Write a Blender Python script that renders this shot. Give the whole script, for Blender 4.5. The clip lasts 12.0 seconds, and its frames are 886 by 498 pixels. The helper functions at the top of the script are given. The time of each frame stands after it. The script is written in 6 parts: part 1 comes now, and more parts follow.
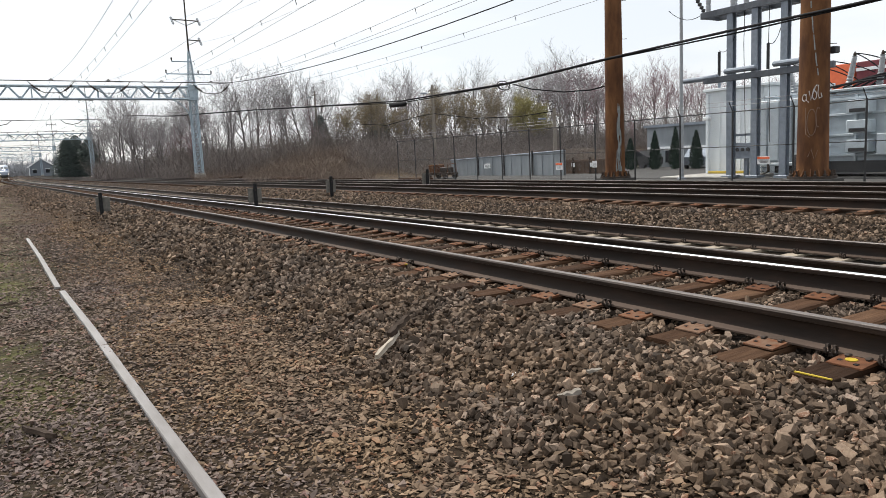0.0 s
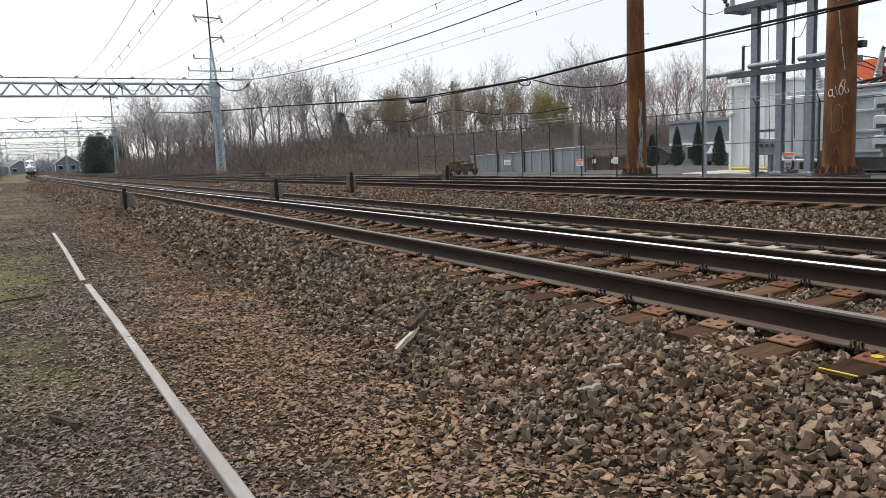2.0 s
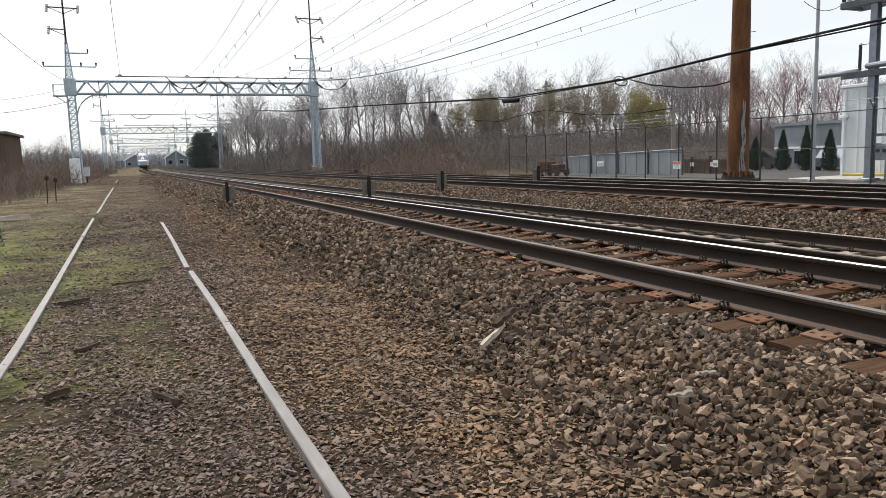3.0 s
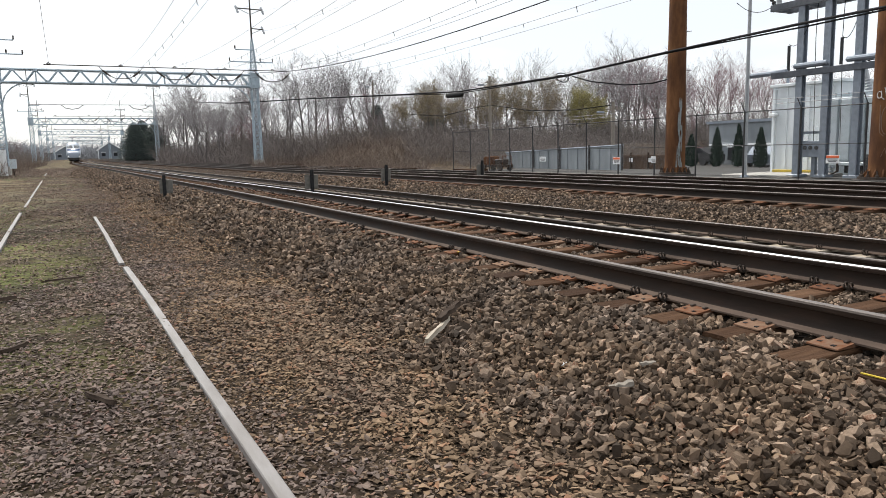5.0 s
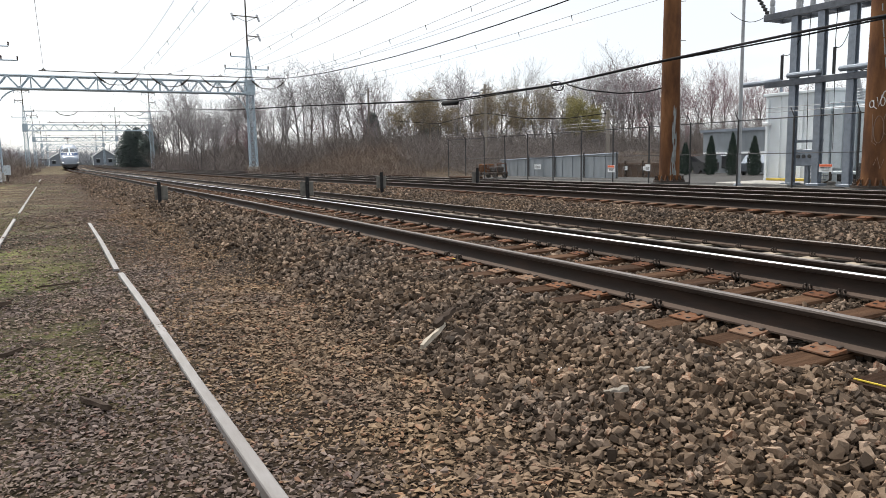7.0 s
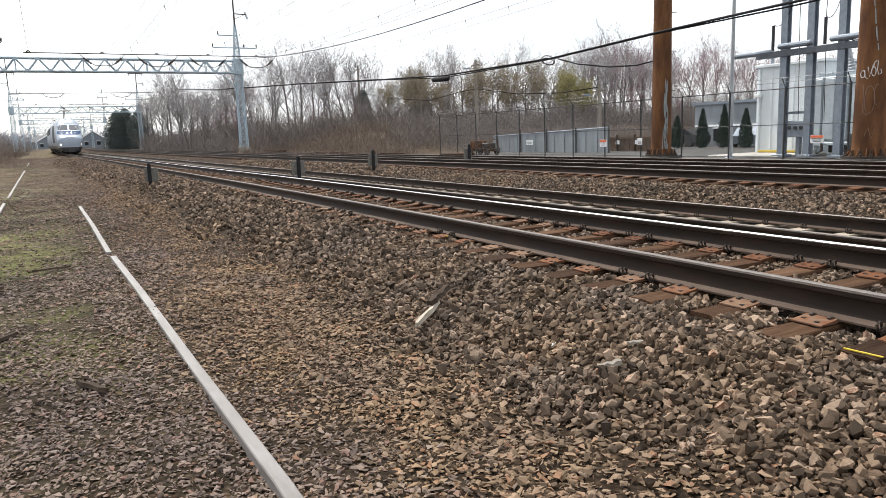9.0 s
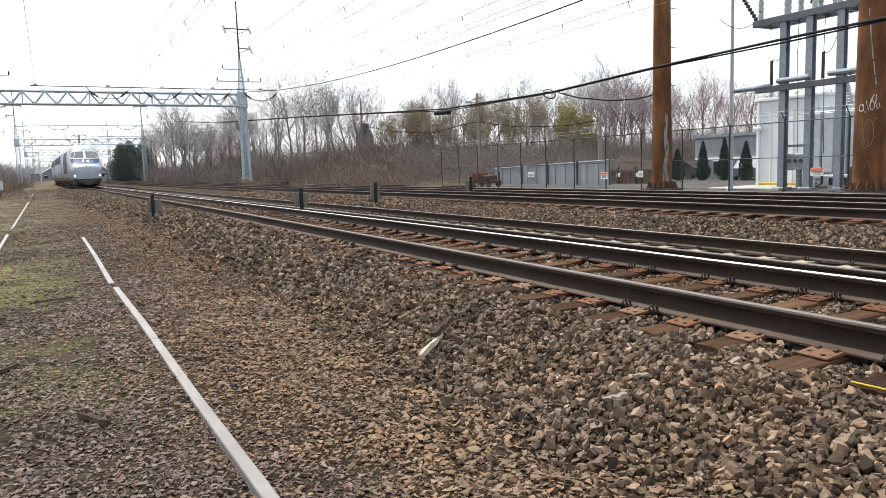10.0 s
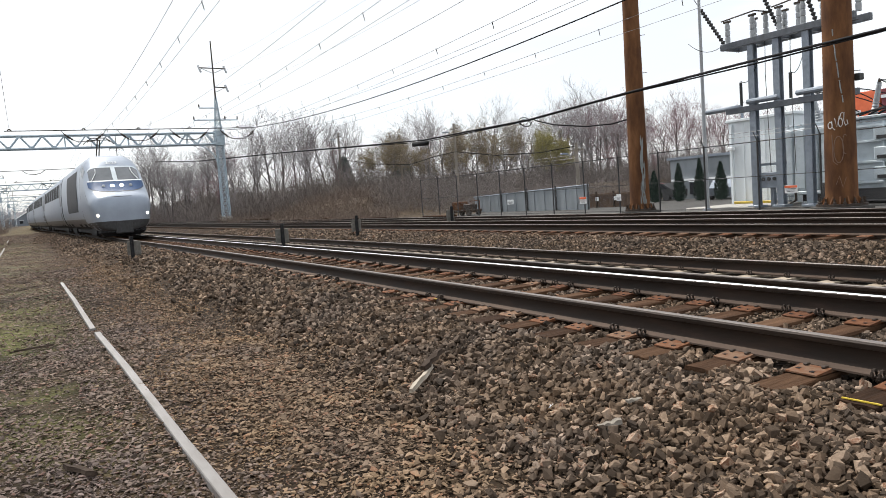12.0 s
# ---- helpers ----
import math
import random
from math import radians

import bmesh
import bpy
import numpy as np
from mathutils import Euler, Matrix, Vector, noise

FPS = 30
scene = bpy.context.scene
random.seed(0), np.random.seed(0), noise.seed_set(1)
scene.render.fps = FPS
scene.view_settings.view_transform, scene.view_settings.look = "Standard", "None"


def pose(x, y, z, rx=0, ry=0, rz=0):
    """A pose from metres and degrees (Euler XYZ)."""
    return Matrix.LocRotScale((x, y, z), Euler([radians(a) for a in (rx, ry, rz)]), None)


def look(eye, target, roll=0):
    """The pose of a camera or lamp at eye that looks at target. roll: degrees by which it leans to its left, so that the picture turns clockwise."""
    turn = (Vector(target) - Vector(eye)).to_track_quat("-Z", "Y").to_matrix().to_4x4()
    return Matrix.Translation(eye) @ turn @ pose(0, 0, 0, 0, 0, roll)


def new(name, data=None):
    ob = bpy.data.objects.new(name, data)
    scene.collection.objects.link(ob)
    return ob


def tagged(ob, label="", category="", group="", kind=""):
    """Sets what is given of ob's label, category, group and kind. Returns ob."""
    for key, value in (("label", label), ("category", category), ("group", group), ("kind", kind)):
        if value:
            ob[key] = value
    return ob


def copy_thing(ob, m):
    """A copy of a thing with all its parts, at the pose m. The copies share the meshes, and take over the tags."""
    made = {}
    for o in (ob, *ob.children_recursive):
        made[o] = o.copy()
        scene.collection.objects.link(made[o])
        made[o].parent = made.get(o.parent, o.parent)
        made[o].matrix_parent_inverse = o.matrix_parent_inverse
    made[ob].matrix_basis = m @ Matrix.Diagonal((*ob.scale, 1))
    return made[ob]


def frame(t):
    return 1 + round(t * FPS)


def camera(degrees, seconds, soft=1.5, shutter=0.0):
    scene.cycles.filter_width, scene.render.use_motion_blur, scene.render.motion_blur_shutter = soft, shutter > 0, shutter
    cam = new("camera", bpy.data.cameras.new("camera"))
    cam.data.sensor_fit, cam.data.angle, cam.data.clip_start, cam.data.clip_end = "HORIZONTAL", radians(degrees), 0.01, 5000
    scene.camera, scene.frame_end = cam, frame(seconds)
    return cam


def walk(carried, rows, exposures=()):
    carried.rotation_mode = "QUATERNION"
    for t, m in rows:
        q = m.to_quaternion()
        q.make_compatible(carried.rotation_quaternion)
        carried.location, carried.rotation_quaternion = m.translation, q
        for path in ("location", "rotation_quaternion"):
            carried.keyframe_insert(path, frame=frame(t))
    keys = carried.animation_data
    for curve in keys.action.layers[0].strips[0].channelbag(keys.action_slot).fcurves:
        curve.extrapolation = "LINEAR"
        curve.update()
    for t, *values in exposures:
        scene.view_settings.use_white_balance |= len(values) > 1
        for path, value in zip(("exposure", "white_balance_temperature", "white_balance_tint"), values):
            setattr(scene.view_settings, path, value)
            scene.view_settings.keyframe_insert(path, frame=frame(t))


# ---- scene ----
cam = camera(64.2, 12.0, soft=0.45)
PATH = [
    (0, (-0.001, -0.024, 1.048), (1.028, 1.672, 0.788), -2.7),
    (0.5, (0.003, -0.014, 1.05), (0.973, 1.717, 0.798), -2.8),
    (1, (0.003, 0.001, 1.046), (0.931, 1.761, 0.837), -2.9),
    (1.5, (0.005, -0.006, 1.014), (0.974, 1.726, 0.766), -2.1),
    (2, (-0.005, -0.025, 1.032), (0.975, 1.698, 0.765), -2.7),
    (2.5, (-0.016, -0.011, 1.009), (0.78, 1.803, 0.733), -2.4),
    (3, (-0.006, -0.019, 1.005), (0.751, 1.814, 0.748), -1.8),
    (3.5, (-0.005, -0.021, 0.997), (0.865, 1.753, 0.683), -2.2),
    (5.5, (0.0, 0.0, 1.0), (0.899, 1.766, 0.729), -1.4),
    (6, (-0.01, -0.014, 0.996), (0.879, 1.754, 0.706), -2.1),
    (6.5, (-0.013, -0.018, 1.0), (0.897, 1.747, 0.762), -1.7),
    (7, (-0.015, -0.018, 0.992), (0.898, 1.743, 0.736), -1.2),
    (9, (-0.017, -0.025, 0.996), (0.907, 1.72, 0.676), -2.1),
    (9.5, (-0.024, -0.02, 1.003), (0.926, 1.724, 0.766), -2.0),
    (10, (-0.032, -0.02, 0.997), (0.897, 1.736, 0.766), -2.0),
    (10.5, (-0.021, -0.018, 1.011), (0.899, 1.745, 0.802), -2.4),
    (11, (-0.025, -0.019, 1.001), (0.883, 1.753, 0.807), -3.4),
    (11.5, (-0.021, -0.011, 1.008), (0.961, 1.721, 0.815), -3.4),
    (12, (-0.057, -0.005, 1.014), (0.924, 1.731, 0.864), -4.1),
]
walk(cam, [(t, look(eye, target, roll)) for t, eye, target, roll in PATH],
     [(0.0, -0.06), (2.5, -0.06), (5.5, 0.03), (7.0, 0.05), (9.0, 0.3), (9.5, 0.37), (10.5, 0.27), (11.5, 0.1), (12.0, 0.06)])

# ---- light ----
world = bpy.data.worlds.new("sky")
scene.world = world
world.use_nodes = True
wn, wl = world.node_tree.nodes, world.node_tree.links
wn.clear()
w_out = wn.new("ShaderNodeOutputWorld")
w_bg = wn.new("ShaderNodeBackground")
w_sky = wn.new("ShaderNodeTexSky")
w_sky.sky_type = "NISHITA"
w_sky.sun_disc = False
SUN_EL, SUN_AZ = 55.0, -12.0
w_sky.sun_elevation, w_sky.sun_rotation = radians(SUN_EL), radians(SUN_AZ)
w_sky.air_density, w_sky.dust_density, w_sky.ozone_density = 1.0, 2.0, 1.0
# thin overcast: pale cloud over the blue, with streaks where the blue comes through
w_tc = wn.new("ShaderNodeTexCoord")
w_map = wn.new("ShaderNodeMapping")
w_map.inputs["Scale"].default_value = (1.0, 1.0, 5.0)
w_noise = wn.new("ShaderNodeTexNoise")
w_noise.inputs["Scale"].default_value = 2.2
w_noise.inputs["Detail"].default_value = 7.0
w_ramp = wn.new("ShaderNodeValToRGB")
w_ramp.color_ramp.elements[0].position = 0.36
w_ramp.color_ramp.elements[0].color = (0.7, 0.7, 0.7, 1)
w_ramp.color_ramp.elements[1].position = 0.58
w_ramp.color_ramp.elements[1].color = (0.95, 0.95, 0.95, 1)
w_scale = wn.new("ShaderNodeMix")
w_scale.data_type = "RGBA"
w_scale.blend_type = "MULTIPLY"
w_scale.inputs[0].default_value = 1.0
w_scale.inputs[7].default_value = (0.12, 0.12, 0.12, 1)
w_mix = wn.new("ShaderNodeMix")
w_mix.data_type = "RGBA"
w_mix.inputs[7].default_value = (0.95, 0.975, 1.0, 1)
wl.new(w_tc.outputs["Generated"], w_map.inputs["Vector"])
wl.new(w_map.outputs["Vector"], w_noise.inputs["Vector"])
wl.new(w_noise.outputs["Fac"], w_ramp.inputs["Fac"])
wl.new(w_sky.outputs["Color"], w_scale.inputs[6])
wl.new(w_scale.outputs[2], w_mix.inputs[6])
wl.new(w_ramp.outputs["Color"], w_mix.inputs[0])
wl.new(w_mix.outputs[2], w_bg.inputs["Color"])
w_bg.inputs["Strength"].default_value = 1.17
wl.new(w_bg.outputs["Background"], w_out.inputs["Surface"])

sun = new("sun", bpy.data.lights.new("sun", "SUN"))
sun.data.energy, sun.data.angle, sun.data.color = 4.2, radians(4), (1.0, 0.96, 0.9)
sun.matrix_world = look((0, 0, 60), (math.sin(radians(SUN_AZ)) * -60 / math.tan(radians(SUN_EL)), math.cos(radians(SUN_AZ)) * -60 / math.tan(radians(SUN_EL)), 0))


# ---- materials ----
def shader(name):
    m = bpy.data.materials.new(name)
    m.use_nodes = True
    n, l = m.node_tree.nodes, m.node_tree.links
    return m, n, l, n["Principled BSDF"]


def ramp_node(n, stops):
    r = n.new("ShaderNodeValToRGB")
    els = r.color_ramp.elements
    while len(els) < len(stops):
        els.new(0.5)
    for e, (p, c) in zip(els, stops):
        e.position, e.color = p, (*c, 1)
    return r


def noise_node(n, l, vec, scale, detail=5.0, rough=0.6):
    t = n.new("ShaderNodeTexNoise")
    t.inputs["Scale"].default_value, t.inputs["Detail"].default_value, t.inputs["Roughness"].default_value = scale, detail, rough
    l.new(vec, t.inputs["Vector"])
    return t


def mix_node(n, l, kind, fac, a, b):
    m = n.new("ShaderNodeMix")
    m.data_type, m.blend_type = "RGBA", kind
    for sock, val in ((m.inputs[0], fac), (m.inputs[6], a), (m.inputs[7], b)):
        if isinstance(val, (int, float)):
            sock.default_value = val
        elif isinstance(val, tuple):
            sock.default_value = (*val, 1)
        else:
            l.new(val, sock)
    return m.outputs[2]


def math_node(n, l, op, a, b=0.0, c=None):
    m = n.new("ShaderNodeMath")
    m.operation = op
    for sock, val in zip(m.inputs, (a, b, c)):
        if val is None:
            continue
        if isinstance(val, (int, float)):
            sock.default_value = val
        else:
            l.new(val, sock)
    return m.outputs[0]


def nmat(name, stops, scale=4.0, rough=0.8, metal=0.0, bump=0.0, bscale=40.0, blotch=0.35, stretch=(1, 1, 1), island=0.0, objrand=0.0, spec=0.5, tints=None):
    """Noise-coloured material: colour from grain, broad blotches, optional change from piece to piece, fine relief."""
    m, n, l, b = shader(name)
    tc = n.new("ShaderNodeTexCoord")
    mp = n.new("ShaderNodeMapping")
    mp.inputs["Scale"].default_value = stretch
    l.new(tc.outputs["Object"], mp.inputs["Vector"])
    v = mp.outputs["Vector"]
    fac = noise_node(n, l, v, scale).outputs["Fac"]
    if island > 0:
        g = n.new("ShaderNodeNewGeometry")
        fac = math_node(n, l, "ADD", math_node(n, l, "MULTIPLY", fac, 1 - island), math_node(n, l, "MULTIPLY", g.outputs["Random Per Island"], island))
    if objrand > 0:
        oi = n.new("ShaderNodeObjectInfo")
        fac = math_node(n, l, "ADD", math_node(n, l, "MULTIPLY", fac, 1 - objrand), math_node(n, l, "MULTIPLY", oi.outputs["Random"], objrand))
    col = ramp_node(n, stops)
    l.new(fac, col.inputs["Fac"])
    big = noise_node(n, l, v, 1.3 if tints else scale * 0.13, 3.0)
    shade = ramp_node(n, ((0.36, tints[0]), (0.64, tints[1])) if tints else ((0.3, (1 - blotch,) * 3), (0.7, (1.0, 1.0, 1.0))))
    l.new(big.outputs["Fac"], shade.inputs["Fac"])
    l.new(mix_node(n, l, "MULTIPLY", 1.0, col.outputs["Color"], shade.outputs["Color"]), b.inputs["Base Color"])
    b.inputs["Metallic"].default_value = metal
    b.inputs["Specular IOR Level"].default_value = spec
    rr = n.new("ShaderNodeMapRange")
    rr.inputs["To Min"].default_value, rr.inputs["To Max"].default_value = max(0.03, rough - 0.12), min(1.0, rough + 0.1)
    l.new(fac, rr.inputs["Value"])
    l.new(rr.outputs["Result"], b.inputs["Roughness"])
    if bump > 0:
        bp = n.new("ShaderNodeBump")
        bp.inputs["Strength"].default_value, bp.inputs["Distance"].default_value = 1.0, bump
        l.new(noise_node(n, l, v, bscale).outputs["Fac"], bp.inputs["Height"])
        l.new(bp.outputs["Normal"], b.inputs["Normal"])
    return m


STONE_STOPS = ((0.0, (0.0202, 0.015, 0.0115)), (0.2, (0.0472, 0.036, 0.0276)), (0.42, (0.087, 0.0653, 0.0487)), (0.6, (0.1433, 0.1063, 0.0789)), (0.74, (0.2046, 0.1585, 0.1225)), (0.82, (0.3167, 0.2484, 0.1947)), (0.88, (0.1546, 0.0785, 0.0494)), (0.95, (0.5247, 0.4099, 0.338)))
CHIP_STOPS = ((0.0, (0.0573, 0.0417, 0.0296)), (0.25, (0.1273, 0.0928, 0.0638)), (0.5, (0.1974, 0.144, 0.1001)), (0.72, (0.2737, 0.2045, 0.1456)), (0.84, (0.2038, 0.1139, 0.0728)), (0.95, (0.4457, 0.3485, 0.2673)))
GREY_STOPS = tuple((q, (0.89 * r, 0.96 * g, 1.15 * b)) for q, (r, g, b) in CHIP_STOPS)
M_STONE = nmat("ballast_stone", STONE_STOPS, 60, 0.88, 0, 0.003, 130, 0.3, island=0.72, spec=0.12, tints=((0.88, 0.88, 0.9), (1.1, 1.02, 0.92)))
M_CHIP = nmat("gravel_chip", CHIP_STOPS, 45, 0.9, 0, 0.002, 120, 0.2, island=0.7, spec=0.12, tints=((0.78, 0.77, 0.82), (1.1, 1.03, 0.92)))
M_CHIPGREY = nmat("grey_gravel_chip", GREY_STOPS, 45, 0.9, 0, 0.002, 120, 0.2, island=0.7, spec=0.12, tints=((0.82, 0.8, 0.84), (1.08, 1.02, 0.95)))
M_RAIL = nmat("rusty_rail", ((0.25, (0.014, 0.0095, 0.007)), (0.5, (0.026, 0.0165, 0.0115)), (0.78, (0.05, 0.028, 0.018))), 7, 0.6, 0.2, 0.0015, 70, 0.4, (1, 0.25, 1), spec=0.25)
# dusty foot, paled further in colour as its top catches light
M_FOOT = nmat("dusty_lit_rail_foot", ((0.25, (0.06, 0.042, 0.032)), (0.5, (0.105, 0.076, 0.06)), (0.78, (0.15, 0.108, 0.082))), 7, 0.8, 0.1, 0.001, 70, 0.4, (1, 0.25, 1), spec=0.15)
M_HEAD = nmat("worn_rail_head", ((0.3, (0.532, 0.532, 0.546)), (0.7, (0.868, 0.868, 0.896))), 5, 0.5, 1.0, 0, 40, 0.15, (1, 0.05, 1))
M_HEAD_DULL = nmat("dull_rail_head", ((0.3, (0.12, 0.1, 0.09)), (0.7, (0.22, 0.195, 0.18))), 5, 0.55, 0.35, 0, 40, 0.15, (1, 0.05, 1), spec=0.3)
M_OLDRAIL = nmat("old_flat_rail", ((0.3, (0.1804, 0.1622, 0.1487)), (0.55, (0.2417, 0.2263, 0.217)), (0.75, (0.2814, 0.2678, 0.2612))), 14, 0.55, 0.15, 0.0008, 120, 0.25, (1, 0.2, 1))
M_TIE = nmat("old_tie_wood", ((0.2, (0.0289, 0.0158, 0.0093)), (0.48, (0.0723, 0.0374, 0.0205)), (0.64, (0.1062, 0.0576, 0.0322)), (0.8, (0.17, 0.0972, 0.057))), 17, 0.9, 0, 0.012, 46, 0.5, (1, 0.1, 1), objrand=0.35, spec=0.12)
M_CONC = nmat("concrete_tie", ((0.3, (0.321, 0.2619, 0.2006)), (0.7, (0.4864, 0.4154, 0.329))), 10, 0.9, 0, 0.002, 60, 0.3, objrand=0.2, spec=0.12)
M_PLATE = nmat("rusty_plate", ((0.25, (0.085, 0.04, 0.025)), (0.5, (0.19, 0.085, 0.045)), (0.62, (0.2, 0.125, 0.085)), (0.8, (0.29, 0.18, 0.115))), 16, 0.85, 0.1, 0.001, 80, 0.3, objrand=0.35, spec=0.12)
M_IRON = nmat("dark_iron", ((0.3, (0.02, 0.015, 0.012)), (0.7, (0.07, 0.048, 0.035))), 14, 0.7, 0.2, 0, 40, 0.2)
M_RUSTPOLE = nmat("weathering_steel", ((0.25, (0.075, 0.036, 0.022)), (0.42, (0.125, 0.06, 0.032)), (0.55, (0.19, 0.09, 0.042)), (0.68, (0.25, 0.125, 0.06)), (0.8, (0.2, 0.13, 0.085))), 2.2, 0.85, 0.05, 0.002, 40, 0.4, (1, 1, 0.3), spec=0.12)
M_GALV = nmat("galvanised_steel", ((0.3, (0.207, 0.2403, 0.2829)), (0.7, (0.3064, 0.3496, 0.4055))), 5, 0.5, 0.35, 0, 40, 0.2)
# darker galvanised tone for beams, their shaded undersides put into the colour
M_GALVSHADE = nmat("shaded_galvanised_steel", ((0.3, (0.09, 0.1, 0.115)), (0.7, (0.15, 0.165, 0.19))), 5, 0.6, 0.25, 0, 40, 0.25)
M_GREENSTEEL = nmat("pale_green_paint", ((0.3, (0.3068, 0.3962, 0.4502)), (0.7, (0.5062, 0.6017, 0.6837))), 5, 0.6, 0.1, 0, 40, 0.25)
M_WHITEPAINT = nmat("white_paint", ((0.3, (0.726, 0.748, 0.759)), (0.7, (0.858, 0.88, 0.891))), 2, 0.55, 0, 0, 40, 0.12)
M_CLAD = nmat("white_metal_cladding", ((0.3, (0.69, 0.7417, 0.7705)), (0.7, (0.805, 0.8567, 0.8855))), 1.5, 0.55, 0, 0.001, 30, 0.12, (1, 1, 0.25))
M_GREY = nmat("grey_enamel", ((0.3, (0.486, 0.5535, 0.594)), (0.7, (0.621, 0.6885, 0.7358))), 3, 0.5, 0.0, 0, 40, 0.2)
M_CORR = nmat("grey_sheet_metal", ((0.3, (0.226, 0.256, 0.2775)), (0.7, (0.3201, 0.3508, 0.3732))), 2, 0.6, 0.1, 0, 40, 0.3, (1, 1, 0.3))
M_DARK = nmat("dark_paint", ((0.3, (0.02, 0.02, 0.021)), (0.7, (0.05, 0.05, 0.052))), 8, 0.6, 0, 0, 40, 0.2)
M_CABLE = nmat("black_cable", ((0.3, (0.012, 0.012, 0.013)), (0.7, (0.028, 0.028, 0.03))), 8, 0.75, 0, 0, 40, 0.1, spec=0.15)
M_WIRE = nmat("weathered_wire", ((0.3, (0.195, 0.195, 0.1999)), (0.7, (0.312, 0.312, 0.3218))), 8, 0.6, 0.3, 0, 40, 0.1)
M_PORC = nmat("grey_porcelain", ((0.3, (0.3, 0.32, 0.34)), (0.7, (0.42, 0.44, 0.46))), 6, 0.35, 0, 0, 40, 0.1)
M_BARK = nmat("grey_bark", ((0.3, (0.1116, 0.1005, 0.0943)), (0.7, (0.2512, 0.2312, 0.2261))), 6, 0.95, 0, 0.01, 20, 0.3, (1, 1, 0.3), objrand=0.3, spec=0.12)
M_TWIG = nmat("bare_twigs", ((0.2, (0.1829, 0.1681, 0.1677)), (0.55, (0.323, 0.3031, 0.3075)), (0.9, (0.4844, 0.4645, 0.4774))), 2, 0.95, 0, 0, 40, 0.2, island=0.3, objrand=0.4, spec=0.12)
M_TWIGRED = nmat("reddish_twigs", ((0.2, (0.174, 0.1079, 0.1159)), (0.6, (0.2958, 0.1879, 0.2045)), (0.9, (0.4176, 0.2923, 0.3166))), 2, 0.95, 0, 0, 40, 0.2, island=0.4, objrand=0.3, spec=0.12)
M_BUD = nmat("yellow_green_buds", ((0.2, (0.209, 0.1879, 0.0648)), (0.6, (0.3135, 0.2769, 0.0972)), (0.9, (0.3971, 0.356, 0.1512))), 2, 0.8, 0, 0, 40, 0.2, island=0.6)
M_BUDDULL = nmat("dull_green_buds", ((0.2, (0.1759, 0.1411, 0.0798)), (0.6, (0.2581, 0.2037, 0.1197)), (0.9, (0.3519, 0.2732, 0.1796))), 2, 0.85, 0, 0, 40, 0.2, island=0.6)
M_EVERGREEN = nmat("evergreen_needles", ((0.2, (0.0156, 0.03, 0.024)), (0.6, (0.0338, 0.0575, 0.042)), (0.9, (0.065, 0.09375, 0.063))), 3, 0.85, 0, 0, 40, 0.2, island=0.5, spec=0.12)
M_BRUSH = nmat("dry_brush", ((0.15, (0.0963, 0.0688, 0.055)), (0.5, (0.1718, 0.1293, 0.1045)), (0.85, (0.275, 0.2269, 0.1857))), 2, 0.95, 0, 0, 40, 0.2, island=0.6, spec=0.12)
M_UNDER = nmat("dark_undergrowth", ((0.2, (0.1032, 0.0878, 0.0803)), (0.55, (0.1979, 0.1703, 0.1569)), (0.9, (0.344, 0.3089, 0.292))), 2, 0.95, 0, 0, 40, 0.2, island=0.5, spec=0.12)
M_STRAW = nmat("dry_grass", ((0.15, (0.1276, 0.1434, 0.0722)), (0.5, (0.2015, 0.233, 0.1274)), (0.85, (0.1276, 0.2063, 0.0637))), 2, 0.95, 0, 0, 40, 0.2, island=0.7, spec=0.12)
M_OLDWOOD = nmat("weathered_wood", ((0.2, (0.144, 0.1224, 0.1008)), (0.5, (0.2592, 0.2304, 0.1944)), (0.8, (0.36, 0.3312, 0.2952))), 22, 0.9, 0, 0.003, 60, 0.2, (0.12, 1, 1), spec=0.12)
M_STICK = nmat("bleached_wood", ((0.2, (0.26, 0.22, 0.17)), (0.5, (0.42, 0.37, 0.3)), (0.8, (0.56, 0.51, 0.44))), 22, 0.9, 0, 0.003, 60, 0.2, (0.12, 1, 1), spec=0.12)
M_BOARD = nmat("weathered_grey_board", ((0.3, (0.13, 0.125, 0.112)), (0.7, (0.22, 0.21, 0.19))), 8, 0.85, 0, 0.001, 60, 0.3, spec=0.15)
M_DARKWOOD = nmat("rotten_wood", ((0.2, (0.024, 0.0176, 0.0136)), (0.5, (0.056, 0.04, 0.0304)), (0.8, (0.104, 0.0784, 0.06))), 22, 0.95, 0, 0.004, 60, 0.2, (0.15, 1, 1), spec=0.12)
# pale grey-blue holds the distance haze in its colour
M_FARWOOD = nmat("far_haze_tinted_wood", ((0.2, (0.3, 0.31, 0.33)), (0.6, (0.38, 0.39, 0.41)), (0.9, (0.45, 0.46, 0.48))), 0.4, 0.95, 0, 0, 40, 0.2, island=0.5, spec=0.1)
# paler evergreen tone with air haze mixed into the colour
M_FARGREEN = nmat("haze_paled_needles", ((0.2, (0.0844, 0.1087, 0.1013)), (0.6, (0.1313, 0.1594, 0.1463)), (0.9, (0.1969, 0.225, 0.2025))), 3, 0.9, 0, 0, 40, 0.2, island=0.5, spec=0.12)
M_DARKBOARD = nmat("brown_board_cladding", ((0.3, (0.1, 0.068, 0.05)), (0.7, (0.165, 0.118, 0.09))), 3, 0.9, 0, 0.002, 30, 0.3, (6, 6, 0.4), spec=0.12)
M_YELLOW = nmat("yellow_paint", ((0.3, (0.459, 0.3187, 0.0162)), (0.7, (0.5737, 0.4208, 0.0405))), 20, 0.6, 0, 0, 40, 0.2)
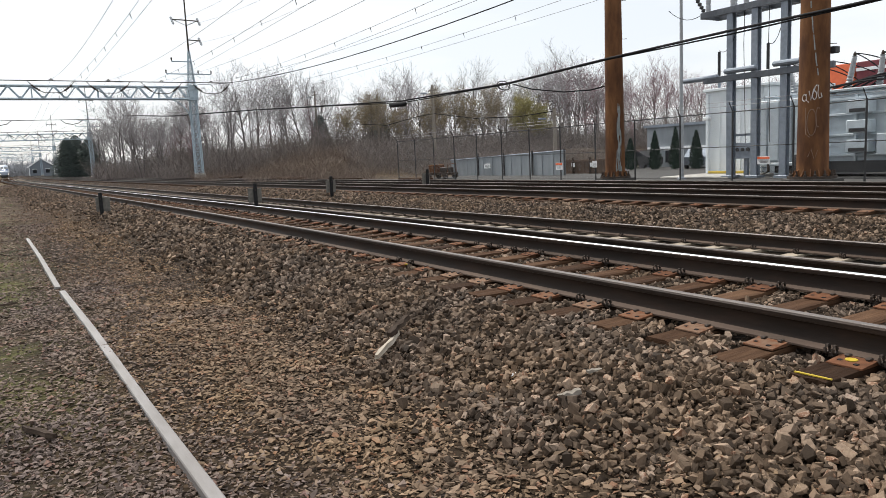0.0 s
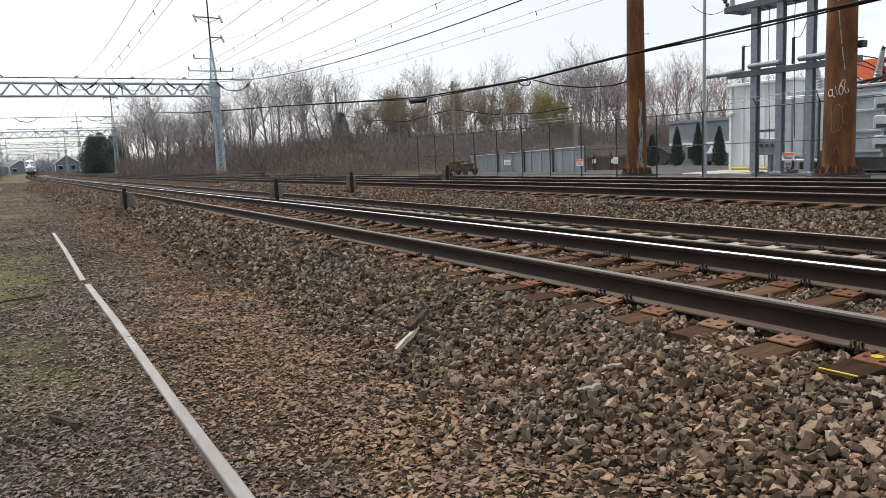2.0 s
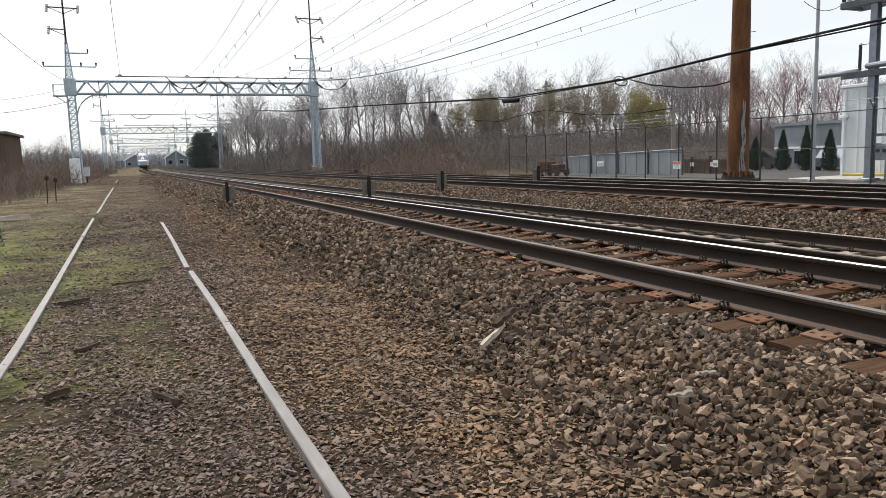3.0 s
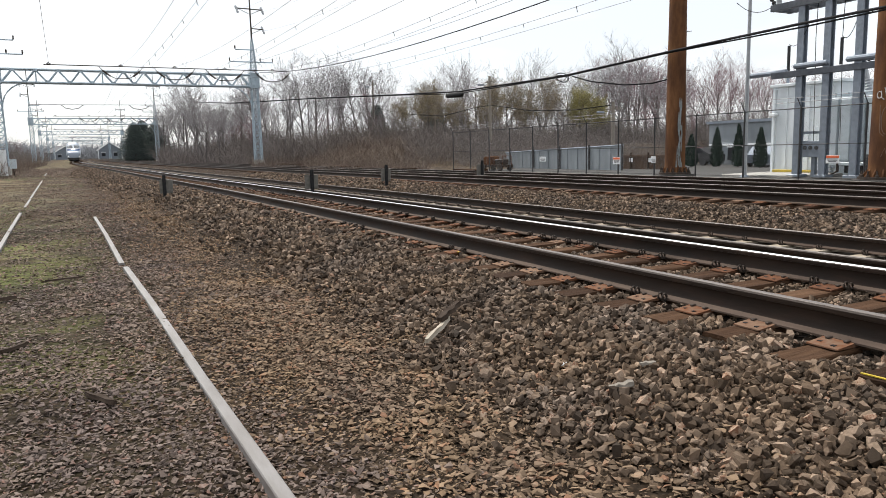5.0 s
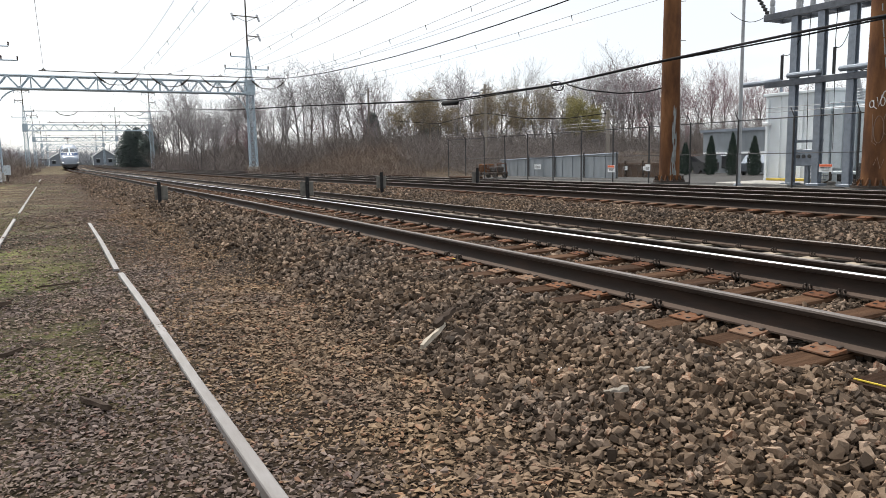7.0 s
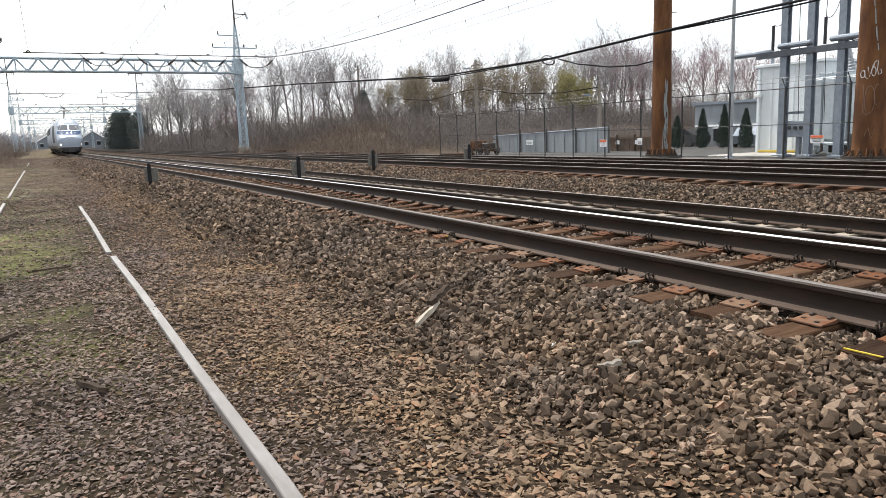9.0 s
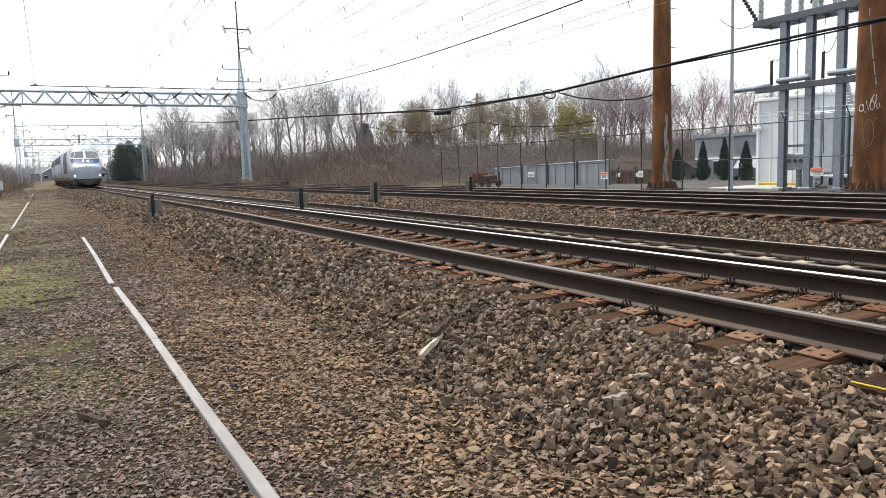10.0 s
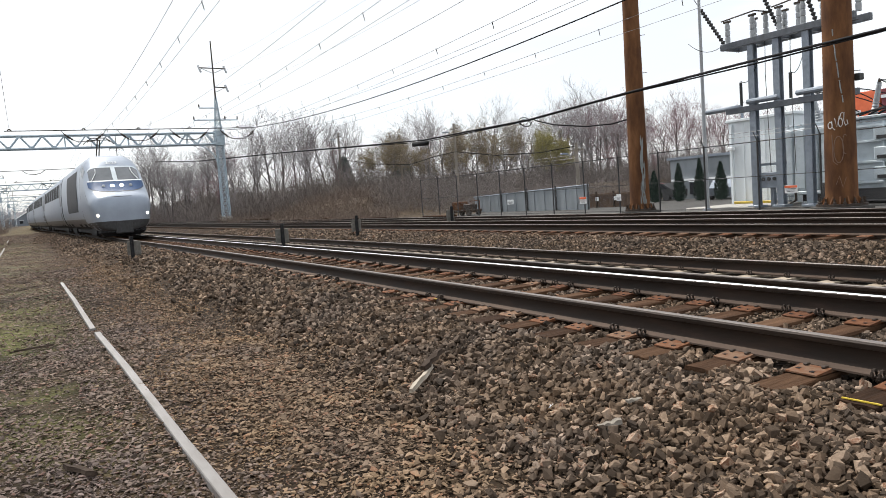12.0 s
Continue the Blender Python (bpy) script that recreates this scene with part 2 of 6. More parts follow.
M_ORANGE = nmat("orange_paint", ((0.3, (0.7, 0.13, 0.05)), (0.7, (0.8, 0.18, 0.07))), 4, 0.6, 0, 0, 40, 0.1)
M_MAROON = nmat("maroon_paint", ((0.3, (0.13, 0.022, 0.03)), (0.7, (0.19, 0.035, 0.045))), 4, 0.6, 0, 0, 40, 0.1)
M_BLUE = nmat("blue_gloss", ((0.3, (0.026, 0.062, 0.15)), (0.7, (0.036, 0.08, 0.18))), 3, 0.5, 0, 0, 40, 0.1, spec=0.2)
M_TRAIN = nmat("silver_white_train_paint", ((0.3, (0.2698, 0.3131, 0.3781)), (0.7, (0.3237, 0.3722, 0.4444))), 1.2, 0.38, 0.15, 0, 40, 0.12, spec=0.45)
M_GRILLE = nmat("dark_grille", ((0.3, (0.03, 0.032, 0.037)), (0.7, (0.055, 0.058, 0.066))), 2, 0.6, 0.1, 0, 40, 0.2, spec=0.2)
M_TRAINSIDE = nmat("shaded_lower_side_and_door", ((0.3, (0.0544, 0.0574, 0.065)), (0.7, (0.0706, 0.0753, 0.0854))), 2, 0.4, 0.15, 0, 40, 0.2)
M_GLASS = nmat("tinted_glass", ((0.3, (0.02, 0.022, 0.025)), (0.7, (0.035, 0.038, 0.042))), 1, 0.6, 0, 0, 40, 0.1, spec=0.08)
M_SCREEN = nmat("cab_glass", ((0.3, (0.1, 0.11, 0.12)), (0.7, (0.16, 0.17, 0.185))), 1, 0.06, 0, 0, 40, 0.1, spec=1.0)
M_ROOF = nmat("roof_shingle", ((0.3, (0.1, 0.1, 0.105)), (0.7, (0.17, 0.17, 0.175))), 4, 0.9, 0, 0, 40, 0.2)
M_HOUSE = nmat("blue_grey_siding", ((0.3, (0.15, 0.174, 0.204)), (0.7, (0.204, 0.228, 0.258))), 2, 0.8, 0, 0, 40, 0.15, (1, 1, 6))
M_PATINA = nmat("pale_blue_stain", ((0.3, (0.224, 0.238, 0.231)), (0.7, (0.364, 0.406, 0.406))), 12, 0.85, 0, 0, 40, 0.4)
M_CHALK = nmat("white_spray_paint", ((0.3, (0.55, 0.54, 0.52)), (0.7, (0.72, 0.71, 0.7))), 12, 0.8, 0, 0, 40, 0.2)
M_DIMCHALK = nmat("faded_spray_paint", ((0.3, (0.16, 0.104, 0.072)), (0.7, (0.24, 0.16, 0.12))), 12, 0.8, 0, 0, 40, 0.2)
M_SLAB = nmat("pad_concrete", ((0.3, (0.36, 0.34, 0.31)), (0.7, (0.5, 0.48, 0.44))), 3, 0.9, 0, 0.002, 40, 0.3)
M_ASPHALT = nmat("worn_asphalt", ((0.3, (0.0715, 0.06875, 0.066)), (0.7, (0.11, 0.1073, 0.1018))), 6, 0.92, 0, 0.003, 60, 0.35, spec=0.12)


def lamp_material(name, colour, strength):
    m, n, l, b = shader(name)
    b.inputs["Emission Color"].default_value, b.inputs["Emission Strength"].default_value = (*colour, 1), strength
    return m


M_LIGHT = lamp_material("headlight_glow", (1.0, 0.98, 0.94), 9.0)
M_LIGHTLOW = lamp_material("marker_glow", (1.0, 0.9, 0.72), 6.0)


def ground_material():
    """Gravel yard: dark ballast by the tracks, brown chips, moss and straw on the disused track."""
    m, n, l, b = shader("gravel_yard")
    g = n.new("ShaderNodeNewGeometry")
    p = g.outputs["Position"]
    sep = n.new("ShaderNodeSeparateXYZ")
    l.new(p, sep.inputs[0])
    x, y = sep.outputs[0], sep.outputs[1]
    cells = n.new("ShaderNodeTexVoronoi")
    cells.inputs["Scale"].default_value = 21.0
    l.new(p, cells.inputs["Vector"])
    bw = n.new("ShaderNodeRGBToBW")
    l.new(cells.outputs["Color"], bw.inputs[0])
    stone = ramp_node(n, STONE_STOPS)
    l.new(bw.outputs[0], stone.inputs["Fac"])
    chip = ramp_node(n, CHIP_STOPS)
    l.new(bw.outputs[0], chip.inputs["Fac"])
    wob = noise_node(n, l, p, 0.7, 4)
    xs = math_node(n, l, "ADD", x, math_node(n, l, "MULTIPLY_ADD", wob.outputs["Fac"], 1.6, -0.8))
    k = n.new("ShaderNodeMapRange")
    k.inputs["From Min"].default_value, k.inputs["From Max"].default_value = 1.9, 2.6
    l.new(xs, k.inputs["Value"])
    col = mix_node(n, l, "MIX", k.outputs["Result"], chip.outputs["Color"], stone.outputs["Color"])
    # shade in the gaps between stones, put into the colour
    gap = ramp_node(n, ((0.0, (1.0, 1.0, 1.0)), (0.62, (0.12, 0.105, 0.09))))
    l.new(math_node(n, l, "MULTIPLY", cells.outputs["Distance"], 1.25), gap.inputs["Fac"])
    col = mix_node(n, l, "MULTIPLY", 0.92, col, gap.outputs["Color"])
    # nearby ground toned almost black, painting the shade under loose stones
    gap_shade = n.new("ShaderNodeMapRange")
    gap_shade.inputs["From Min"].default_value, gap_shade.inputs["From Max"].default_value = 30.0, 16.0
    gap_shade.inputs["To Max"].default_value = 0.68
    l.new(y, gap_shade.inputs["Value"])
    gap_dark = n.new("ShaderNodeRGB")
    gap_dark.outputs[0].default_value = (0.02, 0.016, 0.012, 1)
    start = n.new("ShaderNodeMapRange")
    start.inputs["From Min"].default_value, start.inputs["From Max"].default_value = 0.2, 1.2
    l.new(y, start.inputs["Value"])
    col = mix_node(n, l, "MIX", math_node(n, l, "MULTIPLY", gap_shade.outputs["Result"], start.outputs["Result"]), col, gap_dark.outputs[0])
    # moss and straw over the disused track and beyond it
    n1 = noise_node(n, l, p, 0.55, 6, 0.7)
    mk = n.new("ShaderNodeMapRange")
    mk.inputs["From Min"].default_value, mk.inputs["From Max"].default_value = 0.75, -0.9
    l.new(xs, mk.inputs["Value"])
    far = n.new("ShaderNodeMapRange")
    far.inputs["From Min"].default_value, far.inputs["From Max"].default_value = 4.0, 15.0
    l.new(y, far.inputs["Value"])
    mo = n.new("ShaderNodeMapRange")
    mo.inputs["From Min"].default_value, mo.inputs["From Max"].default_value = 0.4, 0.62
    l.new(n1.outputs["Fac"], mo.inputs["Value"])
    moss = math_node(n, l, "MULTIPLY", math_node(n, l, "MULTIPLY", mk.outputs["Result"], mo.outputs["Result"]), math_node(n, l, "MULTIPLY_ADD", far.outputs["Result"], 0.72, 0.22))
    damp = n.new("ShaderNodeMapRange")
    damp.inputs["From Min"].default_value, damp.inputs["From Max"].default_value = 22.0, 11.0
    l.new(y, damp.inputs["Value"])
    damp2 = n.new("ShaderNodeMapRange")
    damp2.inputs["From Min"].default_value, damp2.inputs["From Max"].default_value = 3.2, 5.0
    l.new(y, damp2.inputs["Value"])
    verdure = math_node(n, l, "MULTIPLY", damp.outputs["Result"], damp2.outputs["Result"])
    n2 = noise_node(n, l, p, 5.0, 6)
    green = ramp_node(n, ((0.34, (0.062, 0.078, 0.026)), (0.52, (0.135, 0.128, 0.07)), (0.66, (0.2, 0.178, 0.125))))
    l.new(n2.outputs["Fac"], green.inputs["Fac"])
    grey = ramp_node(n, ((0.3, (0.115, 0.108, 0.068)), (0.5, (0.17, 0.158, 0.105)), (0.66, (0.23, 0.212, 0.155))))
    l.new(n2.outputs["Fac"], grey.inputs["Fac"])
    dry = n.new("ShaderNodeMapRange")
    dry.inputs["From Min"].default_value, dry.inputs["From Max"].default_value = 15.0, 34.0
    l.new(y, dry.inputs["Value"])
    sward = mix_node(n, l, "MIX", dry.outputs["Result"], green.outputs["Color"], grey.outputs["Color"])
    col = mix_node(n, l, "MIX", moss, col, sward)
    leafy = ramp_node(n, ((0.35, (0.06, 0.085, 0.024)), (0.62, (0.16, 0.185, 0.075))))
    l.new(n2.outputs["Fac"], leafy.inputs["Fac"])
    mo2 = n.new("ShaderNodeMapRange")
    mo2.inputs["From Min"].default_value, mo2.inputs["From Max"].default_value = 0.44, 0.58
    l.new(wob.outputs["Fac"], mo2.inputs["Value"])
    col = mix_node(n, l, "MIX", math_node(n, l, "MULTIPLY", math_node(n, l, "MULTIPLY", verdure, mk.outputs["Result"]), math_node(n, l, "MULTIPLY", mo2.outputs["Result"], 0.7)), col, leafy.outputs["Color"])
    # brown leaf litter far to the sides
    lk = n.new("ShaderNodeMapRange")
    lk.inputs["From Min"].default_value, lk.inputs["From Max"].default_value = 17.5, 20.5
    l.new(xs, lk.inputs["Value"])
    lk2 = n.new("ShaderNodeMapRange")
    lk2.inputs["From Min"].default_value, lk2.inputs["From Max"].default_value = -4.5, -8.0
    l.new(xs, lk2.inputs["Value"])
    litter = ramp_node(n, ((0.3, (0.045, 0.036, 0.028)), (0.55, (0.075, 0.061, 0.047)), (0.75, (0.115, 0.096, 0.074))))
    l.new(n2.outputs["Fac"], litter.inputs["Fac"])
    col = mix_node(n, l, "MIX", math_node(n, l, "MAXIMUM", lk.outputs["Result"], lk2.outputs["Result"]), col, litter.outputs["Color"])
    # rusty and pale stains at the scale of metres
    n3 = noise_node(n, l, p, 0.35, 5)
    shade = ramp_node(n, ((0.36, (0.74, 0.72, 0.75)), (0.6, (1.08, 1.0, 0.9))))
    l.new(n3.outputs["Fac"], shade.inputs["Fac"])
    n4 = noise_node(n, l, p, 3.4, 8, 0.75)
    fleck = ramp_node(n, ((0.34, (0.6, 0.58, 0.56)), (0.5, (1.1, 1.08, 1.05)), (0.68, (1.75, 1.7, 1.6))))
    l.new(n4.outputs["Fac"], fleck.inputs["Fac"])
    col = mix_node(n, l, "MULTIPLY", 1.0, col, fleck.outputs["Color"])
    col = mix_node(n, l, "MULTIPLY", 1.0, col, shade.outputs["Color"])
    l.new(col, b.inputs["Base Color"])
    b.inputs["Roughness"].default_value = 0.95
    b.inputs["Specular IOR Level"].default_value = 0.1
    bp = n.new("ShaderNodeBump")
    bp.inputs["Strength"].default_value, bp.inputs["Distance"].default_value, bp.invert = 0.9, 0.03, True
    l.new(cells.outputs["Distance"], bp.inputs["Height"])
    l.new(bp.outputs["Normal"], b.inputs["Normal"])
    return m


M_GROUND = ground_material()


# ---- building helpers ----
class Shape:
    """Collects vertices and faces of one mesh."""

    def __init__(self):
        self.v, self.f, self.mi, self.slot = [], [], [], 0

    def add(self, verts, faces):
        k = len(self.v)
        self.v.extend(tuple(p) for p in verts)
        self.f.extend(tuple(i + k for i in f) for f in faces)
        self.mi.extend([self.slot] * len(faces))
        return self

    def box(self, c, s, rz=0.0, m=None, bevel=0.0):
        hx, hy, hz = s[0] / 2, s[1] / 2, s[2] / 2
        mm = (m or Matrix.Identity(4)) @ Matrix.Translation(c) @ Matrix.Rotation(radians(rz), 4, "Z")
        if bevel <= 0:
            pts = [(x, y, z) for z in (-hz, hz) for x, y in ((-hx, -hy), (hx, -hy), (hx, hy), (-hx, hy))]
            fs = [(3, 2, 1, 0), (4, 5, 6, 7), (0, 1, 5, 4), (1, 2, 6, 5), (2, 3, 7, 6), (3, 0, 4, 7)]
        else:
            e = bevel
            ring = [(-hx + e, -hy), (hx - e, -hy), (hx, -hy + e), (hx, hy - e), (hx - e, hy), (-hx + e, hy), (-hx, hy - e), (-hx, -hy + e)]
            inner = [(x * (1 - e / hx), y * (1 - e / hy)) for x, y in ring]
            pts = [(x, y, -hz) for x, y in inner] + [(x, y, -hz + e) for x, y in ring] + [(x, y, hz - e) for x, y in ring] + [(x, y, hz) for x, y in inner]
            fs = [tuple(range(7, -1, -1)), tuple(range(24, 32))]
            for k in range(3):
                fs += [(k * 8 + i, k * 8 + (i + 1) % 8, k * 8 + 8 + (i + 1) % 8, k * 8 + 8 + i) for i in range(8)]
        return self.add([mm @ Vector(p) for p in pts], fs)

    def tube(self, pts, radii, n=6, caps=True):
        pts = [Vector(p) for p in pts]
        if isinstance(radii, (int, float)):
            radii = [radii] * len(pts)
        vs, fs = [], []
        for i, p in enumerate(pts):
            d = (pts[min(i + 1, len(pts) - 1)] - pts[max(i - 1, 0)]).normalized()
            a = d.cross(Vector((0, 0, 1)) if abs(d.z) < 0.9 else Vector((1, 0, 0))).normalized()
            b = d.cross(a)
            for k in range(n):
                q = 2 * math.pi * k / n
                vs.append(p + (a * math.cos(q) + b * math.sin(q)) * radii[i])
        for i in range(len(pts) - 1):
            for k in range(n):
                fs.append((i * n + k, i * n + (k + 1) % n, (i + 1) * n + (k + 1) % n, (i + 1) * n + k))
        if caps:
            fs.append(tuple(range(n - 1, -1, -1)))
            fs.append(tuple(range((len(pts) - 1) * n, len(pts) * n)))
        return self.add(vs, fs)

    def bar(self, p0, p1, w, h=None):
        """Square bar between two points."""
        return self.tube((p0, p1), (w / 1.414, (h or w) / 1.414), 4)

    def sweep(self, profile, path):
        """Closed profile of (x, z) carried along a path of (x, y, z)."""
        m = len(profile)
        vs = [(px + x, py, pz + z) for px, py, pz in path for x, z in profile]
        fs = [(i * m + k, (i + 1) * m + k, (i + 1) * m + (k + 1) % m, i * m + (k + 1) % m) for i in range(len(path) - 1) for k in range(m)]
        fs += [tuple(range(m)), tuple(range(len(path) * m - 1, (len(path) - 1) * m - 1, -1))]
        return self.add(vs, fs)

    def lathe(self, c, rz, n=12):
        """Turned shape from (radius, height) pairs about the vertical through c."""
        vs = [(c[0] + r * math.cos(2 * math.pi * k / n), c[1] + r * math.sin(2 * math.pi * k / n), c[2] + z) for r, z in rz for k in range(n)]
        fs = [(i * n + k, i * n + (k + 1) % n, (i + 1) * n + (k + 1) % n, (i + 1) * n + k) for i in range(len(rz) - 1) for k in range(n)]
        fs += [tuple(range(n - 1, -1, -1)), tuple(range((len(rz) - 1) * n, len(rz) * n))]
        return self.add(vs, fs)

    def mesh(self, name, mats, smooth=False):
        me = bpy.data.meshes.new(name)
        me.from_pydata(self.v, [], self.f)
        for mt in mats if isinstance(mats, (list, tuple)) else [mats]:
            me.materials.append(mt)
        if isinstance(mats, (list, tuple)):
            me.polygons.foreach_set("material_index", self.mi)
        if smooth:
            me.polygons.foreach_set("use_smooth", [True] * len(self.f))
            if smooth != "all":
                me.set_sharp_from_angle(angle=radians(35))
        me.update()
        return me


def part(name, shape, mats, parent, label="", smooth=False, at=None):
    """Links a shape (or a ready mesh) as one mesh object under a thing or a part."""
    me = shape if isinstance(shape, bpy.types.Mesh) else shape.mesh(name, mats, smooth)
    ob = new(name, me)
    ob.parent = parent
    if at is not None:
        ob.matrix_basis = at
    return tagged(ob, label)


def thing(name, label, category, m=None, group="", shape=None, mats=None, smooth=False, kind=""):
    ob = new(name, shape.mesh(name, mats, smooth) if shape else None)
    if m is not None:
        ob.matrix_basis = m
    return tagged(ob, label, category, group, kind)


def ease(t):
    t = min(1.0, max(0.0, t))
    return t * t * (3 - 2 * t)


def bend(y):
    """How far the tracks have swung aside at y."""
    return -5.15 * ease(y / 185)


def grade(y):
    """How far the line has climbed at y."""
    return 0.003 * max(0.0, min(y, 500) - 40)


SECTION_X = [-400, -80, -30, -14, -8, -4, 1.3, 1.95, 2.42, 3.0, 6.3, 6.75, 9.2, 9.8, 10.9, 14.0, 14.6, 18.0, 18.9, 24, 45, 80, 400]
SECTION_Z = [6.0, 2.2, 0.7, 0.0, -0.3, -0.37, -0.39, -0.43, -0.32, -0.238, -0.238, -0.43, -0.43, -0.33, -0.2, -0.2, -0.25, -0.25, -0.42, -0.45, -0.72, -0.6, 7.0]


def section(x):
    return float(np.interp(x, SECTION_X, SECTION_Z))


def ground_z(x, y):
    z = section(x - bend(y) * ease((40 - abs(x - 5)) / 20)) + grade(y)
    if y > 44 and x > 18:
        z += 1.9 * ease((y - 46) / 14) * ease((x - 19) / 9)
    return z


def relief(x, y):
    """Small humps of the loose surface close to the tracks."""
    if -4 < x < 19 and -3 < y < 60:
        return 0.022 * noise.noise((x * 2.3, y * 2.3, 0.0)) + 0.03 * noise.noise((x * 0.6, y * 0.6, 4.0)) * (1 if x < 3 or 9.2 < x < 10.9 else 0.3)
    return 0.0


# ---- ground ----
def build_ground():
    xs = np.unique(np.concatenate([[-2400, -900, -400, -200, -120], np.arange(-80, -10, 5), np.arange(-10, -3, 0.5), np.arange(-3, 19.5, 0.12), np.arange(19.5, 32, 0.8),
                                   np.arange(32, 82, 4), [100, 150, 250, 400, 900, 2400]]))
    ys = np.unique(np.concatenate([[-2400, -700, -200, -80, -40, -20, -10, -5], np.arange(-3, 16, 0.16), np.arange(16, 60, 0.8), np.arange(60, 220, 3.5), np.arange(220, 620, 25), [800, 1400, 2600]]))
    verts = []
    for y in ys:
        for x in xs:
            z = ground_z(x, y)
            z += relief(x, y)
            verts.append((x, y, z))
    nx = len(xs)
    faces = [(j * nx + i, j * nx + i + 1, (j + 1) * nx + i + 1, (j + 1) * nx + i) for j in range(len(ys) - 1) for i in range(nx - 1)]
    s = Shape()
    s.v, s.f = verts, faces
    s.mi = [0] * len(faces)
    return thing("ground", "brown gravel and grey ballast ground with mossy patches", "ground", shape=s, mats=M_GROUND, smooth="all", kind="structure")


build_ground()

lot = Shape()
ys_lot = list(range(9, 46, 4))
lot.v = [(x, y, ground_z(x, y) + 0.03 + (0 if x > 24.5 else -0.02)) for y in ys_lot for x in (24.4, 30, 36, 42, 48, 62)]
lot.f = [(j * 6 + i, j * 6 + i + 1, j * 6 + 7 + i, j * 6 + 6 + i) for j in range(len(ys_lot) - 1) for i in range(5)]
lot.mi = [0] * len(lot.f)
thing("car_park", "worn grey asphalt car park behind the fence", "car park", shape=lot, mats=M_ASPHALT, kind="structure")


# ---- where the ties lie ----
def tie_rows(cx, spacing, start, end=260):
    rng, y, out = random.Random(int(cx * 10)), start, []
    while y < end:
        out.append(y)
        y += spacing * rng.uniform(0.94, 1.06)
    return out


TIES_NEAR = tie_rows(4.79, 0.535, 0.47)


def off_ties(x, y):
    """1 where no tie of the near track lies, else 0."""
    rows = np.array(TIES_NEAR)
    k = np.clip(np.searchsorted(rows, y), 1, len(rows) - 1)
    gap = np.minimum(np.abs(rows[k] - y), np.abs(rows[k - 1] - y))
    return np.where((np.abs(x - 4.79) < 1.33) & (gap < 0.135), 0.0, 1.0)


# ---- loose stones ----
def stone_shapes(count, flat, seed, corners, blocky=False):
    rng, out = random.Random(seed), []
    for _ in range(count):
        bm = bmesh.new()
        wx, wy = rng.uniform(0.8, 1.2), rng.uniform(0.5, 0.85)
        if blocky:
            for k in range(8):
                sx, sy, sz = (-1 if k & 1 else 1), (-1 if k & 2 else 1), (-1 if k & 4 else 1)
                bm.verts.new((sx * wx * rng.uniform(0.25, 0.95), sy * wy * rng.uniform(0.25, 1.0), sz * flat * rng.uniform(0.3, 1.0)))
            for _ in range(corners):
                bm.verts.new((rng.uniform(-0.9, 0.9) * wx, rng.choice((-1, 1)) * wy * rng.uniform(0.7, 1.0), rng.uniform(-0.5, 0.8) * flat))
        else:
            for _ in range(corners):
                v = Vector((rng.gauss(0, 1), rng.gauss(0, 1), rng.gauss(0, 1))).normalized()
                top = max(-0.75, min(0.75, v.z))
                bm.verts.new((v.x * wx * rng.uniform(0.85, 1.1), v.y * wy * rng.uniform(0.85, 1.1), top * flat * 1.25))
        bmesh.ops.convex_hull(bm, input=bm.verts)
        bmesh.ops.triangulate(bm, faces=bm.faces)
        loose = [v for v in bm.verts if not v.link_faces]
        bmesh.ops.delete(bm, geom=loose, context="VERTS")
        bm.verts.index_update()
        out.append((np.array([v.co[:] for v in bm.verts]), np.array([[v.index for v in f.verts] for f in bm.faces])))
        bm.free()
    return out


def scatter_stones(name, label, spots, shapes, tilt, material, seed):
    """spots: rows of x, y, z, size."""
    rng = np.random.RandomState(seed)
    vs, fs, k = [], [], 0
    kinds = rng.randint(0, len(shapes), len(spots))
    for kind in range(len(shapes)):
        sv, sf = shapes[kind]
        sel = spots[kinds == kind]
        m = len(sel)
        if not m:
            continue
        a = rng.uniform(0, 2 * np.pi, m)
        tx, ty = rng.normal(0, tilt, m), rng.normal(0, tilt, m)
        ca, sa = np.cos(a), np.sin(a)
        x, y, z = sv[:, 0][None], sv[:, 1][None], sv[:, 2][None]
        cx, sx = np.cos(tx)[:, None], np.sin(tx)[:, None]
        y1, z1 = y * cx - z * sx, y * sx + z * cx
        cy, sy = np.cos(ty)[:, None], np.sin(ty)[:, None]
        x2, z2 = x * cy + z1 * sy, -x * sy + z1 * cy
        x3, y3 = x2 * ca[:, None] - y1 * sa[:, None], x2 * sa[:, None] + y1 * ca[:, None]
        r = sel[:, 3][:, None]
        p = np.stack([x3 * r + sel[:, 0][:, None], y3 * r + sel[:, 1][:, None], z2 * r + sel[:, 2][:, None]], -1).reshape(-1, 3)
        vs.append(p)
        nv = len(sv)
        fs.append((sf[None] + (k + np.arange(m) * nv)[:, None, None]).reshape(-1, 3))
        k += m * nv
    v, f = np.concatenate(vs), np.concatenate(fs)
    me = bpy.data.meshes.new(name)
    me.vertices.add(len(v))
    me.vertices.foreach_set("co", v.ravel().astype(np.float32))
    me.loops.add(f.size)
    me.loops.foreach_set("vertex_index", f.ravel().astype(np.int32))
    me.polygons.add(len(f))
    me.polygons.foreach_set("loop_start", np.arange(0, f.size, 3, dtype=np.int32))
    me.update(calc_edges=True)
    me.shade_flat()
    me.materials.append(material)
    return tagged(new(name, me), label, "gravel", kind="stuff")


